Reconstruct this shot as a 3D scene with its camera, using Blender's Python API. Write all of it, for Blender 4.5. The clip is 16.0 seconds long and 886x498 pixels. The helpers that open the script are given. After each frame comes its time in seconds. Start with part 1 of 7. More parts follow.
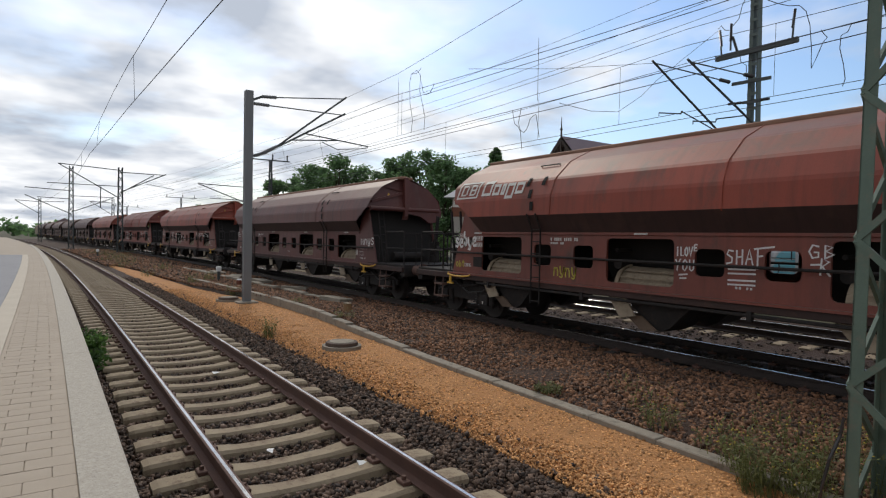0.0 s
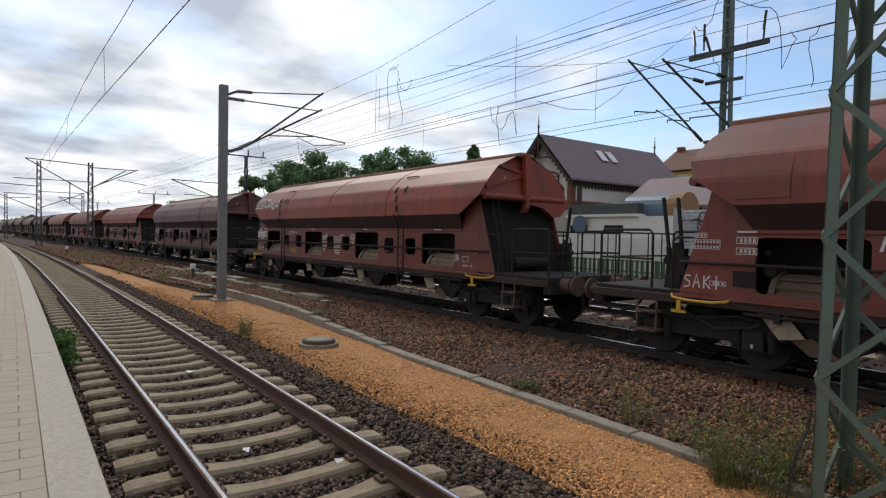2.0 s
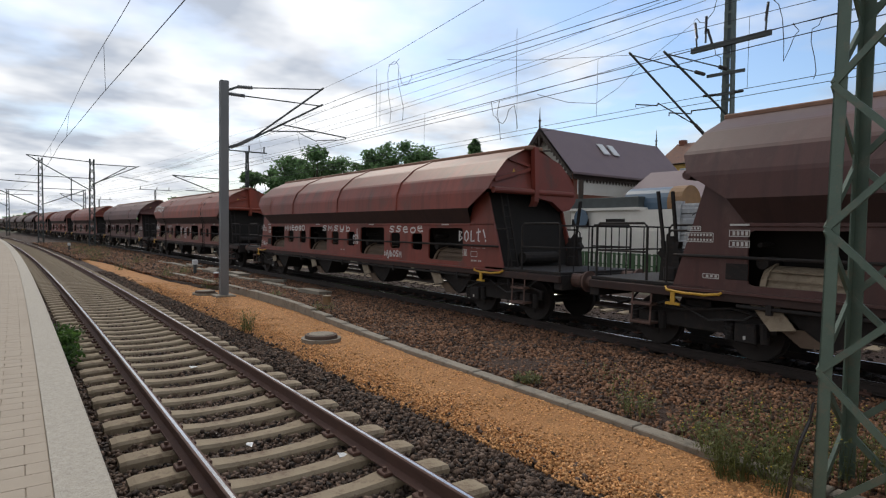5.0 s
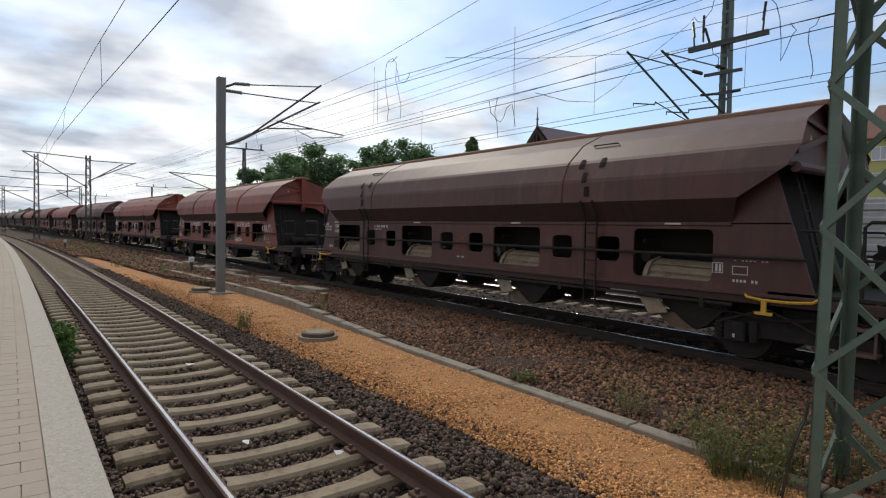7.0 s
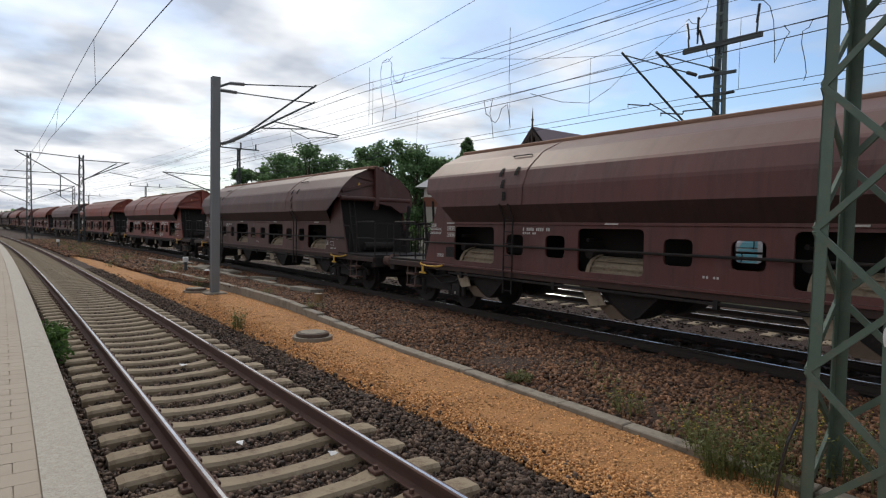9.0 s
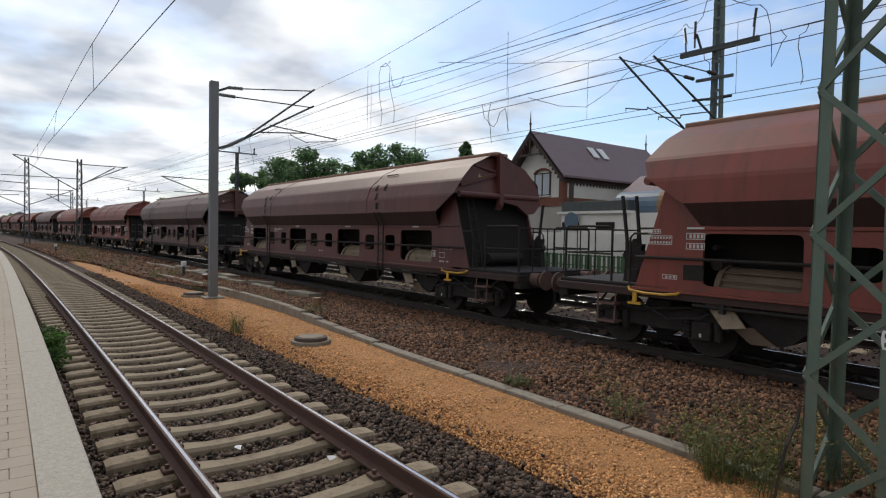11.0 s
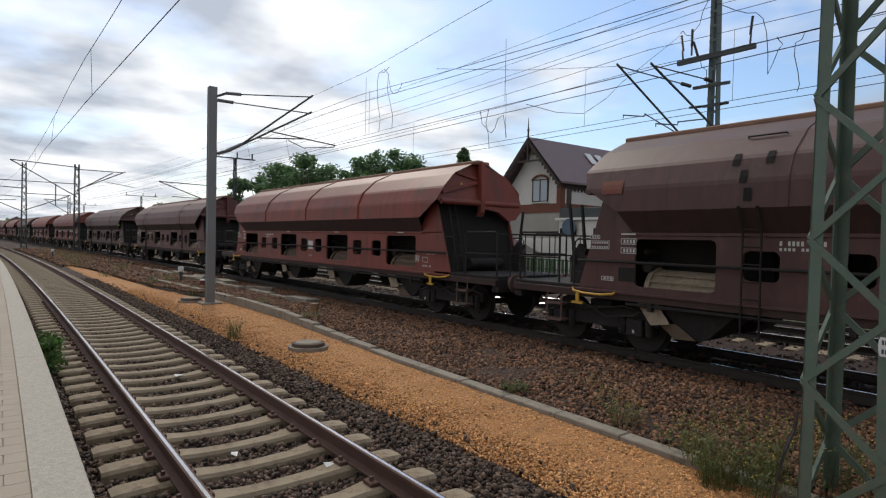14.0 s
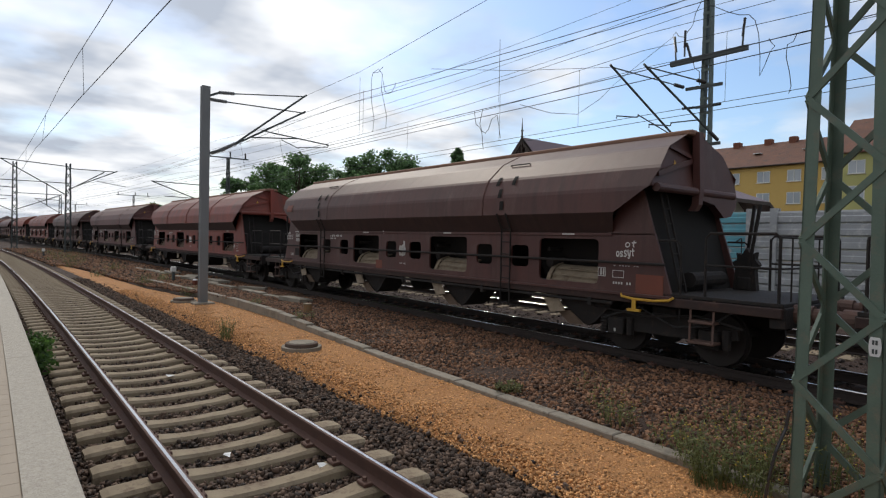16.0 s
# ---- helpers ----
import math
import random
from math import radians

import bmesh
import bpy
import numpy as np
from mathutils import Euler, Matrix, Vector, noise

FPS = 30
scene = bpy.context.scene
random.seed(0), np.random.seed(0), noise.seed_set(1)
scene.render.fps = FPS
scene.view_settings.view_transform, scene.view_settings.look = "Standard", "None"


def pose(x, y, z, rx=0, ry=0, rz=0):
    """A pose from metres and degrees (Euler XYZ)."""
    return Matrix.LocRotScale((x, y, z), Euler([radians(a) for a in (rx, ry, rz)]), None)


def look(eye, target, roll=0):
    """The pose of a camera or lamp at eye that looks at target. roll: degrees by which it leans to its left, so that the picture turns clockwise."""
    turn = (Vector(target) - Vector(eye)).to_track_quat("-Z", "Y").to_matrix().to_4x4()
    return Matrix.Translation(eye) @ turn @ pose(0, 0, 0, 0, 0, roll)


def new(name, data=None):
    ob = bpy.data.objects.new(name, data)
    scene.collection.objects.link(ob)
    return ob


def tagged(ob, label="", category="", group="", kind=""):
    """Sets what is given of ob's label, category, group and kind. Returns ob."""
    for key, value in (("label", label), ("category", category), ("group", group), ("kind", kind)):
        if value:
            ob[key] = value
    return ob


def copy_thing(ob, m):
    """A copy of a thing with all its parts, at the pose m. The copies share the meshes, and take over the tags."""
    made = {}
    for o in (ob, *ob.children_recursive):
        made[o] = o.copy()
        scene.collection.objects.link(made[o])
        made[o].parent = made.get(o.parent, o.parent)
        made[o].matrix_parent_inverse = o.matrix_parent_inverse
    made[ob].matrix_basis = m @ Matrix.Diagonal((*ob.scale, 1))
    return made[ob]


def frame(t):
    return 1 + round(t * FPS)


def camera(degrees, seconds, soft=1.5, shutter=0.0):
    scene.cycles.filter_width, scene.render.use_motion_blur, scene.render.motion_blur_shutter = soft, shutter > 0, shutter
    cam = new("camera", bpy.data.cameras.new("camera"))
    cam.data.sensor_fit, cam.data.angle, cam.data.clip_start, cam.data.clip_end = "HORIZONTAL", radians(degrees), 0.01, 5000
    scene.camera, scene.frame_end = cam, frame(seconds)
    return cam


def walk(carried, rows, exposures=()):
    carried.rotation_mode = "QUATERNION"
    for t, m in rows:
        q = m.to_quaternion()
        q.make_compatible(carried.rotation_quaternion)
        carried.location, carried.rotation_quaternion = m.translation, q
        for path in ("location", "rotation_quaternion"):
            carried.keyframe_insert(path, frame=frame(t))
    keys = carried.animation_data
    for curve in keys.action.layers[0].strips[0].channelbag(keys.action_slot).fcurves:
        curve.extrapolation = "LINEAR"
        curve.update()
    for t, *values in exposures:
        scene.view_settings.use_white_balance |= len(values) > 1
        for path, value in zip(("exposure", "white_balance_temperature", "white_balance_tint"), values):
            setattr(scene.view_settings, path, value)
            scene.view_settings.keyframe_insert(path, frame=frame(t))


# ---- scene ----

# ---- camera: held by hand on the platform, turning slightly ----
EYE = (-2.073, 0.0, 2.077)
TURNS = [  # seconds, heading, tilt, roll in degrees
    (0, -34.298, 88.906, 1.044),
    (0.5, -35.488, 88.869, 1.063),
    (1, -36.085, 88.809, 1.061),
    (1.5, -36.436, 88.702, 1.129),
    (2, -36.494, 88.646, 1.076),
    (2.5, -36.429, 88.585, 0.981),
    (3, -36.285, 88.484, 0.880),
    (3.5, -36.222, 88.411, 0.786),
    (4, -36.210, 88.288, 0.639),
    (6.5, -36.583, 87.939, 1.007),
    (7, -36.631, 87.919, 0.979),
    (7.5, -36.772, 87.917, 0.981),
    (8, -36.867, 87.916, 1.048),
    (8.5, -37.002, 87.940, 1.132),
    (9, -37.124, 87.969, 1.085),
    (11.5, -37.290, 88.489, 0.979),
    (12, -37.334, 88.643, 0.988),
    (12.5, -37.465, 88.804, 1.105),
    (13, -37.513, 88.818, 1.130),
    (13.5, -37.425, 88.841, 1.047),
    (14, -37.478, 88.938, 1.118),
    (14.5, -37.415, 88.977, 1.116),
    (15, -37.474, 88.985, 1.146),
    (15.5, -37.570, 88.958, 1.149),
    (16, -38.089, 88.963, 1.192),
]


def aim(heading, tilt, roll):
    turn = Matrix.Rotation(radians(heading), 4, "Z") @ Matrix.Rotation(radians(tilt), 4, "X") @ Matrix.Rotation(radians(roll), 4, "Z")
    return Matrix.Translation(EYE) @ turn


cam = camera(74.86, 16.0, soft=1.2)
walk(cam, [(t, aim(h, p, r)) for t, h, p, r in TURNS], exposures=[(0.0, 0.08), (16.0, 0.08)])
cam.data.dof.use_dof = False

# ---- sky and sun ----
world = bpy.data.worlds.new("sky")
scene.world = world
world.use_nodes = True


def build_sky():
    nt = world.node_tree
    nt.nodes.clear()
    out = nt.nodes.new("ShaderNodeOutputWorld")
    bg = nt.nodes.new("ShaderNodeBackground")
    sky = nt.nodes.new("ShaderNodeTexSky")
    sky.sky_type, sky.sun_disc = "NISHITA", False
    sky.sun_elevation, sky.sun_rotation = radians(SUN_HEIGHT), radians(SUN_TURN)
    sky.air_density, sky.dust_density, sky.ozone_density = 1.2, 1.0, 2.0
    tc = nt.nodes.new("ShaderNodeTexCoord")
    sep = nt.nodes.new("ShaderNodeSeparateXYZ")
    nt.links.new(tc.outputs["Generated"], sep.inputs[0])
    # clouds lie on a flat layer: divide the direction by its height
    up = nt.nodes.new("ShaderNodeMath"); up.operation = "ADD"; up.inputs[1].default_value = 0.16
    absz = nt.nodes.new("ShaderNodeMath"); absz.operation = "MAXIMUM"; absz.inputs[1].default_value = 0.0
    nt.links.new(sep.outputs[2], absz.inputs[0])
    nt.links.new(absz.outputs[0], up.inputs[0])
    div = nt.nodes.new("ShaderNodeVectorMath"); div.operation = "DIVIDE"
    comb = nt.nodes.new("ShaderNodeCombineXYZ")
    for i in range(3):
        nt.links.new(up.outputs[0], comb.inputs[i])
    nt.links.new(tc.outputs["Generated"], div.inputs[0])
    nt.links.new(comb.outputs[0], div.inputs[1])
    big = nt.nodes.new("ShaderNodeTexNoise")
    big.inputs["Scale"].default_value, big.inputs["Detail"].default_value, big.inputs["Roughness"].default_value = 1.25, 7.0, 0.5
    shift = nt.nodes.new("ShaderNodeVectorMath"); shift.operation = "ADD"; shift.inputs[1].default_value = CLOUD_SHIFT
    nt.links.new(div.outputs[0], shift.inputs[0])
    nt.links.new(shift.outputs[0], big.inputs["Vector"])
    # the cover thins out towards the east
    cover = nt.nodes.new("ShaderNodeMath"); cover.operation = "MULTIPLY_ADD"
    cover.inputs[1].default_value, cover.inputs[2].default_value = -0.20, 0.135
    nt.links.new(sep.outputs[0], cover.inputs[0])
    add = nt.nodes.new("ShaderNodeMath"); add.operation = "ADD"
    nt.links.new(big.outputs["Fac"], add.inputs[0])
    nt.links.new(cover.outputs[0], add.inputs[1])
    ramp = nt.nodes.new("ShaderNodeValToRGB")
    ramp.color_ramp.elements[0].position, ramp.color_ramp.elements[1].position = 0.40, 0.60
    nt.links.new(add.outputs[0], ramp.inputs[0])
    # grey bellies inside the white
    low = nt.nodes.new("ShaderNodeTexNoise")
    low.inputs["Scale"].default_value, low.inputs["Detail"].default_value = 1.7, 4.0
    shift2 = nt.nodes.new("ShaderNodeVectorMath"); shift2.operation = "ADD"; shift2.inputs[1].default_value = (7.3, 2.1, 0.4)
    nt.links.new(div.outputs[0], shift2.inputs[0])
    nt.links.new(shift2.outputs[0], low.inputs["Vector"])
    tone = nt.nodes.new("ShaderNodeValToRGB")
    tone.color_ramp.elements[0].position, tone.color_ramp.elements[1].position = 0.40, 0.62
    tone.color_ramp.elements[0].color, tone.color_ramp.elements[1].color = (8.1, 8.2, 8.35, 1), (3.8, 4.2, 4.9, 1)
    nt.links.new(low.outputs["Fac"], tone.inputs[0])
    # clouds shine more towards the sun
    dot = nt.nodes.new("ShaderNodeVectorMath"); dot.operation = "DOT_PRODUCT"; dot.inputs[1].default_value = SUN_WAY
    nt.links.new(tc.outputs["Generated"], dot.inputs[0])
    near = nt.nodes.new("ShaderNodeMapRange")
    near.inputs[1].default_value, near.inputs[2].default_value, near.inputs[3].default_value, near.inputs[4].default_value = 0.25, 0.88, 0.72, 1.0
    nt.links.new(dot.outputs["Value"], near.inputs[0])
    glow = nt.nodes.new("ShaderNodeVectorMath"); glow.operation = "SCALE"
    nt.links.new(tone.outputs[0], glow.inputs[0])
    nt.links.new(near.outputs[0], glow.inputs["Scale"])
    mix = nt.nodes.new("ShaderNodeMixRGB")
    nt.links.new(ramp.outputs[0], mix.inputs[0])
    haze = nt.nodes.new("ShaderNodeVectorMath"); haze.operation = "MULTIPLY"; haze.inputs[1].default_value = (0.84, 0.92, 1.04)
    nt.links.new(sky.outputs[0], haze.inputs[0])
    nt.links.new(haze.outputs[0], mix.inputs[1])
    nt.links.new(glow.outputs[0], mix.inputs[2])
    nt.links.new(mix.outputs[0], bg.inputs[0])
    bg.inputs[1].default_value = SKY_STRENGTH
    nt.links.new(bg.outputs[0], out.inputs[0])


SUN_HEIGHT, SUN_TURN, SKY_STRENGTH, CLOUD_SHIFT = 42.0, 16.0, 0.13, (0.0, 0.0, 0.0)
SUN_WAY = (math.sin(radians(SUN_TURN)) * math.cos(radians(SUN_HEIGHT)), math.cos(radians(SUN_TURN)) * math.cos(radians(SUN_HEIGHT)), math.sin(radians(SUN_HEIGHT)))
build_sky()
sun = new("sun", bpy.data.lights.new("sun", "SUN"))
sun.data.energy, sun.data.angle, sun.data.color = 1.45, radians(10), (1.0, 0.92, 0.80)
# the sun stands ahead, beyond the train, behind thin cloud
toward = Vector(SUN_WAY)
sun.matrix_world = look(toward * 50, (0, 0, 0))

# ---- materials ----
def leafy(name, colour, second):
    """Leaves: part of the light shines through."""
    m = material(name, colour, 0.55, second=second, scale=0.5, fine=6, bump=0, island=0.5)
    nt = m.node_tree
    b = nt.nodes["Principled BSDF"]
    tr = nt.nodes.new("ShaderNodeBsdfTranslucent")
    mx = nt.nodes.new("ShaderNodeMixShader")
    mx.inputs[0].default_value = 0.55
    nt.links.new(b.inputs["Base Color"].links[0].from_socket, tr.inputs[0])
    nt.links.new(b.outputs[0], mx.inputs[1])
    nt.links.new(tr.outputs[0], mx.inputs[2])
    nt.links.new(mx.outputs[0], nt.nodes["Material Output"].inputs[0])
    return m


def material(name, colour, rough=0.8, metal=0.0, second=None, scale=3.0, fine=40.0, bump=0.15, third=None, spread=0.5, island=0.0, stretch=(1, 1, 1), dist=0.02, dust=None, streak=None):
    """A surface of colour, mottled with second (stains, scale per metre) and grained (fine); third: streaks of dirt or rust."""
    m = bpy.data.materials.new(name)
    m.use_nodes = True
    nt = m.node_tree
    b = nt.nodes["Principled BSDF"]
    b.inputs["Roughness"].default_value, b.inputs["Metallic"].default_value = rough, metal
    tc = nt.nodes.new("ShaderNodeTexCoord")
    mp = nt.nodes.new("ShaderNodeMapping")
    mp.inputs["Scale"].default_value = stretch
    nt.links.new(tc.outputs["Object"], mp.inputs[0])

    def noise_at(s, detail=5.0, r=0.6):
        n = nt.nodes.new("ShaderNodeTexNoise")
        n.inputs["Scale"].default_value, n.inputs["Detail"].default_value, n.inputs["Roughness"].default_value = s, detail, r
        nt.links.new(mp.outputs[0], n.inputs["Vector"])
        return n.outputs["Fac"]

    def ramp(fac, lo, hi):
        r = nt.nodes.new("ShaderNodeMapRange")
        r.inputs[1].default_value, r.inputs[2].default_value = lo, hi
        nt.links.new(fac, r.inputs[0])
        return r.outputs[0]

    def mix(fac, a, c, kind="MIX"):
        x = nt.nodes.new("ShaderNodeMixRGB")
        x.blend_type = kind
        for k, v in ((0, fac), (1, a), (2, c)):
            if isinstance(v, (int, float)):
                x.inputs[k].default_value = v
            elif isinstance(v, tuple):
                x.inputs[k].default_value = (*v, 1)
            else:
                nt.links.new(v, x.inputs[k])
        return x.outputs[0]

    second = second or tuple(c * 0.7 for c in colour)
    col = mix(ramp(noise_at(scale), 0.5 - spread / 2, 0.5 + spread / 2), colour, second)
    if third:
        col = mix(ramp(noise_at(scale * 2.7, 8, 0.7), 0.52, 0.68), col, third)
    if streak:  # narrow runs of dirt down the slope
        sm = nt.nodes.new("ShaderNodeMapping")
        sm.inputs["Scale"].default_value = (0.5, 5.5, 0.5)
        nt.links.new(tc.outputs["Object"], sm.inputs[0])
        sn = nt.nodes.new("ShaderNodeTexNoise")
        sn.inputs["Scale"].default_value, sn.inputs["Detail"].default_value, sn.inputs["Roughness"].default_value = 1.0, 6.0, 0.62
        nt.links.new(sm.outputs[0], sn.inputs["Vector"])
        half = nt.nodes.new("ShaderNodeMath")
        half.operation, half.inputs[1].default_value = "MULTIPLY", 0.6
        nt.links.new(ramp(sn.outputs["Fac"], 0.48, 0.72), half.inputs[0])
        col = mix(half.outputs[0], col, streak)
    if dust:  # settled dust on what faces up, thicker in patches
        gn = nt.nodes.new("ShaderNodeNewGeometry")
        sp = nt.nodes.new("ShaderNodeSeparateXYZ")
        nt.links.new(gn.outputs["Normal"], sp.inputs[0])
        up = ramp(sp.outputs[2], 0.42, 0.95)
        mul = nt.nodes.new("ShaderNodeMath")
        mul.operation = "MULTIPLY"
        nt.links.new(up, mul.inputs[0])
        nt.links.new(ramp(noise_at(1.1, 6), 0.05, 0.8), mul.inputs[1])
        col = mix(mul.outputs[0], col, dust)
    g = noise_at(fine, 3)
    col = mix(0.35, col, mix(g, (0.45, 0.45, 0.45), (1, 1, 1)), "MULTIPLY")
    if island:
        geo = nt.nodes.new("ShaderNodeNewGeometry")
        hsv = nt.nodes.new("ShaderNodeHueSaturation")
        mr = nt.nodes.new("ShaderNodeMapRange")
        mr.inputs[3].default_value, mr.inputs[4].default_value = 1 - island, 1 + island
        nt.links.new(geo.outputs["Random Per Island"], mr.inputs[0])
        nt.links.new(mr.outputs[0], hsv.inputs["Value"])
        nt.links.new(col, hsv.inputs["Color"])
        col = hsv.outputs[0]
    nt.links.new(col, b.inputs["Base Color"])
    if bump:
        bp = nt.nodes.new("ShaderNodeBump")
        bp.inputs["Strength"].default_value, bp.inputs["Distance"].default_value = bump, dist
        nt.links.new(g, bp.inputs["Height"])
        nt.links.new(bp.outputs[0], b.inputs["Normal"])
    return m


M = {}
M["ballast"] = material("ballast", (0.038, 0.019, 0.012), 0.95, second=(0.056, 0.03, 0.019), scale=1.2, fine=26, bump=1.0, dist=0.05)
M["stone"] = material("ballast_stone", (0.10, 0.042, 0.02), 0.8, second=(0.20, 0.10, 0.05), scale=7, fine=60, island=0.9, bump=0.3)
M["track_stone"] = material("track_stone", (0.062, 0.036, 0.024), 0.85, second=(0.115, 0.075, 0.052), scale=7, fine=60, island=0.85, bump=0.3)
M["gravel"] = material("orange_gravel", (0.48, 0.235, 0.085), 0.95, second=(0.38, 0.17, 0.06), scale=1.5, fine=70, bump=0.9, dist=0.02, third=(0.28, 0.14, 0.05))
M["gravel_stone"] = material("orange_gravel_stone", (0.63, 0.33, 0.135), 0.8, second=(0.44, 0.21, 0.068), scale=6, fine=80, island=0.55, bump=0.2)
M["earth"] = material("earth", (0.075, 0.058, 0.036), 0.95, second=(0.05, 0.055, 0.022), scale=0.3, fine=9, bump=0.8, dist=0.06)
M["concrete"] = material("concrete", (0.30, 0.26, 0.205), 0.9, second=(0.20, 0.175, 0.14), scale=2.2, fine=90, bump=0.25, third=(0.14, 0.125, 0.095))
M["sleeper"] = material("sleeper_concrete", (0.34, 0.275, 0.185), 0.9, second=(0.23, 0.175, 0.115), scale=3, fine=70, bump=0.3, third=(0.15, 0.095, 0.062))
# near-black: shade under the train put into the sleeper colour
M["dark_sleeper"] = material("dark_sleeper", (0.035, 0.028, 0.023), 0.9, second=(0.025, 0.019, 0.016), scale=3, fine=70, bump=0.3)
M["rail_top"] = material("rail_head_steel", (0.68, 0.66, 0.65), 0.15, 1.0, second=(0.5, 0.48, 0.48), scale=4, fine=100, bump=0.03)
M["rail_side"] = material("rail_web_rust", (0.11, 0.052, 0.035), 0.8, second=(0.075, 0.035, 0.026), scale=5, fine=60, bump=0.3)
M["slab"] = material("platform_slab", (0.40, 0.335, 0.26), 0.85, second=(0.335, 0.275, 0.21), scale=1.3, fine=120, bump=0.12)
M["strip"] = material("guiding_strip", (0.52, 0.46, 0.37), 0.85, second=(0.45, 0.39, 0.31), scale=2.0, fine=90, bump=0.2)
M["grey_slab"] = material("grey_slab", (0.25, 0.25, 0.26), 0.8, second=(0.20, 0.20, 0.215), scale=1.3, fine=90, bump=0.12)
M["edge"] = material("platform_edge", (0.52, 0.475, 0.40), 0.9, second=(0.38, 0.34, 0.28), scale=28, fine=90, bump=0.5, third=(0.27, 0.24, 0.21))
M["mast_grey"] = material("mast_grey", (0.22, 0.23, 0.235), 0.6, 0.2, second=(0.17, 0.175, 0.18), scale=2, fine=50, bump=0.1, stretch=(1, 1, 0.3))
M["mast_green"] = material("mast_green_paint", (0.115, 0.165, 0.125), 0.55, second=(0.085, 0.125, 0.095), scale=2.5, fine=60, bump=0.12, third=(0.15, 0.15, 0.11))
M["mast_dark"] = material("mast_dark_steel", (0.07, 0.085, 0.085), 0.6, 0.1, second=(0.05, 0.055, 0.055), scale=2.5, fine=60, bump=0.1)
M["wire"] = material("wire_copper", (0.05, 0.055, 0.06), 0.5, 0.4, scale=1, fine=10, bump=0)
M["porcelain"] = material("insulator", (0.045, 0.04, 0.04), 0.25, second=(0.03, 0.03, 0.03), scale=3, fine=20, bump=0)
# near-black base with brown mottling
M["under"] = material("underframe_near_black", (0.010, 0.0085, 0.008), 0.85, second=(0.018, 0.013, 0.011), scale=3, fine=30, bump=0.3, third=(0.035, 0.022, 0.016))
# near-black: the lack of light inside is put into the colour
M["hole"] = material("painted_inside_shade", (0.009, 0.008, 0.0075), 0.95, second=(0.014, 0.011, 0.009), scale=3, fine=30, bump=0.2)
M["chute"] = material("chute_pale", (0.30, 0.24, 0.165), 0.75, second=(0.18, 0.135, 0.09), scale=3, fine=30, bump=0.2, third=(0.16, 0.11, 0.07))
M["yellow"] = material("yellow_paint", (0.62, 0.36, 0.03), 0.5, second=(0.50, 0.27, 0.03), scale=6, fine=60, bump=0.05)
M["white"] = material("white_marking", (0.62, 0.60, 0.57), 0.7, second=(0.48, 0.46, 0.43), scale=12, fine=60, bump=0)
M["leaf"] = leafy("leaf", (0.16, 0.27, 0.11), (0.11, 0.20, 0.085))
M["bark"] = material("bark", (0.11, 0.085, 0.06), 0.9, scale=2, fine=20, bump=0.6, stretch=(1, 1, 0.2))
M["rail_dark"] = material("rail_web_dark", (0.022, 0.016, 0.014), 0.8, second=(0.035, 0.022, 0.017), scale=5, fine=60, bump=0.3)
M["dark_red"] = material("dark_red_paint", (0.042, 0.017, 0.013), 0.75, second=(0.028, 0.015, 0.012), scale=1.5, fine=40, bump=0.15, third=(0.06, 0.026, 0.018))


# ---- building helpers ----
def box(bm, x0, x1, y0, y1, z0, z1, bevel=0.0):
    r = bmesh.ops.create_cube(bm, size=1.0)
    for v in r["verts"]:
        v.co = Vector((x0 + (v.co.x + 0.5) * (x1 - x0), y0 + (v.co.y + 0.5) * (y1 - y0), z0 + (v.co.z + 0.5) * (z1 - z0)))
    if bevel:
        edges = {e for v in r["verts"] for e in v.link_edges}
        bmesh.ops.bevel(bm, geom=list(edges), offset=bevel, segments=1, affect="EDGES", clamp_overlap=True)


def beam(bm, a, b, w, h=None, roll=0.0):
    """A bar of section w x h from a to b."""
    a, b, h = Vector(a), Vector(b), h or w
    d = b - a
    q = d.to_track_quat("Y", "Z").to_matrix().to_4x4() @ Matrix.Rotation(roll, 4, "Y")
    m = Matrix.Translation((a + b) / 2) @ q @ Matrix.Diagonal((w, d.length, h, 1))
    bmesh.ops.create_cube(bm, size=1.0, matrix=m)


def rod(bm, a, b, r, r2=None, seg=8):
    a, b = Vector(a), Vector(b)
    d = b - a
    m = Matrix.Translation((a + b) / 2) @ d.to_track_quat("Z", "Y").to_matrix().to_4x4()
    bmesh.ops.create_cone(bm, cap_ends=True, segments=seg, radius1=r, radius2=r if r2 is None else r2, depth=d.length, matrix=m)


def pipe(bm, pts, r, seg=6):
    tube(bm, pts, r, seg)


def tube(bm, pts, r, seg=6):
    """One continuous round tube through pts."""
    pts = [Vector(p) for p in pts]
    rings = []
    for i, p in enumerate(pts):
        d = (pts[min(i + 1, len(pts) - 1)] - pts[max(i - 1, 0)]).normalized()
        u = d.cross(Vector((0.31, 0.17, 0.93))).normalized()
        v = d.cross(u)
        rings.append([p + (u * math.cos(k * math.tau / seg) + v * math.sin(k * math.tau / seg)) * r for k in range(seg)])
    sweep(bm, rings)


def sweep(bm, sections, close=True, caps=True):
    """Skin through sections, each a list of points with the same count."""
    rings = [[bm.verts.new(p) for p in s] for s in sections]
    n = len(rings[0])
    for r0, r1 in zip(rings, rings[1:]):
        for i in range(n if close else n - 1):
            j = (i + 1) % n
            bm.faces.new((r0[i], r0[j], r1[j], r1[i]))
    if caps and close:
        bm.faces.new(rings[0][::-1])
        bm.faces.new(rings[-1])


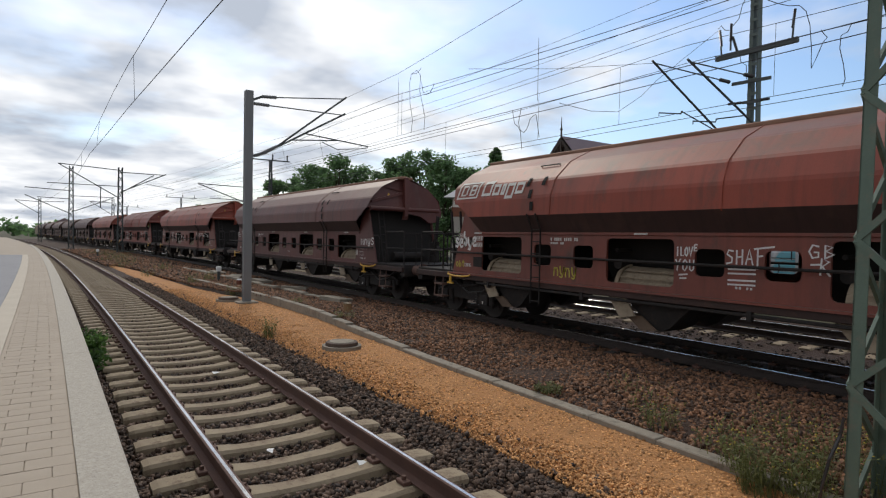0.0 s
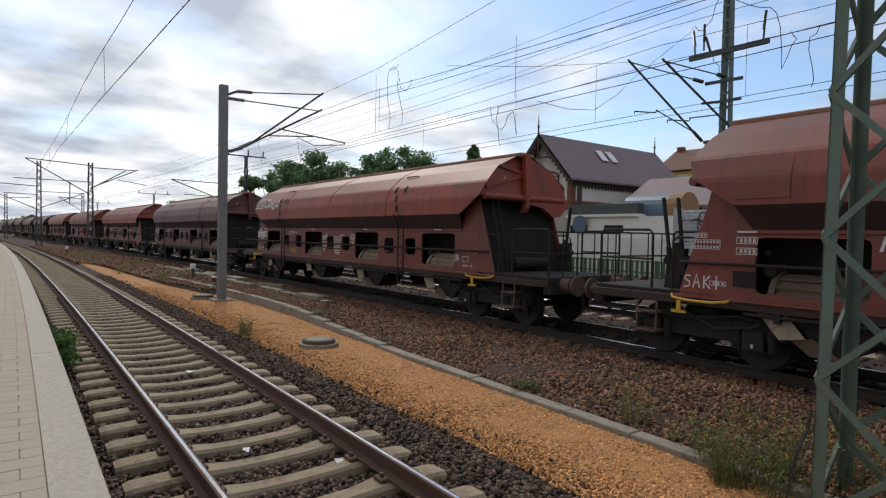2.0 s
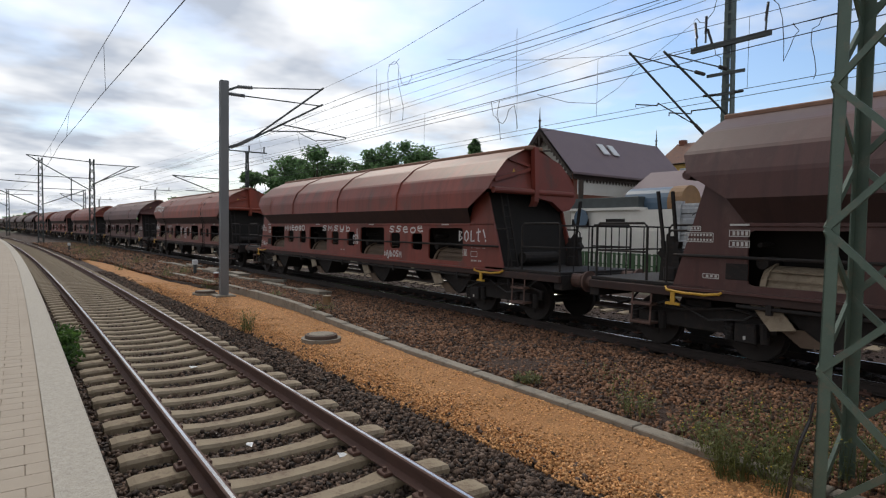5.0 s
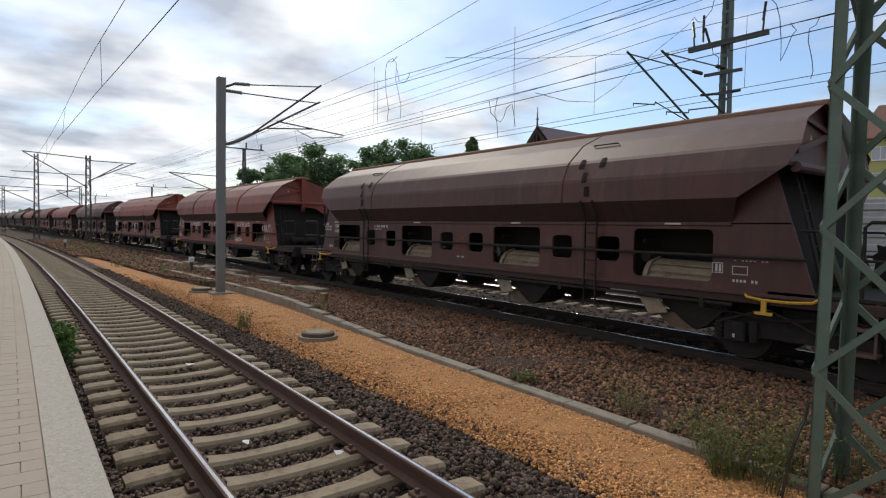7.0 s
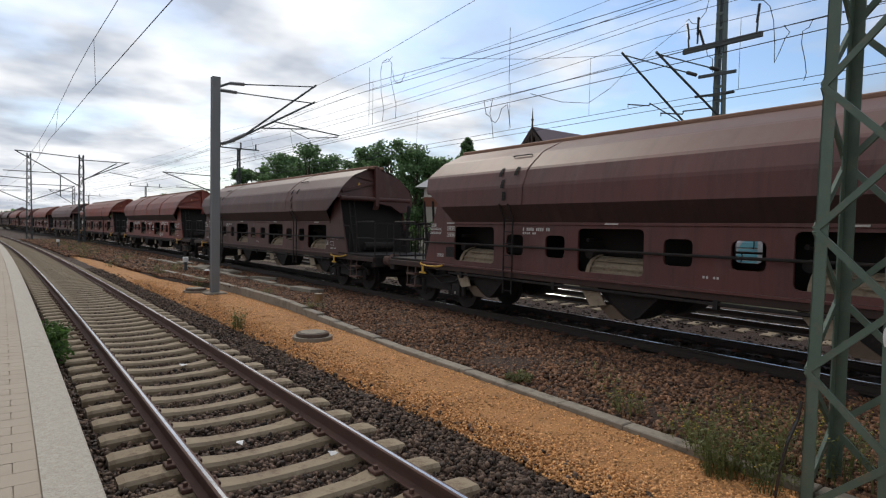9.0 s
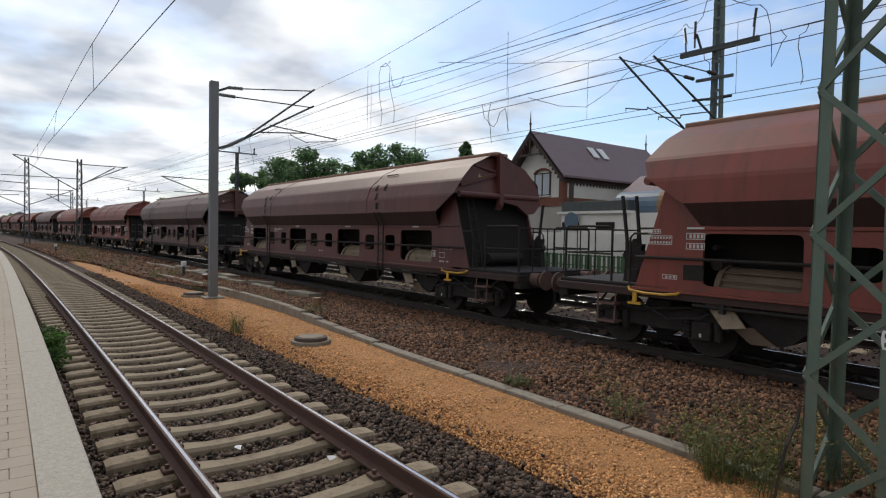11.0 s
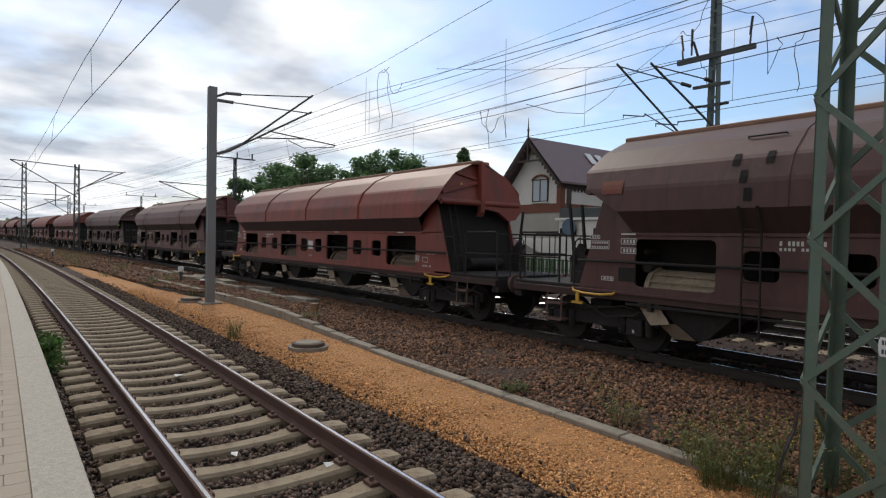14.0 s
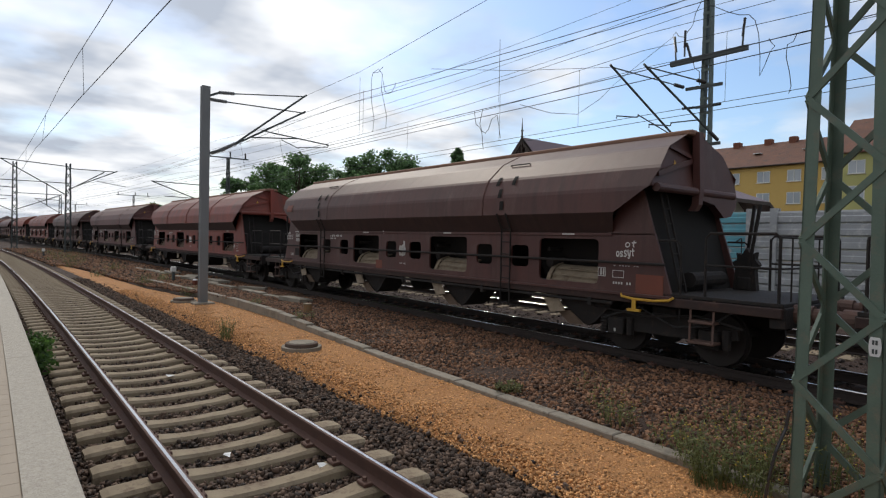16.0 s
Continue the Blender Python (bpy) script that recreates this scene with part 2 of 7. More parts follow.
def plate(bm, pts, thick, axis):
    """A flat plate with outline pts (in order) and a thickness along axis."""
    a = Vector(axis) * thick
    sweep(bm, [[Vector(p) for p in pts], [Vector(p) + a for p in pts]])


def finish(bm, name, mat, smooth=False):
    bmesh.ops.recalc_face_normals(bm, faces=bm.faces)
    me = bpy.data.meshes.new(name)
    bm.to_mesh(me)
    bm.free()
    me.materials.append(M[mat] if isinstance(mat, str) else mat)
    if smooth:
        me.polygons.foreach_set("use_smooth", [True] * len(me.polygons))
    return me


def part(name, bm, mat, parent=None, label="", smooth=False):
    """Links a bmesh (or a ready mesh) as one object, under a thing or a part."""
    me = finish(bm, name, mat, smooth) if isinstance(bm, bmesh.types.BMesh) else bm
    ob = new(name, me)
    ob.parent = parent
    return tagged(ob, label)


def thing(name, label, category, m=None, group="", kind=""):
    ob = new(name)
    ob.empty_display_size = 0.2
    if m is not None:
        ob.matrix_basis = m
    return tagged(ob, label, category, group, kind)


def raw_mesh(name, verts, faces, mat):
    me = bpy.data.meshes.new(name)
    me.from_pydata([tuple(v) for v in verts], [], [tuple(f) for f in faces])
    me.materials.append(M[mat])
    return me


# ---- the lines of the two tracks ----
def bend(y, k, y0, y1):
    """How far a track has swung to the left at y: straight to y0, an arc to y1, straight after."""
    if y < y0:
        return 0.0, 0.0
    t = min(y, y1) - y0
    return 0.5 * k * t * t + k * t * max(0.0, y - y1), k * t


TRAIN_X = 8.49
SECOND_X = 13.0


def near_line(y):
    c, s = bend(y, 0.00075, 5, 110)
    return -c, s


def train_line(y):
    c, s = bend(y, 0.0010, 5, 75)
    return TRAIN_X - c, s


def second_line(y):
    c, s = bend(y, 0.0010, 5, 75)
    return SECOND_X - c, s


def on_line(line, y, off=0.0, z=0.0):
    x, s = line(y)
    return pose(x, y, z, 0, 0, math.degrees(math.atan(s))) @ Matrix.Translation((off, 0, 0))


# ---- ground, platform, tracks ----
def strip(name, xs_of_y, ys, z_of, mat, label, category, kind="structure", thick=0.0):
    """A ribbon of ground: xs_of_y(y) gives its cross points, z_of(i, y) their heights."""
    verts, faces = [], []
    n = len(xs_of_y(ys[0]))
    for y in ys:
        for i, x in enumerate(xs_of_y(y)):
            verts.append((x, y, z_of(i, x, y)))
    for j in range(len(ys) - 1):
        for i in range(n - 1):
            a = j * n + i
            faces.append((a, a + 1, a + n + 1, a + n))
    ob = new(name, raw_mesh(name, verts, faces, mat))
    return tagged(ob, label, category, kind=kind)


def steps(a, b, d, grow=1.0):
    out = [a]
    while out[-1] < b:
        out.append(min(b, out[-1] + d))
        d *= grow
    return out


def kerb_x(y):
    return float(np.interp(y, [-30, 3, 9, 15.5, 19, 40, 80], [3.5, 3.58, 3.74, 4.1, 4.02, 3.3, 1.3]))


def kerb_top(y):
    return float(np.interp(y, [0, 9, 12, 14, 18, 19.5, 30], [-0.165, -0.15, -0.10, -0.01, 0.03, 0.02, -0.1]))


def gravel_end(y):
    a = near_line(y)[0] + 2.0
    return min(max(a + 0.35, kerb_x(y)), a + float(np.interp(y, [19, 22, 26, 40, 46], [3.0, 1.7, 1.15, 0.7, 0.15])))


def rough(x, y, a=0.03, s=1.3):
    return a * noise.noise(Vector((x * s, y * s, 3.7)))


def build_ground():
    # one sheet to the horizon
    xs = [-2500, -400, -80, -20, -6, -2.4, 0, 2, 4, 8, 13, 16.5, 19, 24, 40, 90, 400, 2500]
    ys = [-2500, -300, -60, -20, 0, 20, 60, 120, 200, 400, 900, 2500]
    strip("ground", lambda y: xs, ys, lambda i, x, y: -0.62 if x < 17 else (-0.1 if x < 100 else 0.3), "earth", "brown earth with patches of low grass", "ground")
    ys = steps(-25, 30, 0.5) + steps(31, 190, 3)
    # ballast bed of the near track
    strip("near_track_bed", lambda y: [near_line(y)[0] + d for d in (-1.9, -1.5, -1.0, -0.5, 0, 0.5, 1.0, 1.5, 1.9, 2.35)], ys,
          lambda i, x, y: (-0.30, -0.30, -0.30, -0.30, -0.30, -0.30, -0.30, -0.29, -0.29, -0.34)[i] + rough(x, y), "ballast", "dark red-brown crushed stone ballast", "ballast")
    # orange gravel between the tracks, fading out in the distance
    def wide(y):
        a = near_line(y)[0] + 2.0
        b = gravel_end(y)
        return [a + (b - a) * f + (0.12 * noise.noise(Vector((y * 0.9, f, 0))) if f < 0.1 else 0) for f in (0, 0.15, 0.4, 0.65, 0.85, 1)]
    strip("gravel_path", wide, steps(-25, 46, 0.5), lambda i, x, y: (-0.30, -0.245, -0.225, -0.22, -0.22, -0.22)[i] + rough(x, y, 0.02), "gravel", "orange-yellow gravel strip between the tracks", "gravel")
    # bank and bed of the train's track
    strip("train_track_bed", lambda y: [min(kerb_x(y) + 0.1, gravel_end(y) - (0.25 if y > 19 else -0.1), train_line(y)[0] - 2.6)] + [train_line(y)[0] + d for d in (-2.5, -2.1, -1.7, -1.2, -0.5, 0, 0.5, 1.2, 1.7, 2.3, 2.8, 3.4, 4.0, 4.6, 5.4, 6.2, 7.0, 8.0)], ys,
          lambda i, x, y: (kerb_top(y) - 0.03 if y < 19 else -0.27, -0.12, -0.10, -0.12, -0.21, -0.24, -0.24, -0.24, -0.22, -0.2, -0.3, -0.3, -0.22, -0.24, -0.24, -0.24, -0.22, -0.3, -0.2)[i] + rough(x, y, 0.035), "ballast", "red-brown crushed stone ballast with weeds", "ballast")
    strip("far_verge", lambda y: [train_line(y)[0] + d for d in (7.9, 9, 11, 13.6, 20)], ys, lambda i, x, y: (-0.25, -0.1, 0.05, 0.08, 0.1)[i] + rough(x, y, 0.06), "earth", "earth verge behind the tracks", "ground")


def rail_section(x):
    h = [(-0.075, -0.172), (0.075, -0.172), (0.075, -0.16), (0.012, -0.135), (0.010, -0.05), (0.036, -0.04), (0.036, -0.006), (0.028, -0.001), (0.015, 0.0), (-0.015, 0.0), (-0.028, -0.001), (-0.036, -0.006), (-0.036, -0.04), (-0.010, -0.05), (-0.012, -0.135), (-0.075, -0.16)]
    return [(x + a, b) for a, b in h]


def build_rails(line, name, label, far=185, web="rail_side"):
    for side in (-0.7525, 0.7525):
        bm = bmesh.new()
        secs = []
        for y in steps(-25, 40, 1.0) + steps(42, far, 4):
            m = on_line(line, y)
            secs.append([m @ Vector((a, 0, b)) for a, b in rail_section(side)])
        sweep(bm, secs)
        me = finish(bm, name, web)
        me.materials.append(M["rail_top"])
        for p in me.polygons:
            if p.normal.z > 0.5 and p.center.z > (-0.005 if web == "rail_dark" else -0.0003):
                p.material_index = 1
        ob = new(name, me)
        tagged(ob, label, "rail", name + "s")


def sleeper_mesh(mat):
    """Concrete sleeper: 2.6 m, waisted, with sloping seats."""
    bm = bmesh.new()
    secs = []
    for x, w, z in ((-1.3, 0.13, -0.215), (-1.24, 0.15, -0.2), (-0.95, 0.15, -0.19), (-0.6, 0.15, -0.188), (-0.35, 0.115, -0.215), (0, 0.11, -0.222), (0.35, 0.115, -0.215), (0.6, 0.15, -0.188), (0.95, 0.15, -0.19), (1.24, 0.15, -0.2), (1.3, 0.13, -0.215)):
        t = w * 0.72
        secs.append([(x, -w, -0.40), (x, w, -0.40), (x, w * 0.95, z - 0.03), (x, t, z), (x, -t, z), (x, -w * 0.95, z - 0.03)])
    sweep(bm, secs)
    return finish(bm, "sleeper", mat)


def clip_mesh():
    bm = bmesh.new()
    for s in (-1, 1):
        for e in (-1, 1):
            x = s * 0.7525 + e * 0.115
            box(bm, x - 0.045, x + 0.045, -0.075, 0.075, -0.19, -0.15, 0.008)
            rod(bm, (x, 0, -0.15), (x, 0, -0.115), 0.022, seg=6)
    return finish(bm, "rail_clips", "rail_side")


def build_sleepers(line, bed, mat, y0, y1, clips_to=0):
    me, cl = sleeper_mesh(mat), clip_mesh()
    y, n = y0, 0
    while y < y1:
        m = on_line(line, y) @ Matrix.Rotation(random.uniform(-0.006, 0.006), 4, "Z")
        ob = part("sleeper", me, mat, bed)
        ob.matrix_basis = m
        if y < clips_to:
            c = part("rail_clips", cl, mat, ob)
        y += 0.6
        n += 1


BAND = 0.285  # width of the pale edge stones


def build_platform():
    plat = thing("platform", "railway platform of beige slabs with pale edge stones", "platform", kind="structure")
    ys = steps(-12, 40, 0.5) + steps(42, 150, 4)
    def line(off, y):
        return near_line(y)[0] + off
    bm = bmesh.new()
    secs = []
    for y in ys:
        e = line(-1.63, y)
        secs.append([(e - 0.04, y, -0.6), (e - 0.04, y, 0.44), (e - 5.2, y, 0.44), (e - 5.2, y, -0.6)])
    sweep(bm, secs)
    part("platform_body", bm, "concrete", plat)
    # long edge stones
    y = 8.55 - 3 * 5.74
    while y < 75:
        bm = bmesh.new()
        cuts = [y + 0.004 + i * 0.82 for i in range(7)] + [y + 5.736]
        sweep(bm, [[(line(-1.63, c), c, 0.42), (line(-1.63, c), c, 0.542), (line(-1.638, c), c, 0.55), (line(-1.63, c) - BAND, c, 0.55), (line(-1.63, c) - BAND, c, 0.42)] for c in cuts])
        part("edge_stone", bm, "edge", plat)
        y += 5.74
    # slabs 0.3 x 0.2 in courses across the platform, in running bond
    bm = bmesh.new()
    box(bm, -0.1475, 0.1475, -0.0975, 0.0975, -0.08, 0.0, 0.004)
    me = finish(bm, "paving_slab", "slab")
    bmr, bms, bmg = bmesh.new(), bmesh.new(), bmesh.new()
    for i in range(230):
        y = -1.0 + i * 0.2
        b0 = line(-1.63, y) - BAND - 0.006
        joints = [0.0] + [(0.125 if i % 2 else 0.275) + 0.3 * k for k in range(3)] + [0.62]
        joints = [j for j in joints if j <= 0.62]
        for a, b in zip(joints, joints[1:]):
            if b - a < 0.03:
                continue
            if 2.5 < y < 14 and abs(b - a - 0.3) < 0.01:
                ob = part("paving_slab", me, "slab", plat)
                ob.matrix_basis = pose(b0 - (a + b) / 2, y, 0.546 + random.uniform(-0.0015, 0.0015))
            else:
                box(bmr, b0 - b + 0.0025, b0 - a - 0.0025, y - 0.0975, y + 0.0975, 0.5, 0.546)
        # pale guiding strip, then grey slabs
        box(bms, b0 - 0.90, b0 - 0.625, y - 0.0985, y + 0.0985, 0.5, 0.549)
        if i % 2:
            box(bmg, b0 - 1.202, b0 - 0.905, y - 0.0975, y + 0.0975, 0.5, 0.546)
        for k in range(7):
            a = 0.905 + 0.6 * k + (0.3 if i % 2 else 0.0)
            box(bmg, b0 - a - 0.597, b0 - a, y - 0.0975, y + 0.0975, 0.5, 0.546)
    tagged(part("paving", bmr, "slab", plat), kind="stuff")
    tagged(part("guiding_strip", bms, "strip", plat, "pale tactile guiding strip"), kind="stuff")
    tagged(part("grey_paving", bmg, "grey_slab", plat, "blue-grey slabs behind the guiding strip"), kind="stuff")
    bm = bmesh.new()
    secs = []
    for y in [v for v in ys]:
        e = line(-1.63, y) - BAND
        secs.append([(e, y, 0.43), (e, y, 0.535), (e - 4.5, y, 0.535), (e - 4.5, y, 0.43)])
    sweep(bm, secs)
    part("bedding", bm, "slab", plat)


def build_kerb():
    k = thing("kerb", "weathered grey concrete kerb along the gravel", "kerb", kind="structure")
    y = -6.0
    while y < 30:
        bm = bmesh.new()
        a, b = kerb_x(y + 0.006), kerb_x(y + 0.994)
        top = kerb_top(y) + random.uniform(-0.008, 0.008)
        plate(bm, [(a, y + 0.006, -0.5), (b, y + 0.994, -0.5), (b + 0.2, y + 0.994, -0.5), (a + 0.2, y + 0.006, -0.5)], top + 0.5, (0, 0, 1))
        bmesh.ops.bevel(bm, geom=[e for e in bm.edges if all(v.co.z > -0.2 for v in e.verts)], offset=0.012, segments=1, affect="EDGES")
        part("kerb_stone", bm, "concrete", k)
        y += 1.0


build_ground()
build_rails(near_line, "near_rail", "worn running rail with a shiny head and rusty web")
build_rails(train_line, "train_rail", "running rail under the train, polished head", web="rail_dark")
build_rails(second_line, "far_rail", "running rail of the track behind the train", web="rail_dark")
build_kerb()


# ---- the hopper wagons ----
ROOF = [(-1.28, 2.23), (-1.545, 2.60), (-1.565, 2.63), (-1.55, 3.01), (-1.535, 3.08), (-1.405, 3.40), (-1.36, 3.46), (-0.97, 3.81), (-0.90, 3.855), (-0.22, 4.17)]


def roof_end(z):
    """Half length of the roof at height z."""
    return float(np.interp(z, (2.23, 2.62, 3.20, 3.96, 4.16), (6.92, 7.10, 8.0, 7.80, 7.82)))


SIDE = 1.30  # half width of the side wall
HALF = 8.2  # half length of the side wall


def side_wall(bm, s, kind):
    """The wall sheet with its rounded openings, 60 mm deep."""
    x0, x1 = s * SIDE, s * (SIDE - 0.05)
    lo, hi = 1.12, 2.24
    holes = openings(kind)
    ys = [-HALF] + [v for y0, y1, z0, z1 in holes for v in (y0, y1)] + [HALF]
    for i in range(0, len(ys), 2):  # full-height posts between the holes
        if i in (0, len(ys) - 2):  # the outer ones lean inwards at the ends
            a, b = (ys[0], ys[1]) if i == 0 else (ys[-1], ys[-2])
            o = math.copysign(1, a)
            plate(bm, [(x0, a - o * 0.03, lo), (x0, b, lo), (x0, b, hi), (x0, a - o * 0.39, hi)], 0.05, (-s, 0, 0))
            continue
        box(bm, min(x0, x1), max(x0, x1), ys[i], ys[i + 1], lo, hi)
    for y0, y1, z0, z1 in holes:
        box(bm, min(x0, x1), max(x0, x1), y0, y1, lo, z0)
        box(bm, min(x0, x1), max(x0, x1), y0, y1, z1, hi)
        c = 0.09
        for yy, dy in ((y0, 1), (y1, -1)):
            for zz, dz in ((z0, 1), (z1, -1)):
                plate(bm, [(x0 - s * 0.002, yy, zz), (x0 - s * 0.002, yy + dy * c, zz), (x0 - s * 0.002, yy + dy * c * 0.3, zz + dz * c * 0.3), (x0 - s * 0.002, yy, zz + dz * c)], 0.04, (-s, 0, 0))


def openings(kind):
    """Four large discharge openings and three pairs of small ones between them."""
    big = [(c - 0.76, c + 0.76, 1.26, 2.13) for c in BAYS]
    small = [(c - 0.27, c + 0.27, 1.5, 1.97) for c in (4.66, 3.45, 0.64, -0.55, -3.36, -4.52)]
    return sorted(big + small)


BAYS = (-5.86, -1.97, 2.07, 6.12)


def roof_at(z):
    """Half width of the roof at height z."""
    return float(np.interp(z, [p[1] for p in ROOF], [-p[0] for p in ROOF]))


def mark(bm, s, y0, y1, z0, z1, on_roof=False, lift=0.006):
    """A thin painted bar on the side wall or on the curve of the roof."""
    if not on_roof:
        x = s * (SIDE + lift)
        bm.faces.new([bm.verts.new(p) for p in ((x, y0, z0), (x, y1, z0), (x, y1, z1), (x, y0, z1))])
        return
    n = max(2, int((z1 - z0) / 0.08) + 1)
    rows = []
    for i in range(n):
        z = z0 + (z1 - z0) * i / (n - 1)
        x = s * (roof_at(z) + lift + 0.012)
        rows.append([(x, y0, z + 0.004), (x, y1, z + 0.004)])
    sweep(bm, rows, close=False, caps=False)


def strokes(w, lines, mat, label, name="graffiti", r=0.022):
    """Hand-drawn strokes on the near wall: ribbons along lists of (y, z)."""
    bm = bmesh.new()
    x = -(SIDE + 0.007)
    for pts in lines:
        rows = []
        for i, p in enumerate(pts):
            a, b = pts[max(i - 1, 0)], pts[min(i + 1, len(pts) - 1)]
            d = Vector((0, b[0] - a[0], b[1] - a[1]))
            d = d.normalized() if d.length > 1e-5 else Vector((0, 1, 0))
            n = Vector((0, -d.z, d.y)) * r
            c = Vector((x, p[0], p[1])) + d * (r * 0.6 * ((i == len(pts) - 1) - (i == 0)))
            rows.append([c - n, c + n])
        sweep(bm, rows, close=False, caps=False)
    return part(name, bm, mat, w, label)


GLYPH = {}


def glyph(name, *lines):
    """Hand-drawn capital as strokes in a unit box."""
    GLYPH[name] = lines


glyph("I", [(0.5, 0), (0.5, 0.75)], [(0.5, 0.9), (0.5, 1)])
glyph("L", [(0.2, 1), (0.2, 0), (0.9, 0.05)])
glyph("O", [(0.5, 1), (0.1, 0.7), (0.15, 0.15), (0.5, 0), (0.9, 0.3), (0.85, 0.8), (0.5, 1)])
glyph("V", [(0, 1), (0.45, 0), (0.95, 1.05)])
glyph("E", [(0.9, 1.35), (0.2, 1.3), (0.15, 0.6), (0.9, 0.65)], [(0.2, 0.95), (0.8, 1.0)])
glyph("Y", [(0, 1), (0.45, 0.55), (0.9, 1.05)], [(0.45, 0.55), (0.3, 0)])
glyph("U", [(0.1, 1), (0.15, 0.15), (0.5, 0), (0.85, 0.2), (0.9, 1)])
glyph("S", [(0.9, 0.95), (0.3, 1), (0.1, 0.7), (0.8, 0.45), (0.75, 0.1), (0.05, 0)])
glyph("H", [(0.1, 1), (0.1, 0)], [(0.85, 1.05), (0.85, 0)], [(0.1, 0.5), (0.85, 0.55)])
glyph("A", [(0, 0), (0.45, 1.1), (0.9, 0)], [(0.2, 0.4), (0.75, 0.4)])
glyph("F", [(0.2, -0.3), (0.2, 1.15)], [(0.2, 0.6), (0.8, 0.65)])
glyph("G", [(0.9, 0.9), (0.4, 1), (0.1, 0.5), (0.4, 0), (0.9, 0.1), (0.9, 0.45), (0.55, 0.45)])
glyph("B", [(0.15, 0), (0.15, 1), (0.75, 0.85), (0.2, 0.55), (0.85, 0.3), (0.15, 0)])
glyph("R", [(0.1, 0), (0.2, 1), (0.85, 0.8), (0.25, 0.5), (0.95, -0.05)])
glyph("T", [(0.5, 1.2), (0.45, 0.1), (0.7, 0)], [(0.1, 0.85), (0.9, 0.95)])
glyph("!", [(0.2, 1.1), (0.6, 0.4)], [(0.68, 0.15), (0.72, 0.05)])
glyph("K", [(0.15, 1), (0.15, 0)], [(0.9, 1), (0.2, 0.5), (0.95, 0)])


def scrawl(w, text, y, z, wide, high, r=0.014):
    """Sprayed capitals, each a part of its own, running towards -y."""
    for c in text:
        strokes(w, [[(y - u * wide, z + v * high) for u, v in line] for line in GLYPH[c]], "scrawl", "white sprayed letter", "graffiti_letter", r)
        y -= wide * 1.3


TAGS = [
    [[(0.5, 1), (0.2, 0.85), (0.05, 0.5), (0.2, 0.12), (0.5, 0), (0.8, 0.15), (0.95, 0.5), (0.8, 0.88), (0.5, 1)]],
    [[(0.1, 0), (0.12, 0.95)], [(0.12, 0.6), (0.4, 0.95), (0.75, 0.9), (0.9, 0.5), (0.9, 0.02)]],
    [[(0.9, 0.85), (0.6, 1), (0.25, 0.92), (0.15, 0.7), (0.4, 0.52), (0.75, 0.42), (0.85, 0.2), (0.55, 0), (0.1, 0.1)]],
    [[(0.1, 1.05), (0.2, 0.35), (0.45, 0.05), (0.75, 0.3), (0.9, 1.0)], [(0.9, 1.0), (0.8, 0.1), (0.55, -0.3), (0.15, -0.2)]],
    [[(0.15, 0.5), (0.85, 0.58), (0.75, 0.92), (0.4, 1), (0.12, 0.7), (0.15, 0.25), (0.45, 0), (0.9, 0.12)]],
    [[(0.2, 1.3), (0.22, 0)], [(0.22, 0.5), (0.6, 0.8), (0.9, 0.5), (0.7, 0.08), (0.22, 0)]],
    [[(0.5, 1.35), (0.48, 0.2), (0.7, 0)], [(0.1, 0.9), (0.95, 0.98)]],
    [[(0.1, 0), (0.15, 1), (0.5, 0.35), (0.85, 1), (0.92, 0)]],
]


def scribble(y0, y1, z0, z1, n, seed):
    """Loose hand-sprayed marks, one group of rounded strokes to each."""
    rnd = random.Random(seed)
    out, step = [], (y1 - y0) / n
    for i in range(n):
        lift, tall, lean = rnd.uniform(-0.08, 0.08), rnd.uniform(0.7, 0.95), rnd.uniform(-0.1, 0.25)
        a = y0 + step * i
        out.append([[(a + step * (0.06 + 0.8 * u + lean * v * 0.4), z0 + (z1 - z0) * (lift + tall * v)) for u, v in line] for line in rnd.choice(TAGS)])
    return out


def sprayed(w, groups, mat, label, name="graffiti", r=0.022):
    for lines in groups:
        strokes(w, lines, mat, label, name, r)


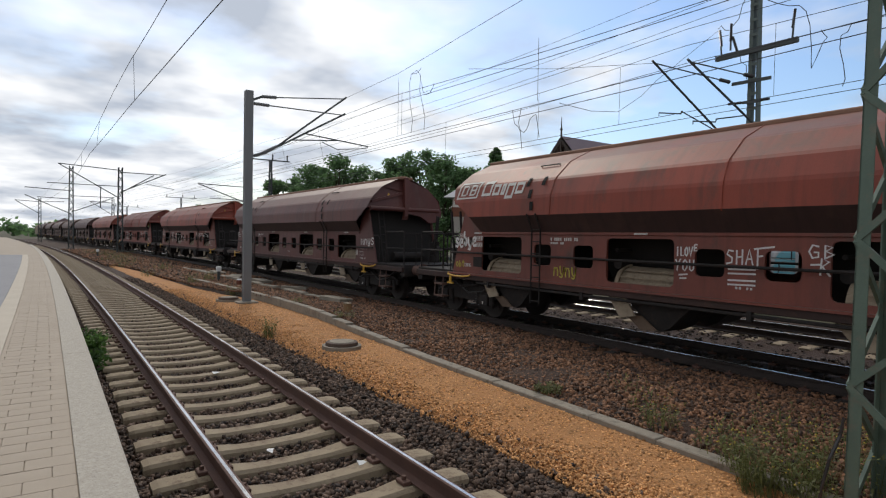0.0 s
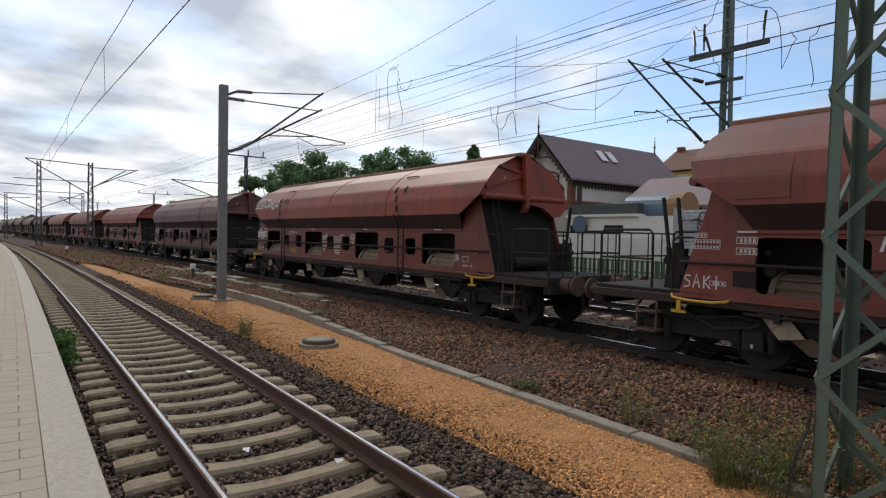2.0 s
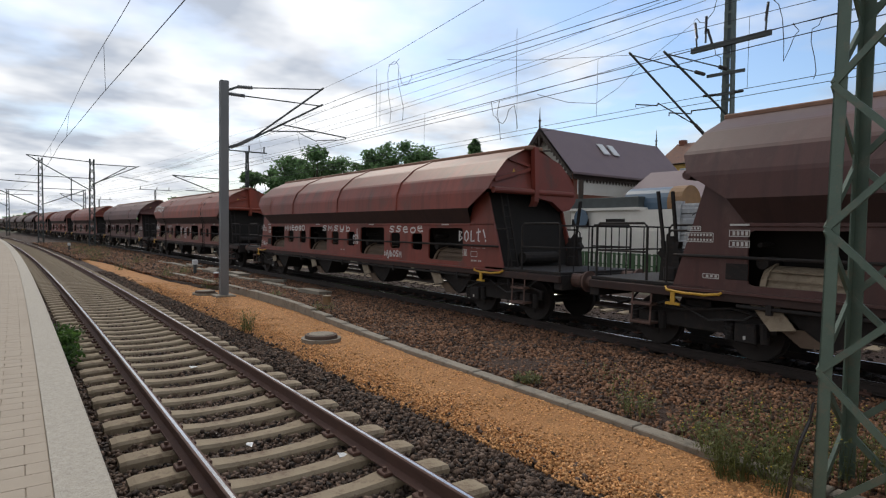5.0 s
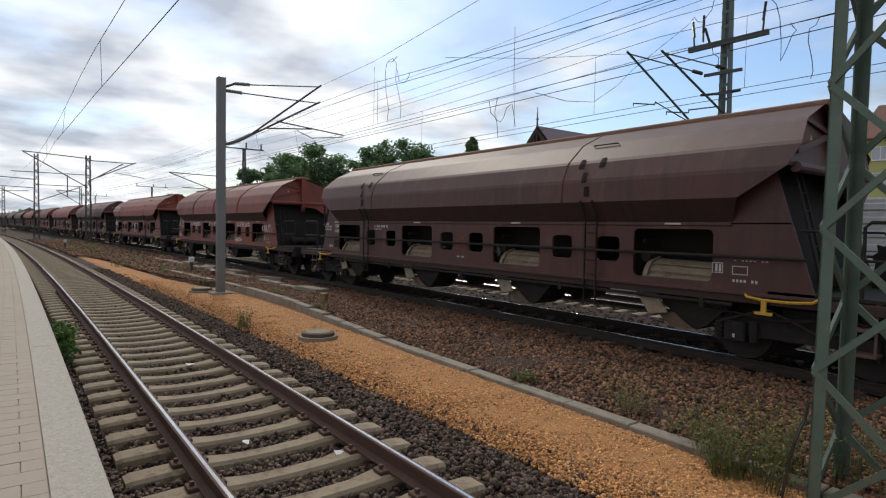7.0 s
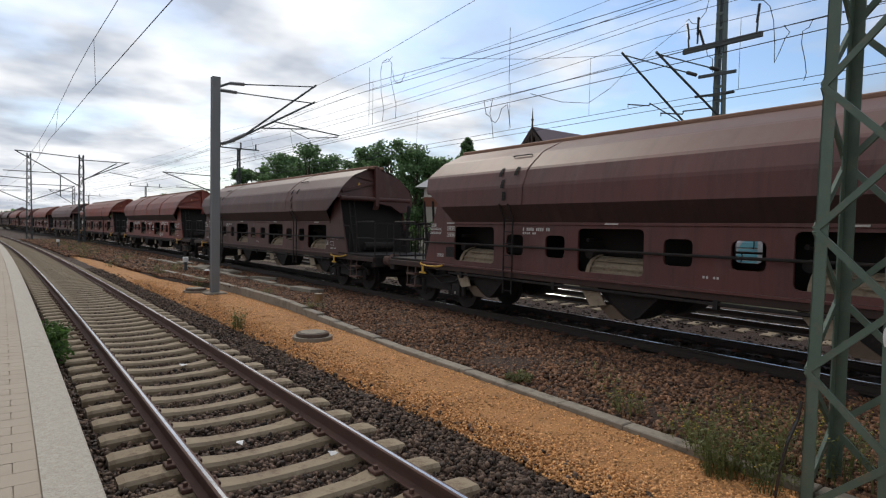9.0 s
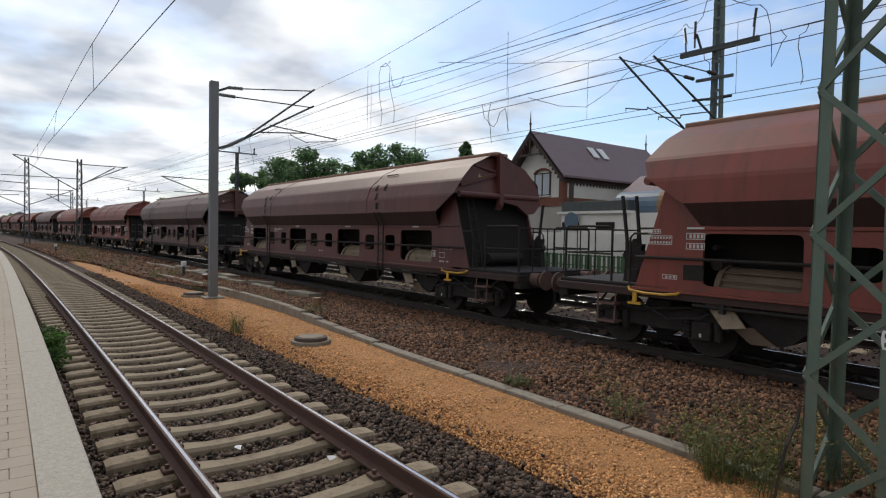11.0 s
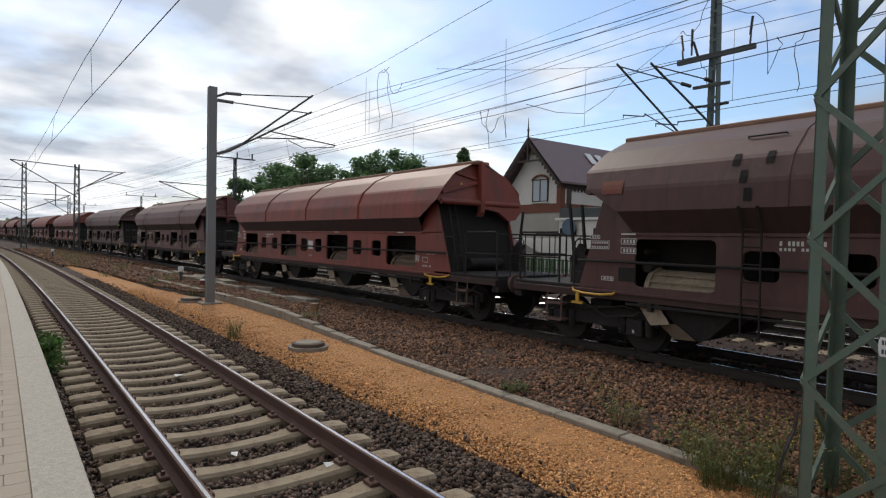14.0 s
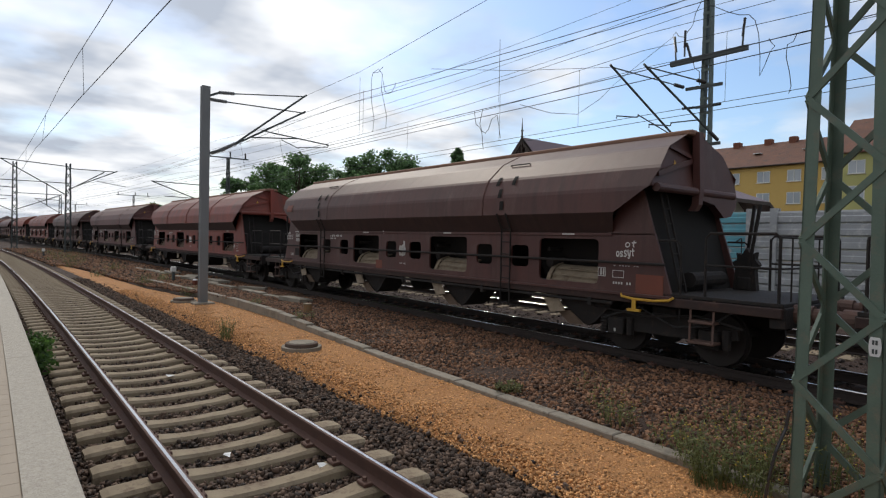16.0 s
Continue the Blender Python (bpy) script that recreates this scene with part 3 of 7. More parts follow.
def build_wagon(kind, paint, roof_paint):
    w = thing("hopper_wagon", "", "freight wagon")
    pb, pr = M[paint], M[roof_paint]
    # hopper body under the roof, running down to the chutes
    for s in (-1, 1):
        bm = bmesh.new()
        side_wall(bm, s, kind)
        wall = part("side_wall", bm, pb, w)
        for e in (-1, 1):  # cheek plates that rise to the roof ends
            bm = bmesh.new()
            plate(bm, [(s * SIDE, e * (HALF - 0.385), 2.22), (s * SIDE, e * 6.8, 2.22), (s * SIDE, e * 7.2, 3.02), (s * SIDE, e * 7.565, 3.02)], 0.04, (-s, 0, 0))
            part("cheek_plate", bm, pb, w)
        bm = bmesh.new()  # top rail of the wall
        box(bm, min(s * 1.33, s * 1.12), max(s * 1.33, s * 1.12), -6.92, 6.92, 2.19, 2.25, 0.008)
        part("top_rail", bm, pb, w)
        bm = bmesh.new()  # sill
        box(bm, min(s * 1.38, s * 1.18), max(s * 1.38, s * 1.18), -9.95, 9.95, 0.98, 1.13, 0.01)
        part("sill", bm, "dark_red", w)
        bm = bmesh.new()
        box(bm, min(s * 1.42, s * 1.3), max(s * 1.42, s * 1.3), -HALF, HALF, 1.11, 1.15)
        part("sill_flange", bm, pb, w)
        bm = bmesh.new()  # hand and pipe rails along the wall
        for y in (-7.9, -5.0, -1.1, 1.1, 5.0, 7.9):
            rod(bm, (s * 1.28, y, 1.70), (s * 1.42, y, 1.70), 0.02, seg=6)
        rod(bm, (s * 1.41, -8.08, 1.70), (s * 1.41, 8.08, 1.70), 0.026, seg=8)
        part("side_pipe", bm, "under", w)
        bm = bmesh.new()
        rod(bm, (s * 1.36, -7.0, 0.93), (s * 1.36, 7.0, 0.93), 0.03, seg=6)
        for y in (-6.5, -3.4, -0.1, 3.4, 6.5):
            box(bm, min(s * 1.30, s * 1.40), max(s * 1.30, s * 1.40), y - 0.04, y + 0.04, 0.84, 1.0)
        part("shaft", bm, "under", w)
    # roof shell
    prof = ROOF + [(-x, z) for x, z in ROOF[::-1]]
    fr = (-1.0, -0.6, -0.2, 0.2, 0.6, 1.0)
    bm = bmesh.new()
    sweep(bm, [[Vector((x, f * roof_end(z), z)) for x, z in prof if z > 2.61] for f in fr], close=False, caps=False)
    part("roof_shell", bm, pr, w)
    # flank colour holds grime and the shade under the roof edge
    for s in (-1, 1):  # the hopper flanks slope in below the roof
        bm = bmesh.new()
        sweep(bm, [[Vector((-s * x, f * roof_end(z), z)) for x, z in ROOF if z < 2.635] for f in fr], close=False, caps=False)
        part("hopper_flank", bm, "flank", w, "sloping flank with grime and roof shade painted in")
    bm = bmesh.new()
    box(bm, -0.1, 0.1, -7.8, 7.8, 4.215, 4.25, 0.01)
    box(bm, -0.30, 0.30, -7.86, 7.86, 4.12, 4.215, 0.02)
    part("ridge_beam", bm, "ridge", w)
    for s in (-1, 1):
        for y in ((-3.8, 0.0, 3.85) if kind == "ribbed" else (-3.55, 0.3, 4.2) if paint == "worn_red_paint" else (-3.55, 4.2)):
            bm = bmesh.new()
            half = 0.035 if kind == "ribbed" else 0.011
            outer = [(-s * x * 1.004, z) for x, z in ROOF[1:]]
            inner = [(-s * x * (1.017 if kind == "ribbed" else 1.008), z * (1.006 if kind == "ribbed" else 1.003)) for x, z in ROOF[1:]][::-1]
            sweep(bm, [[(x, y - half, z) for x, z in outer + inner], [(x, y + half, z) for x, z in outer + inner]])
            part("roof_rib", bm, pr, w)
    # end bulkheads with a stiffening frame
    for e in (-1, 1):
        bm = bmesh.new()
        pts = [(x * 0.985, e * float(np.interp(z, (3.05, 4.16), (7.86, 7.66))), z) for x, z in prof if z > 3.05]
        plate(bm, pts, 0.05, (0, -e, 0))
        bk = part("bulkhead", bm, pr, w)
        for x in (-1, 1):  # raking ribs on the bulkhead
            bm = bmesh.new()
            beam(bm, (x * 1.36, e * 7.86, 3.30), (x * 0.1, e * 7.80, 3.64), 0.06, 0.09)
            part("rib", bm, pr, bk)
            bm = bmesh.new()
            beam(bm, (x * 0.78, e * 7.74, 3.86), (x * 0.08, e * 7.78, 3.72), 0.05, 0.07)
            part("rib", bm, pr, bk)
        bm = bmesh.new()  # deep end plate of the far roof half, hanging below the tube
        pts = [(0.06, 4.12)] + [(-x * 0.995, z - 0.01) for x, z in ROOF[::-1] if z > 2.95 and x < -0.3] + [(1.52, 2.86), (1.30, 2.64), (1.02, 2.60), (0.62, 2.84), (0.06, 2.92)]
        plate(bm, [(x, e * (7.97 - 0.02 * z), z) for x, z in pts], 0.16, (0, -e, 0))
        part("flap_end_plate", bm, pr, w)
        bm = bmesh.new()  # box post down the middle, leaning out to the tube
        sweep(bm, [[(-0.075, e * (y - 0.14), z), (0.075, e * (y - 0.14), z), (0.075, e * y, z), (-0.075, e * y, z)] for y, z in ((7.93, 4.19), (7.97, 3.12), (7.95, 2.82), (7.88, 2.70))])
        part("end_post", bm, pr, w)
        bm = bmesh.new()
        rod(bm, (-1.42, e * 7.88, 3.06), (1.42, e * 7.88, 3.06), 0.08, seg=12)
        part("torque_tube", bm, pr, w)
        bm = bmesh.new()  # small warning triangle
        y = lambda z: e * (float(np.interp(z, (3.05, 4.16), (7.86, 7.66))) + 0.008)
        bm.faces.new([bm.verts.new(p) for p in ((-0.72, y(3.48), 3.48), (-0.56, y(3.48), 3.48), (-0.64, y(3.63), 3.63))])
        part("warning_mark", bm, "yellow", w, "small yellow warning triangle")
        # near-black plate paints the unlit void under the roof end
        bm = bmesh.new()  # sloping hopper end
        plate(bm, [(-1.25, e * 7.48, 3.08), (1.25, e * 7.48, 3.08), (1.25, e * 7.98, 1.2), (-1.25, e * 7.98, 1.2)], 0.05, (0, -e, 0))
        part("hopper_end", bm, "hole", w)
        bm = bmesh.new()  # ladder up the end
        for x in (-1.02, -0.82):
            beam(bm, (x, e * 8.16, 1.2), (x, e * 7.72, 3.0), 0.035)
        for i in range(6):
            z = 1.35 + 0.27 * i
            y = e * (8.16 - 0.44 * (z - 1.2) / 1.8)
            rod(bm, (-1.02, y, z), (-0.82, y, z), 0.012, seg=6)
        part("end_ladder", bm, "under", w)
        bm = bmesh.new()
        rod(bm, (-0.6, e * 8.08, 1.42), (0.6, e * 8.08, 1.42), 0.14, seg=12)
        part("brake_cylinder", bm, "under", w)
        # platform, rails, lever stand
        bm = bmesh.new()
        box(bm, -1.3, 1.3, min(e * 7.5, e * 9.95), max(e * 7.5, e * 9.95), 1.14, 1.2, 0.008)
        part("end_deck", bm, "under", w)
        for x in (-1.25, 1.25):
            bm = bmesh.new()
            pipe(bm, [(x, e * 8.72, 1.15), (x, e * 8.72, 2.18), (x, e * 8.79, 2.25), (x, e * 9.8, 2.25), (x, e * 9.86, 2.18), (x, e * 9.86, 1.15)], 0.024)
            part("guard_rail", bm, "under", w)
            bm = bmesh.new()
            pipe(bm, [(x, e * 8.72, 1.72), (x, e * 9.86, 1.72)], 0.02)
            part("middle_rail", bm, "under", w)
            bm = bmesh.new()
            pipe(bm, [(x * 1.02, e * 7.88, 2.12), (x * 1.02, e * 8.22, 2.12), (x * 1.02, e * 8.30, 2.04), (x * 1.02, e * 8.30, 0.75)], 0.02)
            part("hand_rail", bm, "under", w)
        for z in (1.72, 2.2):
            bm = bmesh.new()
            pipe(bm, [(-1.25, e * 9.86, z), (1.25, e * 9.86, z)], 0.018)
            part("end_rail", bm, "under", w)
        for x in (-0.8, -0.3, 0.3, 0.8):
            bm = bmesh.new()
            rod(bm, (x, e * 9.86, 1.2), (x, e * 9.86, 2.2), 0.014, seg=6)
            part("baluster", bm, "under", w)
        lx = -0.92 * e  # brake lever stand beside the hopper end
        stand = [(8.64, 1.2), (8.20, 1.2), (8.24, 1.62), (8.18, 1.72), (8.27, 1.80), (8.25, 1.92), (8.35, 1.88), (8.44, 2.02), (8.52, 1.88), (8.62, 1.94), (8.60, 1.80), (8.68, 1.70), (8.60, 1.60)]
        bm = bmesh.new()
        plate(bm, [(lx - 0.07, e * y, z) for y, z in stand], 0.14, (1, 0, 0))
        box(bm, lx - 0.11, lx + 0.11, min(e * 8.28, e * 8.54), max(e * 8.28, e * 8.54), 1.19, 1.46, 0.03)
        st = part("lever_stand", bm, "under", w)
        for ya, yb, dx in ((8.50, 8.68, -0.09), (8.36, 8.50, 0.09)):
            bm = bmesh.new()
            beam(bm, (lx + dx, e * ya, 1.6), (lx + dx, e * yb, 2.84), 0.05)
            part("brake_lever", bm, "under", st)
        # headstock, buffers, coupling
        bm = bmesh.new()
        box(bm, -1.3, 1.3, min(e * 9.75, e * 9.98), max(e * 9.75, e * 9.98), 0.82, 1.14, 0.012)
        part("headstock", bm, "under", w)
        for x in (-0.88, 0.88):
            bm = bmesh.new()
            rod(bm, (x, e * 9.9, 1.03), (x, e * 10.22, 1.03), 0.15, seg=14)
            rod(bm, (x, e * 10.2, 1.03), (x, e * 10.36, 1.03), 0.115, seg=14)
            rod(bm, (x, e * 10.34, 1.03), (x, e * 10.39, 1.03), 0.22, seg=18)
            part("buffer", bm, "step", w)
        bm = bmesh.new()
        pipe(bm, [(0, e * 9.9, 1.03), (0, e * 10.42, 0.98)], 0.05)
        pipe(bm, [(0.25, e * 9.9, 0.85), (0.25, e * 10.1, 0.6), (0.2, e * 10.42, 0.5)], 0.028)
        part("coupling", bm, "under", w)
        for x in (-1.27, 1.27):  # steps hung at the corner
            bm = bmesh.new()
            for z in (0.42, 0.76):
                box(bm, x - 0.14, x + 0.14, min(e * 8.52, e * 8.95), max(e * 8.52, e * 8.95), z, z + 0.045, 0.005)
            for y in (8.54, 8.93):
                beam(bm, (x * 1.09, e * y, 0.42), (x * 1.06, e * y, 1.15), 0.035, 0.012)
            part("step", bm, "step", w)
        # shunter's grip in yellow
        bm = bmesh.new()
        pipe(bm, [(-1.38, e * 8.24, 1.14), (-1.44, e * 8.18, 1.09), (-1.45, e * 7.9, 1.06), (-1.45, e * 7.5, 1.06), (-1.44, e * 7.26, 1.09), (-1.38, e * 7.2, 1.14)], 0.024)
        ty = 8.06 if e > 0 else 7.52
        box(bm, -1.47, -1.43, min(e * (ty - 0.04), e * (ty + 0.04)), max(e * (ty - 0.04), e * (ty + 0.04)), 0.86, 1.05, 0.008)
        beam(bm, (-1.45, e * (ty - 0.13), 0.86), (-1.45, e * (ty + 0.13), 0.86), 0.045)
        part("release_lever", bm, "yellow", w, "yellow painted release lever")
        # bogie
        bogie(w, e * 7.85)
    # floor frame
    bm = bmesh.new()
    box(bm, -0.35, 0.35, -9.8, 9.8, 0.9, 1.15)
    part("centre_sill", bm, "under", w)
    # hopper cone inside the wall: slopes behind the openings, inside shade painted near-black
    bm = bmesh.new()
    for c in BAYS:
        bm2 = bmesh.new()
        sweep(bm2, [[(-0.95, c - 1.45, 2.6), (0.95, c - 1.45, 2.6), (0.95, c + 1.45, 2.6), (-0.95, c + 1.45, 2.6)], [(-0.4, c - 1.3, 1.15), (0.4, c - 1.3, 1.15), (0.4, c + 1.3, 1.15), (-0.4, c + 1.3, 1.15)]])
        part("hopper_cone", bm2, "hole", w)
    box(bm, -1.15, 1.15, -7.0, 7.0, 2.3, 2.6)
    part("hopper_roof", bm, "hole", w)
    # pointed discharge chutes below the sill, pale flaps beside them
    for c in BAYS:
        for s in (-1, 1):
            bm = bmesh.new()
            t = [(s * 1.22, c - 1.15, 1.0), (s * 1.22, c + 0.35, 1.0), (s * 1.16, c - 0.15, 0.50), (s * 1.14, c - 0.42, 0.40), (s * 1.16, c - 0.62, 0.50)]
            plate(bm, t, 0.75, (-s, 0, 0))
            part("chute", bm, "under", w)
            bm = bmesh.new()
            plate(bm, [(s * 1.25, c + 0.72, 0.99), (s * 1.25, c + 0.30, 0.99), (s * 1.33, c + 0.0, 0.66), (s * 1.33, c + 0.36, 0.60)], 0.03, (s, 0, 0))
            part("chute_flap", bm, "chute", w, "pale dusty discharge flap")
            bm = bmesh.new()
            plate(bm, [(s * 1.20, c + 0.30, 0.64), (s * 1.20, c - 0.05, 0.66), (s * 1.20, c - 0.40, 0.42), (s * 1.20, c - 0.02, 0.40)], 0.03, (s, 0, 0))
            part("chute_lip", bm, "chute_dark", w, "worn brown chute lip")
            # ribbed hood that shows in the opening
            bm = bmesh.new()
            secs = []
            for k in range(8):
                a = k / 7 * math.pi * 0.55
                secs.append([(s * (0.78 + 0.42 * math.sin(a)), c + 0.52, 1.16 + 0.42 * math.cos(a)), (s * (0.78 + 0.42 * math.sin(a)), c - 0.72, 1.16 + 0.40 * math.cos(a)),
                             (s * (0.75 + 0.42 * math.sin(a)), c - 0.72, 1.13 + 0.40 * math.cos(a)), (s * (0.75 + 0.42 * math.sin(a)), c + 0.52, 1.13 + 0.42 * math.cos(a))])
            sweep(bm, secs)
            for k, z in ((0.30, 1.50), (0.42, 1.38), (0.45, 1.26)):
                beam(bm, (s * (0.78 + k), c - 0.70, z - 0.02), (s * (0.78 + k), c + 0.50, z), 0.03, 0.02)
            for i in range(9):
                a0, a1 = i / 9 * math.pi * 0.75, (i + 1) / 9 * math.pi * 0.75
                beam(bm, (s * (0.82 + 0.44 * math.sin(a0)), c + 0.54, 1.15 + 0.45 * math.cos(a0)), (s * (0.82 + 0.44 * math.sin(a1)), c + 0.54, 1.15 + 0.45 * math.cos(a1)), 0.09, 0.03)
            part("chute_hood", bm, "chute" if kind == "ladder" else "chute_dark", w, "dusty ribbed chute hood")
        bm = bmesh.new()  # air cylinder at the front of each bay
        rod(bm, (-1.12, c + 0.62, 1.62), (-0.6, c + 0.62, 1.62), 0.1, seg=10)
        rod(bm, (-1.12, c + 0.66, 1.9), (-0.6, c + 0.66, 1.9), 0.04, seg=8)
        part("air_valve", bm, "under", w)
    if kind == "ladder":  # climbing slots in the roof and ladders down the wall
        for y in (-4.2, 4.75):
            for s in (-1, 1):
                # flat marks, the shade in the slots painted as near-black colour
                for dy, z in ((0.26, 3.39), (-0.24, 3.39), (0.10, 3.11), (0.02, 2.83)):
                    bm = bmesh.new()
                    mark(bm, s, y + dy - 0.055, y + dy + 0.055, z - 0.10, z + 0.10, True)
                    part("climbing_slot", bm, "hole", w)
                for z in (3.80,):
                    bm = bmesh.new()
                    x = s * (roof_at(z) + 0.05)
                    pipe(bm, [(x * 0.94, y + 0.28, z - 0.03), (x, y + 0.28, z), (x, y - 0.30, z), (x * 0.94, y - 0.30, z - 0.03)], 0.014)
                    part("grab_rail", bm, "under", w)
                bm = bmesh.new()
                for dy in (-0.14, 0.14):
                    beam(bm, (s * 1.42, y + dy, 0.62), (s * 1.42, y + dy, 2.3), 0.035, 0.02)
                    beam(bm, (s * 1.42, y + dy, 2.3), (s * 1.60, y + dy, 2.66), 0.035, 0.02)
                for i in range(7):
                    rod(bm, (s * 1.42, y - 0.14, 0.68 + i * 0.27), (s * 1.42, y + 0.14, 0.68 + i * 0.27), 0.012, seg=6)
                part("side_ladder", bm, "under", w)
    # white stencilled data: framed panels with rows of bars, and bare rows
    s = -1
    for y0, y1, z0, z1, framed, rows in ((7.95, 7.44, 1.93, 2.09, True, 2), (7.18, 6.85, 2.03, 2.14, True, 1), (7.18, 6.85, 1.86, 1.97, True, 1), (7.61, 7.33, 1.33, 1.41, True, 1), (7.9, 7.66, 2.12, 2.2, True, 1), (4.42, 3.60, 2.06, 2.13, False, 1),
                                         (4.42, 4.0, 1.985, 2.03, False, 1), (0.2, -0.1, 1.33, 1.37, False, 1), (-6.95, -7.2, 1.41, 1.55, True, 0), (-6.62, -6.8, 1.42, 1.59, True, 1), (-6.88, -7.35, 1.29, 1.335, False, 1), (-6.95, -7.5, 1.63, 1.645, False, 1)):
        bm = bmesh.new()
        lo, hi = min(y0, y1), max(y0, y1)
        t = 0.012
        if framed:
            for a, b, c, d in ((lo, hi, z0, z0 + t), (lo, hi, z1 - t, z1), (lo, lo + t, z0 + t, z1 - t), (hi - t, hi, z0 + t, z1 - t)):
                mark(bm, s, a, b, c, d)
            lo, hi = lo + 0.03, hi - 0.03
        for k in range(rows):
            za = z0 + (z1 - z0) * k / rows + (0.022 if framed else 0)
            zb = z0 + (z1 - z0) * (k + 1) / rows - (0.022 if framed else 0)
            n = max(2, int((hi - lo) / 0.055))
            for i in range(n):
                if not framed and i % 5 == 2:
                    continue
                ya = lo + (hi - lo) * i / n
                mark(bm, s, ya, ya + (hi - lo) / n * 0.62, za, zb)
        part("data_panel", bm, "white", w, "white stencilled data bars")
    bm = bmesh.new()  # small dark grille beside the first opening
    box(bm, -SIDE - 0.012, -SIDE - 0.004, 6.86, 7.22, 1.34, 1.6, 0.004)
    part("grille", bm, "under", w, "dark square grille")
    for s in (-1,):
        for y in (7.0, 2.0, -2.0, -5.9):
            bm = bmesh.new()
            box(bm, -1.345, -1.33, y - 0.15, y + 0.15, 2.205, 2.235)
            part("inscription", bm, "white", w, "small pale inscription bar")
    return w


def bogie(w, y0):
    b = new("bogie")
    b.parent, b.location = w, (0, y0, 0)
    b.empty_display_size = 0.2
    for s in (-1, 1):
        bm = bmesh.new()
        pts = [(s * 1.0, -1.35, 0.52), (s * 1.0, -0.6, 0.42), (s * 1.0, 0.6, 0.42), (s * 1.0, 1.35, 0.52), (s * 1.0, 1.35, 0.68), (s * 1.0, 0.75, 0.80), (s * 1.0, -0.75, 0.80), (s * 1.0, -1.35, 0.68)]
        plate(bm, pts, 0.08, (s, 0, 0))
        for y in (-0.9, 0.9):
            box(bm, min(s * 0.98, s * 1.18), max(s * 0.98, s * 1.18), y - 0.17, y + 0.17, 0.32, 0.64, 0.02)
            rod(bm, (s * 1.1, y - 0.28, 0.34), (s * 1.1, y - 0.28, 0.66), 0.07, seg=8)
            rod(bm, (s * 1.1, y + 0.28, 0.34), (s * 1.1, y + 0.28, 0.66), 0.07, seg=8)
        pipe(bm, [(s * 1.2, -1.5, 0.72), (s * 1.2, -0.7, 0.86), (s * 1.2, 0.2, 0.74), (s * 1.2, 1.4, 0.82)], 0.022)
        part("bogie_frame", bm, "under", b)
        for y in (-0.9, 0.9):
            bm = bmesh.new()
            box(bm, min(s * 1.185, s * 1.19), max(s * 1.185, s * 1.19), y - 0.02, y + 0.02, 0.38, 0.44)
            part("axle_mark", bm, "white", b, "small white axle box mark")
            bm = bmesh.new()  # coil springs beside the axle box
            coil = [(s * (1.1 + 0.08 * math.cos(k * 1.05)), y + 0.28 + 0.08 * math.sin(k * 1.05), 0.34 + k * 0.011) for k in range(31)]
            pipe(bm, coil, 0.016, 5)
            part("coil_spring", bm, "under", b)
        bm = bmesh.new()
        pipe(bm, [(s * 1.16, -1.3, 0.98), (s * 1.2, -0.9, 0.7), (s * 1.2, -0.3, 0.62), (s * 1.18, 0.4, 0.9), (s * 1.16, 1.2, 0.6)], 0.018)
        part("brake_hose", bm, "hose", b)
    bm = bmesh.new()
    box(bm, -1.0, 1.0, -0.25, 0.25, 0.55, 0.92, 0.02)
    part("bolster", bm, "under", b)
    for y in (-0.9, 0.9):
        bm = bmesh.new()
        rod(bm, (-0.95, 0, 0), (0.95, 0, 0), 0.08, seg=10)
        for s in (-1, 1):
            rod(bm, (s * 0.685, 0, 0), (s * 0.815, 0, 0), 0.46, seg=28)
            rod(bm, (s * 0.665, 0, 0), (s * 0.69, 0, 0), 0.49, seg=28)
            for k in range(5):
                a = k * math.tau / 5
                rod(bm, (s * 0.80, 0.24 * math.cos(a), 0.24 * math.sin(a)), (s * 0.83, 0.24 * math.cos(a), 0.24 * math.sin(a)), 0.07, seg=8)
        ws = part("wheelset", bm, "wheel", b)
        ws.location = (0, y, 0.46)
        ROLLING.append(ws)


ROLLING = []
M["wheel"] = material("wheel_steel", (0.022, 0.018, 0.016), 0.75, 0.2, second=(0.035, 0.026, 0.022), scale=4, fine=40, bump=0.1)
M["ridge"] = material("ridge_beam_paint", (0.30, 0.16, 0.10), 0.75, second=(0.19, 0.10, 0.068), scale=2, fine=40, bump=0.15)
M["hose"] = material("brake_hose", (0.06, 0.06, 0.062), 0.45, 0.3, second=(0.04, 0.04, 0.04), scale=5, fine=50, bump=0)
M["step"] = material("step_iron", (0.09, 0.06, 0.05), 0.8, second=(0.14, 0.07, 0.05), scale=5, fine=60, bump=0.2)


M["chute_dark"] = material("chute_brown", (0.15, 0.10, 0.065), 0.8, second=(0.09, 0.06, 0.04), scale=3, fine=30, bump=0.2)
# grime plus painted shade of the roof overhang, darker than the walls
M["flank"] = material("grimy_shaded_flank", (0.056, 0.026, 0.023), 0.7, second=(0.040, 0.021, 0.019), third=(0.065, 0.033, 0.027), scale=0.7, fine=45, bump=0.1, streak=(0.02, 0.013, 0.012))
M["scrawl"] = material("white_spray", (0.72, 0.70, 0.68), 0.6, second=(0.60, 0.58, 0.56), scale=12, fine=60, bump=0)
M["yellow_spray"] = material("yellow_spray", (0.45, 0.38, 0.04), 0.6, second=(0.35, 0.28, 0.04), scale=12, fine=60, bump=0)
M["orange_patch"] = material("fresh_red_patch", (0.19, 0.05, 0.026), 0.6, second=(0.155, 0.042, 0.024), scale=3, fine=40, bump=0.03)


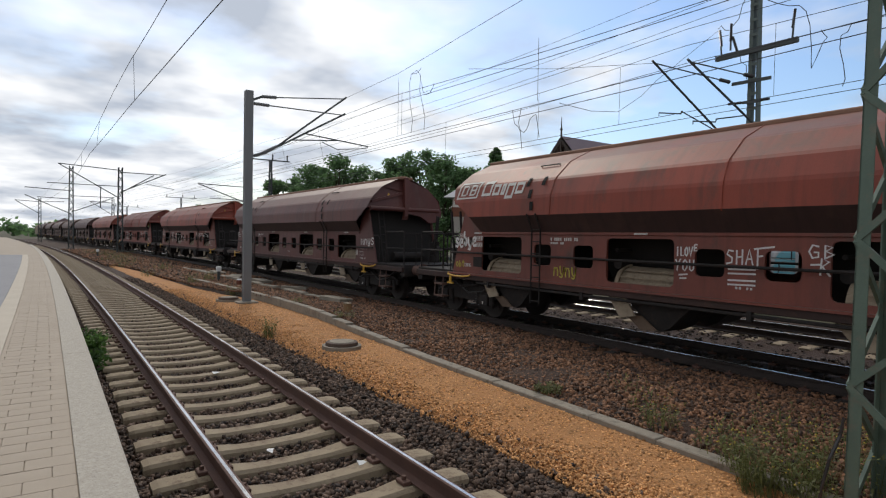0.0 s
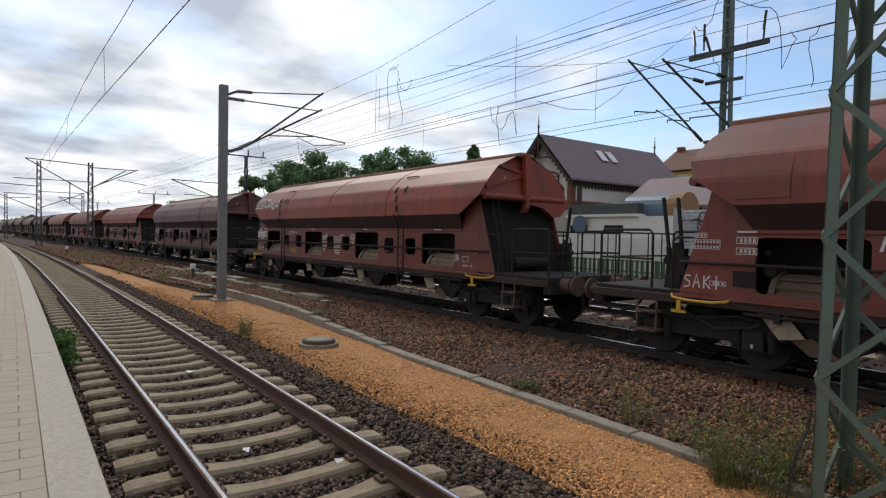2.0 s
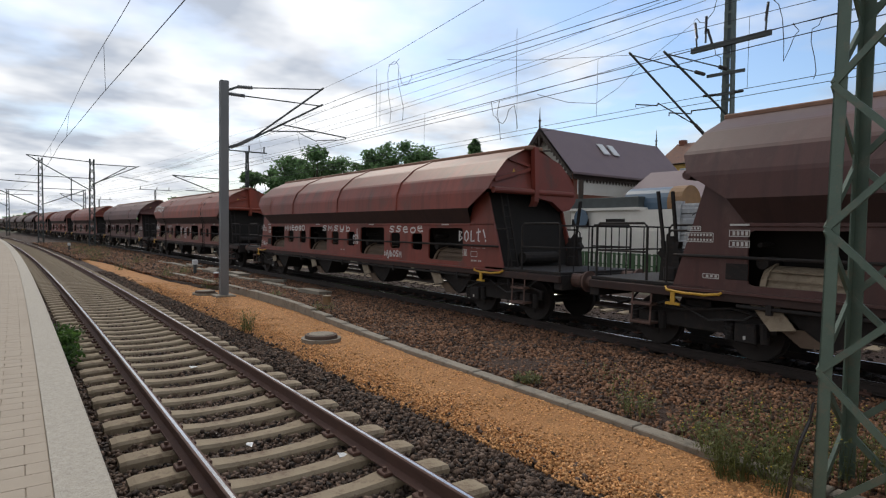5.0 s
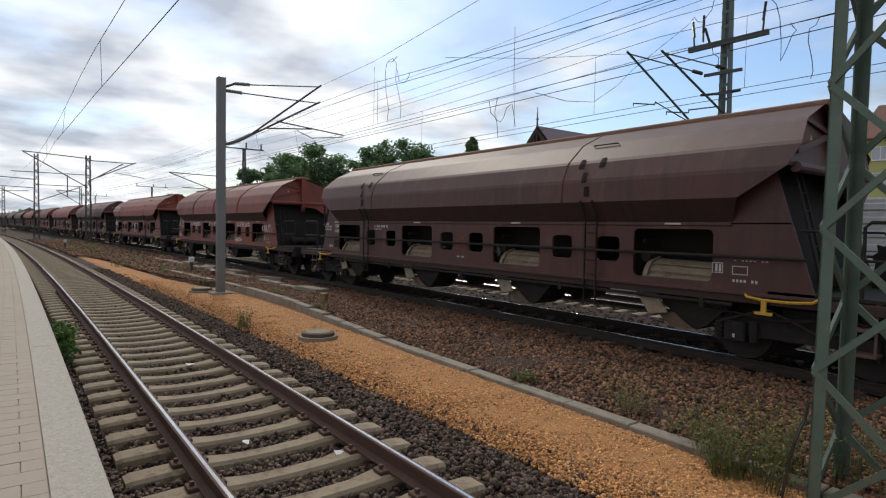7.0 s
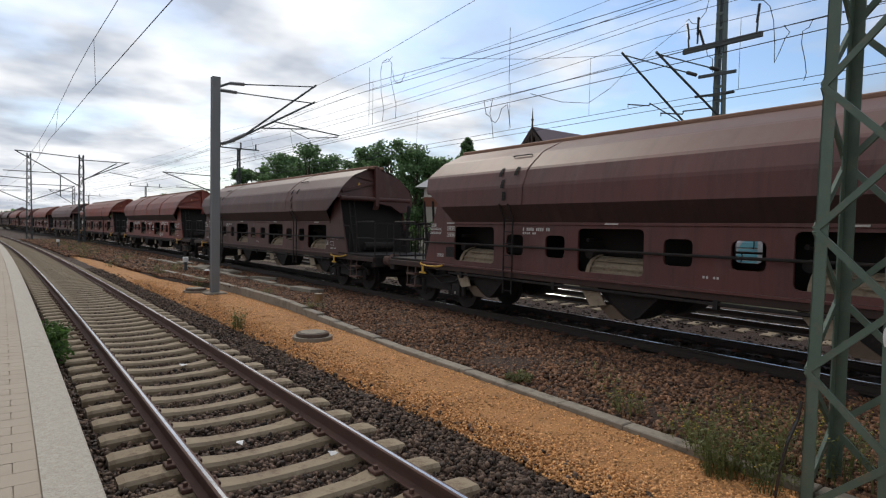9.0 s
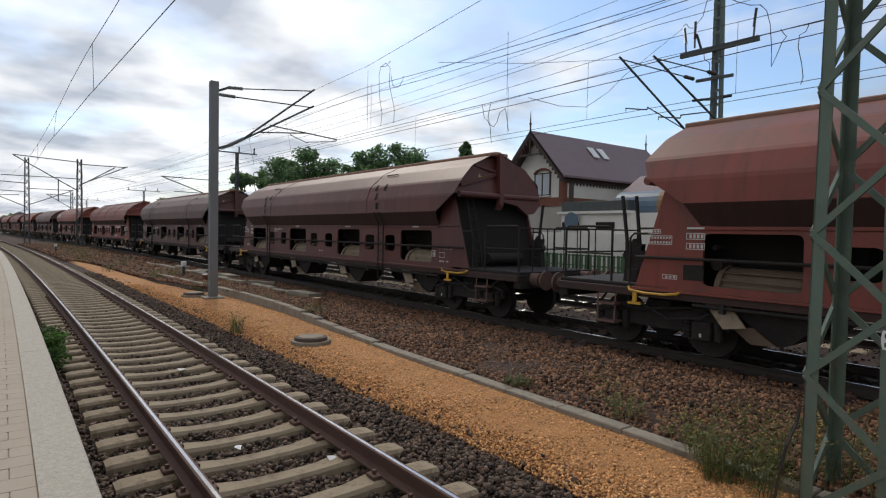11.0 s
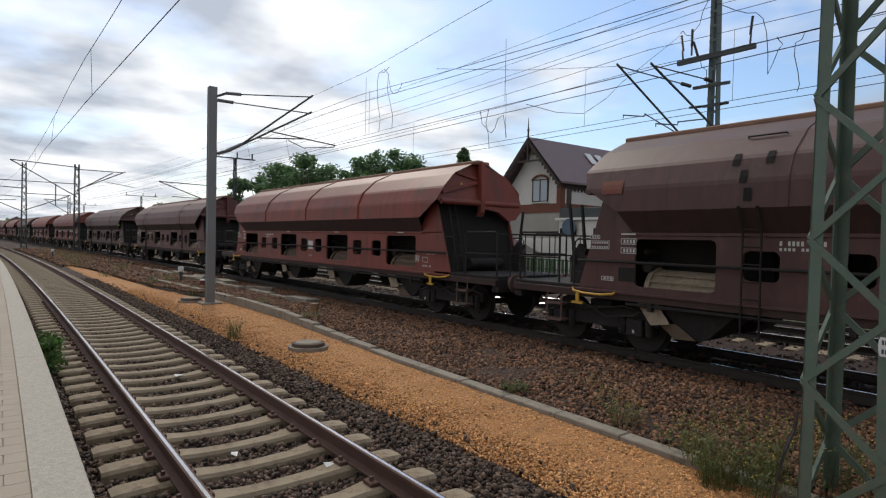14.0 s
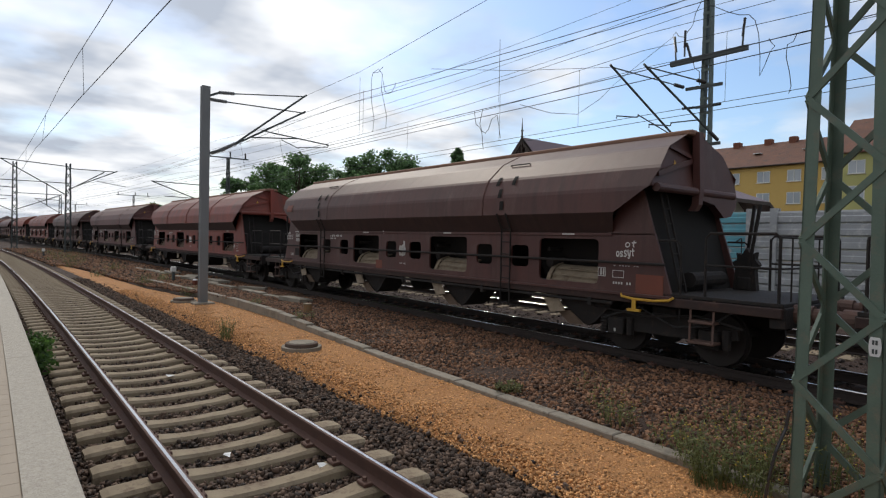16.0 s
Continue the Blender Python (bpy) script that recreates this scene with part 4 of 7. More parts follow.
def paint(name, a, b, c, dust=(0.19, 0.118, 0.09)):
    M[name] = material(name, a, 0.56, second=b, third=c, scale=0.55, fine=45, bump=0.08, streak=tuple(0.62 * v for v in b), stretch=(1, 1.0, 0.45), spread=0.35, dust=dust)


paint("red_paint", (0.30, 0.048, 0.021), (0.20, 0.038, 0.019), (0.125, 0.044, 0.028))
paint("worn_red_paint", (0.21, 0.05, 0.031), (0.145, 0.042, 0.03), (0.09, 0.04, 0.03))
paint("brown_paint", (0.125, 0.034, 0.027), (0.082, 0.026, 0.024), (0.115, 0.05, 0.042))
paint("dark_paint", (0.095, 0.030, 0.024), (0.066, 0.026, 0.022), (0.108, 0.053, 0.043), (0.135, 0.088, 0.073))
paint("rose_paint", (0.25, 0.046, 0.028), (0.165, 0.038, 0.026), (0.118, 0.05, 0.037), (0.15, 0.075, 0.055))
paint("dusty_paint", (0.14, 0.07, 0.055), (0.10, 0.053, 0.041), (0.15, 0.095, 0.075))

WAGONS = {}
KINDS = [("ladder", "red_paint"), ("ribbed", "rose_paint"), ("ladder", "brown_paint"), ("ladder", "dark_paint"), ("ladder", "dusty_paint")]
LINEUP = {-9: 3, -8: 4, -7: 4, -6: 4, -5: 3, -4: 0, -3: 1, -2: 0, -1: 2, 0: 0, 1: 1, 2: 3, 3: 2, 4: 1, 5: 3, 6: 2}
LABELS = ["bright red hopper wagon with swing roof and white graffiti", "red-brown hopper wagon with ribbed roof on the train track", "brown hopper wagon with ladder slots in its roof", "dark brown weathered hopper wagon on the train track", "dusty grey-brown hopper wagon far along the train"]


def decorate(i, w):
    """What sets single wagons apart: sprayed writing, badges and patches."""
    if i == 0:
        scrawl(w, "ILOVE", 1.27, 1.84, 0.066, 0.15)
        scrawl(w, "YOU", 1.27, 1.58, 0.10, 0.19)
        scrawl(w, "SHAF", 0.34, 1.74, 0.125, 0.22)
        scrawl(w, "GB", -0.90, 1.88, 0.16, 0.19)
        scrawl(w, "R", -1.06, 1.64, 0.15, 0.24)
        strokes(w, [[(0.30, z), (-0.14, z + 0.01)] for z in (1.65, 1.58, 1.47, 1.40)] + [[(1.2, 1.50), (1.04, 1.52)], [(1.18, 1.44), (1.06, 1.45)], [(-0.95, 1.78), (-1.08, 1.79)], [(-0.12, 1.99), (-0.42, 2.03)]], "scrawl", "white sprayed underlining", r=0.014)
        sprayed(w, scribble(8.05, 7.1, 1.86, 2.18, 5, 4), "scrawl", "white sprayed scrawl", r=0.035)
        sprayed(w, scribble(4.3, 3.6, 1.3, 1.55, 4, 7) + scribble(8.0, 7.6, 1.32, 1.46, 3, 9), "yellow_spray", "yellow sprayed scrawl", r=0.018)
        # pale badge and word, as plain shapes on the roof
        bm = bmesh.new()
        for y0, y1, z0, z1 in ((7.70, 6.82, 3.50, 3.54), (7.70, 6.82, 3.10, 3.14), (7.70, 7.65, 3.14, 3.50), (6.87, 6.82, 3.14, 3.50), (7.55, 7.49, 3.18, 3.46), (7.49, 7.34, 3.42, 3.46), (7.49, 7.34, 3.18, 3.22), (7.34, 7.29, 3.21, 3.43), (7.19, 7.13, 3.18, 3.46), (7.13, 6.99, 3.42, 3.46), (7.13, 6.99, 3.30, 3.34), (7.13, 6.99, 3.18, 3.22), (6.99, 6.94, 3.20, 3.44)):
            mark(bm, -1, min(y0, y1), max(y0, y1), z0, z1, True)
        part("badge", bm, "white", w, "white square badge in outline")
        for y0, y1, z0, z1 in ((6.66, 6.30, 3.14, 3.52), (6.24, 5.98, 3.14, 3.42), (5.92, 5.78, 3.14, 3.42), (5.73, 5.45, 3.04, 3.42), (5.40, 5.12, 3.14, 3.42)):
            bm = bmesh.new()
            for ya, yb, za, zb in ((y1, y0, z0, z0 + 0.07), (y1, y0, z1 - 0.07, z1), (y1, y1 + 0.06, z0 + 0.07, z1 - 0.07), (y0 - 0.06, y0, z0 + 0.07, z1 - 0.07)):
                mark(bm, -1, ya, yb, za, zb, True)
            part("badge_bar", bm, "white", w, "white bar of a painted word")
    elif i == 1:
        scrawl(w, "SAKI", 8.06, 1.28, 0.13, 0.2)
        sprayed(w, scribble(5.3, 3.2, 1.98, 2.2, 6, 11) + scribble(1.7, -0.6, 2.0, 2.2, 5, 12) + scribble(-0.7, -1.1, 1.55, 1.95, 3, 15) + scribble(-3.0, -4.9, 2.0, 2.2, 5, 13), "scrawl", "white sprayed tags along the wall")
        scrawl(w, "BOLT!", -6.45, 1.80, 0.18, 0.26, 0.02)
        sprayed(w, scribble(-2.75, -3.75, 1.25, 1.44, 6, 16), "scrawl", "white sprayed tag", r=0.018)
        bm = bmesh.new()
        mark(bm, -1, 6.3, 7.1, 2.72, 3.3, True)
        part("paint_patch", bm, "orange_patch", w, "fresh red paint patch")
    elif i == 2:
        sprayed(w, scribble(0.25, -0.2, 1.56, 1.86, 3, 21), "orange_patch", "small red tag", r=0.03)
    elif i == 4:
        strokes(w, [[(0.22, z), (-0.12, z)] for z in (1.62, 1.68, 1.74, 1.80, 1.86)], "scrawl", "white notice on the wall", "notice", 0.03)
    elif i == 5:
        sprayed(w, scribble(-7.02, -7.42, 1.82, 1.95, 5, 31) + scribble(-7.2, -7.45, 1.99, 2.09, 2, 34), "scrawl", "white sprayed tag", r=0.011)
        strokes(w, [[(1.35, 2.42), (1.1, 2.3), (1.02, 2.2)]], "scrawl", "white sprayed stroke", r=0.03)
        sprayed(w, scribble(0.2, -0.1, 1.58, 1.88, 3, 33), "white", "pale square notice", "notice", 0.04)
        bm = bmesh.new()
        mark(bm, -1, -8.0, -7.45, 1.14, 1.5)
        mark(bm, -1, 1.1, 1.45, 1.15, 1.4)
        part("paint_patch", bm, "orange_patch", w, "fresh red paint patches")
        bm = bmesh.new()
        mark(bm, -1, 7.0, 7.45, 2.95, 3.2, True)
        part("paint_patch", bm, "orange_patch", w, "fresh red paint patch")
    elif i in (-2, -3):
        sprayed(w, scribble(-6.5, -3.2, 1.9, 2.15, 7, 40 - i) + scribble(0.2, 4.5, 1.4, 2.1, 6, 50 - i), "scrawl", "white sprayed tags along the wall", r=0.02)
    elif i == -1:
        sprayed(w, scribble(-7.0, -8.0, 1.8, 2.05, 4, 60), "scrawl", "white sprayed tag", r=0.02)


def build_train():
    first = {}
    for i in sorted(LINEUP, key=lambda n: abs(n - 2)):
        k = LINEUP[i]
        if k not in first:
            w = build_wagon(KINDS[k][0], "worn_red_paint" if k == 0 else KINDS[k][1], KINDS[k][1])
            first[k] = w
        else:
            w = copy_thing(first[k], Matrix())
        tagged(w, LABELS[k], "freight wagon", "wagons of the freight train")
        WAGONS[i] = w
    for i, w in WAGONS.items():
        decorate(i, w)


LOCO = []


def build_loco():
    """The engine far ahead of the wagons."""
    w = thing("locomotive", "pale cream locomotive far ahead at the head of the train", "locomotive")
    LOCO.append(w)
    bm = bmesh.new()
    secs = []
    for y, k in ((-8.2, 0.92), (-7.6, 1.0), (7.6, 1.0), (8.2, 0.92)):
        secs.append([(x * k, y, z) for x, z in ((-1.45, 1.1), (1.45, 1.1), (1.48, 2.6), (1.3, 3.5), (0.8, 3.85), (-0.8, 3.85), (-1.3, 3.5), (-1.48, 2.6))])
    sweep(bm, secs)
    part("body", bm, "chute", w)
    for e in (-1, 1):
        bm = bmesh.new()
        box(bm, -1.1, 1.1, min(e * 8.0, e * 8.16), max(e * 8.0, e * 8.16), 2.45, 3.25, 0.03)
        part("windscreen", bm, "hole", w)
        bogie(w, e * 4.6)
    bm = bmesh.new()
    box(bm, -1.25, 1.25, -8.3, 8.3, 0.85, 1.12, 0.02)
    part("frame", bm, "under", w)


build_train()
build_loco()
GAIN = [(0, 4.7), (0.5, 4.42), (1.5, 4.35), (3.5, 4.05), (7, 3.85), (9, 3.8), (12.5, 4.3), (14, 4.68), (16, 4.72)]
PITCH = 20.85
SLACK = {-3: 0.1, -2: 0.12, -1: 0.15, 0: 0.22, 1: -0.1, 4: -0.3}  # stretch in the couplings


def run(t):
    """How far the train has rolled at t seconds."""
    return 7.07 * t + float(np.interp(t, [a for a, b in GAIN], [b for a, b in GAIN]))


def motions():
    times = [i * 0.5 for i in range(33)]
    for i, w in WAGONS.items():
        walk(w, [(t, on_line(train_line, run(t) - PITCH * i + SLACK.get(i, 0.0))) for t in times])
    walk(LOCO[0], [(t, on_line(train_line, run(t) + PITCH * 9 + 19.5)) for t in times])
    # wheels roll on the wagons that pass the platform
    ticks = [i * 2 / 30 for i in range(241)]
    for i in range(7):
        for axle in [o for o in WAGONS[i].children_recursive if o.name.startswith("wheelset")]:
            at = axle.location.copy()
            walk(axle, [(t, Matrix.Translation(at) @ Matrix.Rotation(-7.07 * t / 0.46, 4, "X")) for t in ticks])


# ---- masts and overhead lines ----
def insulator(bm, a, b, r=0.055, n=9):
    """A ribbed insulator from a to b, one turned body."""
    a, b = Vector(a), Vector(b)
    d = (b - a).normalized()
    u = d.cross(Vector((0.31, 0.17, 0.93))).normalized()
    v = d.cross(u)
    rings = []
    for i in range(n * 2 + 1):
        k = r if i % 2 else r * 0.62
        p = a.lerp(b, i / (n * 2))
        rings.append([p + (u * math.cos(t * math.tau / 8) + v * math.sin(t * math.tau / 8)) * k for t in range(8)])
    sweep(bm, rings)


def rods(parent, name, pairs, r, mat, label=""):
    for pts in pairs:
        bm = bmesh.new()
        pipe(bm, pts, r)
        part(name, bm, mat, parent, label)


def mast_near():
    m = thing("catenary_mast", "grey steel catenary mast with two cantilevers standing in the gravel", "mast", pose(3.42, 19.68, 0))
    o = Vector((3.42, 19.68, 0))
    def L(x, z, y=19.68):
        return Vector((x, y, z)) - o
    bm = bmesh.new()
    sec = [(-0.13, -0.1), (0.13, -0.1), (0.13, -0.085), (0.11, -0.07), (0.11, 0.07), (0.13, 0.085), (0.13, 0.1), (-0.13, 0.1), (-0.13, 0.085), (-0.11, 0.07), (-0.11, -0.07), (-0.13, -0.085)]
    sweep(bm, [[(x, y, z) for x, y in sec] for z in (-0.4, 6.86)])
    part("pole", bm, "mast_grey", m)
    bm = bmesh.new()
    box(bm, -0.32, 0.32, -0.3, 0.3, -0.6, -0.16, 0.02)
    part("footing", bm, "concrete", m)
    for a, b in (((3.56, 6.58), (3.85, 6.72)), ((3.56, 4.70), (3.9, 4.84))):
        bm = bmesh.new()
        beam(bm, L(*a), L(*b), 0.09, 0.07)
        part("bracket", bm, "mast_dark", m)
    for a, b in (((3.85, 6.73), (4.35, 6.77)), ((3.58, 6.46), (4.1, 6.46)), ((3.9, 4.84), (4.4, 5.12)), ((3.62, 4.72), (4.05, 4.88))):
        bm = bmesh.new()
        insulator(bm, L(*a), L(*b), 0.065)
        part("insulator", bm, "mast_grey", m)
    rods(m, "stay_tube", [[L(4.35, 6.77), L(6.9, 7.10)], [L(4.1, 6.46), L(6.87, 6.50)]], 0.02, "mast_dark")
    rods(m, "cantilever_tube", [[L(4.4, 5.12), L(6.93, 7.16)], [L(4.0, 4.86), L(6.9, 6.56)]], 0.034, "mast_dark")
    rods(m, "registration_arm", [[L(5.3, 5.67), L(7.85, 5.46)], [L(4.85, 5.38), L(6.6, 5.55)]], 0.022, "mast_dark")
    rods(m, "steady_arm", [[L(6.0, 5.49), L(6.05, 5.42), L(6.66, 5.21), L(6.72, 5.26)], [L(6.66, 5.24), L(7.8, 5.38), L(7.85, 5.46)]], 0.014, "mast_dark")


def lattice(parent, x, y, z0, z1, h0, h1, leg, brace, bay, mat, flat=False):
    """Four tapering angle legs with zigzag bracing on each face."""
    def corner(sx, sy, z):
        h = h0 + (h1 - h0) * (z - z0) / (z1 - z0)
        return Vector((x + sx * h, y + sy * h, z))
    for sx in (-1, 1):
        for sy in (-1, 1):
            bm = bmesh.new()
            a, b = corner(sx, sy, z0), corner(sx, sy, z1)
            t = leg * 0.12
            for dx, dy in ((leg, t), (t, leg)):  # an L profile opening inwards
                pts = [(0, 0), (-sx * dx, 0), (-sx * dx, -sy * dy), (0, -sy * dy)]
                sweep(bm, [[a + Vector((px, py, 0)) for px, py in pts], [b + Vector((px, py, 0)) for px, py in pts]])
            part("leg", bm, mat, parent)
    n = max(1, int((z1 - z0) / bay))
    for k in range(4):
        ca, cb = [((-1, 1), (-1, -1)), ((-1, -1), (1, -1)), ((1, -1), (1, 1)), ((1, 1), (-1, 1))][k]
        for i in range(n):
            za, zb = z0 + (z1 - z0) * i / n, z0 + (z1 - z0) * (i + 1) / n
            if (i + k) % 2:
                a, b = corner(*ca, za), corner(*cb, zb)
            else:
                a, b = corner(*cb, za), corner(*ca, zb)
            bm = bmesh.new()
            beam(bm, a, b, brace if not flat else 0.03, brace)
            part("brace", bm, mat, parent)


def mast_green():
    m = thing("lattice_mast", "tall green-painted steel lattice mast with number plate by the kerb", "mast")
    lattice(m, 3.72, 1.72, -0.9, 9.385, 0.335, 0.22, 0.10, 0.055, 0.604, "mast_green", True)
    bm = bmesh.new()
    box(bm, 3.2, 4.2, 1.25, 2.25, -0.8, -0.28, 0.03)
    part("footing", bm, "concrete", m)
    bm = bmesh.new()  # oval number plate, its figures as bars
    pts = [(3.372, 1.455 + 0.042 * math.cos(a), 1.30 + 0.075 * max(-1, min(1, 1.5 * math.sin(a)))) for a in [i * math.tau / 24 for i in range(24)]]
    plate(bm, pts, 0.006, (-1, 0, 0))
    pl = part("number_plate", bm, "sign_white", m, "small white oval number plate")
    bm = bmesh.new()
    for z in (1.335, 1.265):
        for y in (1.437, 1.459):
            box(bm, 3.360, 3.364, y, y + 0.014, z - 0.018, z + 0.018)
    part("plate_bar", bm, "mast_dark", pl, "dark figure bars")
    bm = bmesh.new()
    pipe(bm, [(3.37, 2.05, 0.65), (3.36, 2.07, 0.5), (3.3, 2.12, 0.3), (3.27, 2.16, 0.05), (3.26, 2.2, -0.3)], 0.014)
    part("earth_cable", bm, "porcelain", m, "black earthing cable")


def tower():
    m = thing("overlap_mast", "green-grey battened steel mast with cross-arms behind the train", "mast")
    def half(z):
        return float(np.interp(z, (-0.3, 13.0), (0.235, 0.10)))
    for side in (-1, 1):  # two channels, the broad one towards the north
        bm = bmesh.new()
        w = 0.12 if side > 0 else 0.05
        sweep(bm, [[(16.88, 10.05 + side * half(z), z), (16.88, 10.05 + side * (half(z) - w), z), (17.12, 10.05 + side * (half(z) - w), z), (17.12, 10.05 + side * half(z), z)] for z in (-0.3, 13.0)])
        part("channel", bm, "mast_tower", m)
    for i in range(26):
        z = 0.2 + i * 0.48
        bm = bmesh.new()
        box(bm, 16.865, 16.88, 10.05 - half(z), 10.05 + half(z), z, z + 0.09)
        part("batten", bm, "mast_tower", m)
    def bar(name, a, b, w, h=None, mat="mast_dark"):
        bm = bmesh.new()
        beam(bm, a, b, w, h)
        part(name, bm, mat, m)
    bar("cross_arm", (16.75, 11.25, 8.34), (16.75, 8.62, 8.32), 0.12, 0.16)
    bar("cross_arm", (16.75, 10.66, 7.37), (16.75, 9.4, 7.33), 0.07, 0.10)
    bar("cross_arm", (16.75, 10.3, 6.69), (16.75, 9.7, 6.66), 0.06, 0.08)
    bar("cross_arm", (16.75, 10.66, 5.40), (16.75, 9.42, 5.40), 0.07, 0.10)
    for y0, z0, y1, z1 in ((11.03, 8.42, 11.11, 9.28), (10.72, 8.5, 10.71, 9.39), (10.49, 8.42, 10.66, 8.95), (8.77, 8.39, 8.71, 9.26)):
        bm = bmesh.new()
        insulator(bm, (16.7, y0, z0 + 0.3 if z1 - z0 > 0.8 else z0), (16.7, y1, z1), 0.05, 9)
        part("insulator", bm, "porcelain", m)
        if z1 - z0 > 0.8:
            rods(m, "pin", [[(16.7, y0, z0), (16.7, y0 + (y1 - y0) * 0.35, z0 + 0.32)]], 0.03, "mast_dark")
    for a, b in (((16.7, 10.3, 6.69), (16.7, 10.75, 6.72)), ((16.7, 9.68, 6.66), (16.7, 9.4, 6.66))):
        bm = bmesh.new()
        insulator(bm, a, b, 0.05)
        part("insulator", bm, "porcelain", m)
    for foot, tip, stay, reg in (((16.75, 10.72, 5.45), (13.40, 11.25, 7.6), (16.7, 10.72, 7.45), (13.68, 11.25, 6.11)), ((16.75, 9.50, 5.5), (12.95, 9.75, 7.2), (16.3, 9.75, 7.36), (13.16, 9.75, 5.55))):
        foot, tip, stay, reg = Vector(foot), Vector(tip), Vector(stay), Vector(reg)
        for a, b in ((foot, foot.lerp(tip, 0.13)), (stay, stay.lerp(tip, 0.14))):
            bm = bmesh.new()
            insulator(bm, a, b, 0.065)
            part("insulator", bm, "porcelain", m)
        rods(m, "stay_tube", [[stay.lerp(tip, 0.14), tip]], 0.02, "mast_dark")
        rods(m, "cantilever_tube", [[foot.lerp(tip, 0.13), tip + (tip - foot) * 0.03]], 0.038, "mast_dark")
        root = foot.lerp(tip, 0.12 if reg.z > 6 else 0.3)
        rods(m, "registration_arm", [[root, reg + Vector((1.16, 0, 0.21))], [reg + Vector((1.2, 0, 0.22)), reg + Vector((1.14, 0, 0.12)), reg, reg - Vector((0, 0, 0.09))]], 0.02, "mast_dark")
    # jumper loops hanging from the arm
    rods(m, "jumper", [[(16.6, 11.11, 9.3), (16.6, 11.0, 9.38), (16.6, 10.88, 9.2), (16.6, 10.72, 9.15)],
                       [(16.6, 10.66, 9.2), (16.6, 10.40, 9.45), (16.6, 10.30, 9.85), (16.6, 10.1, 10.2)],
                       [(16.6, 9.95, 10.05), (16.6, 9.67, 9.87), (16.6, 9.2, 9.55), (16.6, 8.85, 9.36), (16.6, 8.55, 9.28), (16.6, 8.36, 9.05), (16.6, 8.24, 8.6), (16.6, 8.18, 7.9), (16.6, 8.17, 7.3), (16.6, 8.02, 7.62), (16.6, 7.88, 7.98), (16.6, 7.76, 8.11), (16.6, 7.86, 8.24), (16.6, 7.93, 8.37)],
                       [(16.6, 7.15, 8.33), (16.6, 7.24, 8.12), (16.6, 7.41, 8.06), (16.6, 7.43, 7.7), (16.6, 7.32, 7.2), (16.6, 7.27, 6.8), (16.6, 7.33, 6.6)],
                       [(16.6, 10.35, 8.3), (16.6, 10.3, 8.0), (16.6, 10.12, 7.85), (16.6, 10.1, 7.4)]], 0.012, "wire")


def far_mast(x, y, top, half, arms, label, mat="mast_dark"):
    m = thing("catenary_mast", label, "mast", group="masts along the line")
    lattice(m, x, y, -0.4, top, half, half * 0.7, 0.1, 0.06, 0.8, mat)
    for a, b, r in arms:
        rods(m, "cantilever_tube", [[(x + a[0], y, a[1]), (x + b[0], y, b[1])]], r, mat)


def cross_mast(x, y, top, width):
    m = thing("crossbar_mast", "slender mast with a level crossbar and three insulators", "mast", group="crossbar masts")
    lattice(m, x, y, -0.4, top, 0.17, 0.12, 0.08, 0.05, 0.7, "mast_dark")
    bm = bmesh.new()
    beam(bm, (x - width, y, top), (x + width, y, top), 0.1)
    part("crossbar", bm, "mast_dark", m)
    for d in (-0.9, 0.1, 0.85):
        bm = bmesh.new()
        insulator(bm, (x + d * width, y, top), (x + d * width, y, top + 0.55), 0.08, 4)
        part("insulator", bm, "porcelain", m)


WIRE_GROUP = "overhead wires"


def wire(points, r, label="dark overhead contact line wire"):
    bm = bmesh.new()
    pipe(bm, points, r, seg=5)
    ob = part("overhead_wire", bm, "wire")
    tagged(ob, label, "wire", WIRE_GROUP)
    return ob


def along(line, off, z0, y0, y1, sag=0.0, span=50.0, anchor=19.68, zig=0.0, step=4.0):
    pts, y = [], y0
    while y <= y1 + 0.01:
        x, s = line(y)
        f = ((y - anchor) / span) % 1.0
        pts.append(Vector((x + off + zig * math.cos(math.pi * (y - anchor) / span), y, z0 - sag * 4 * f * (1 - f))))
        y += step
    return pts


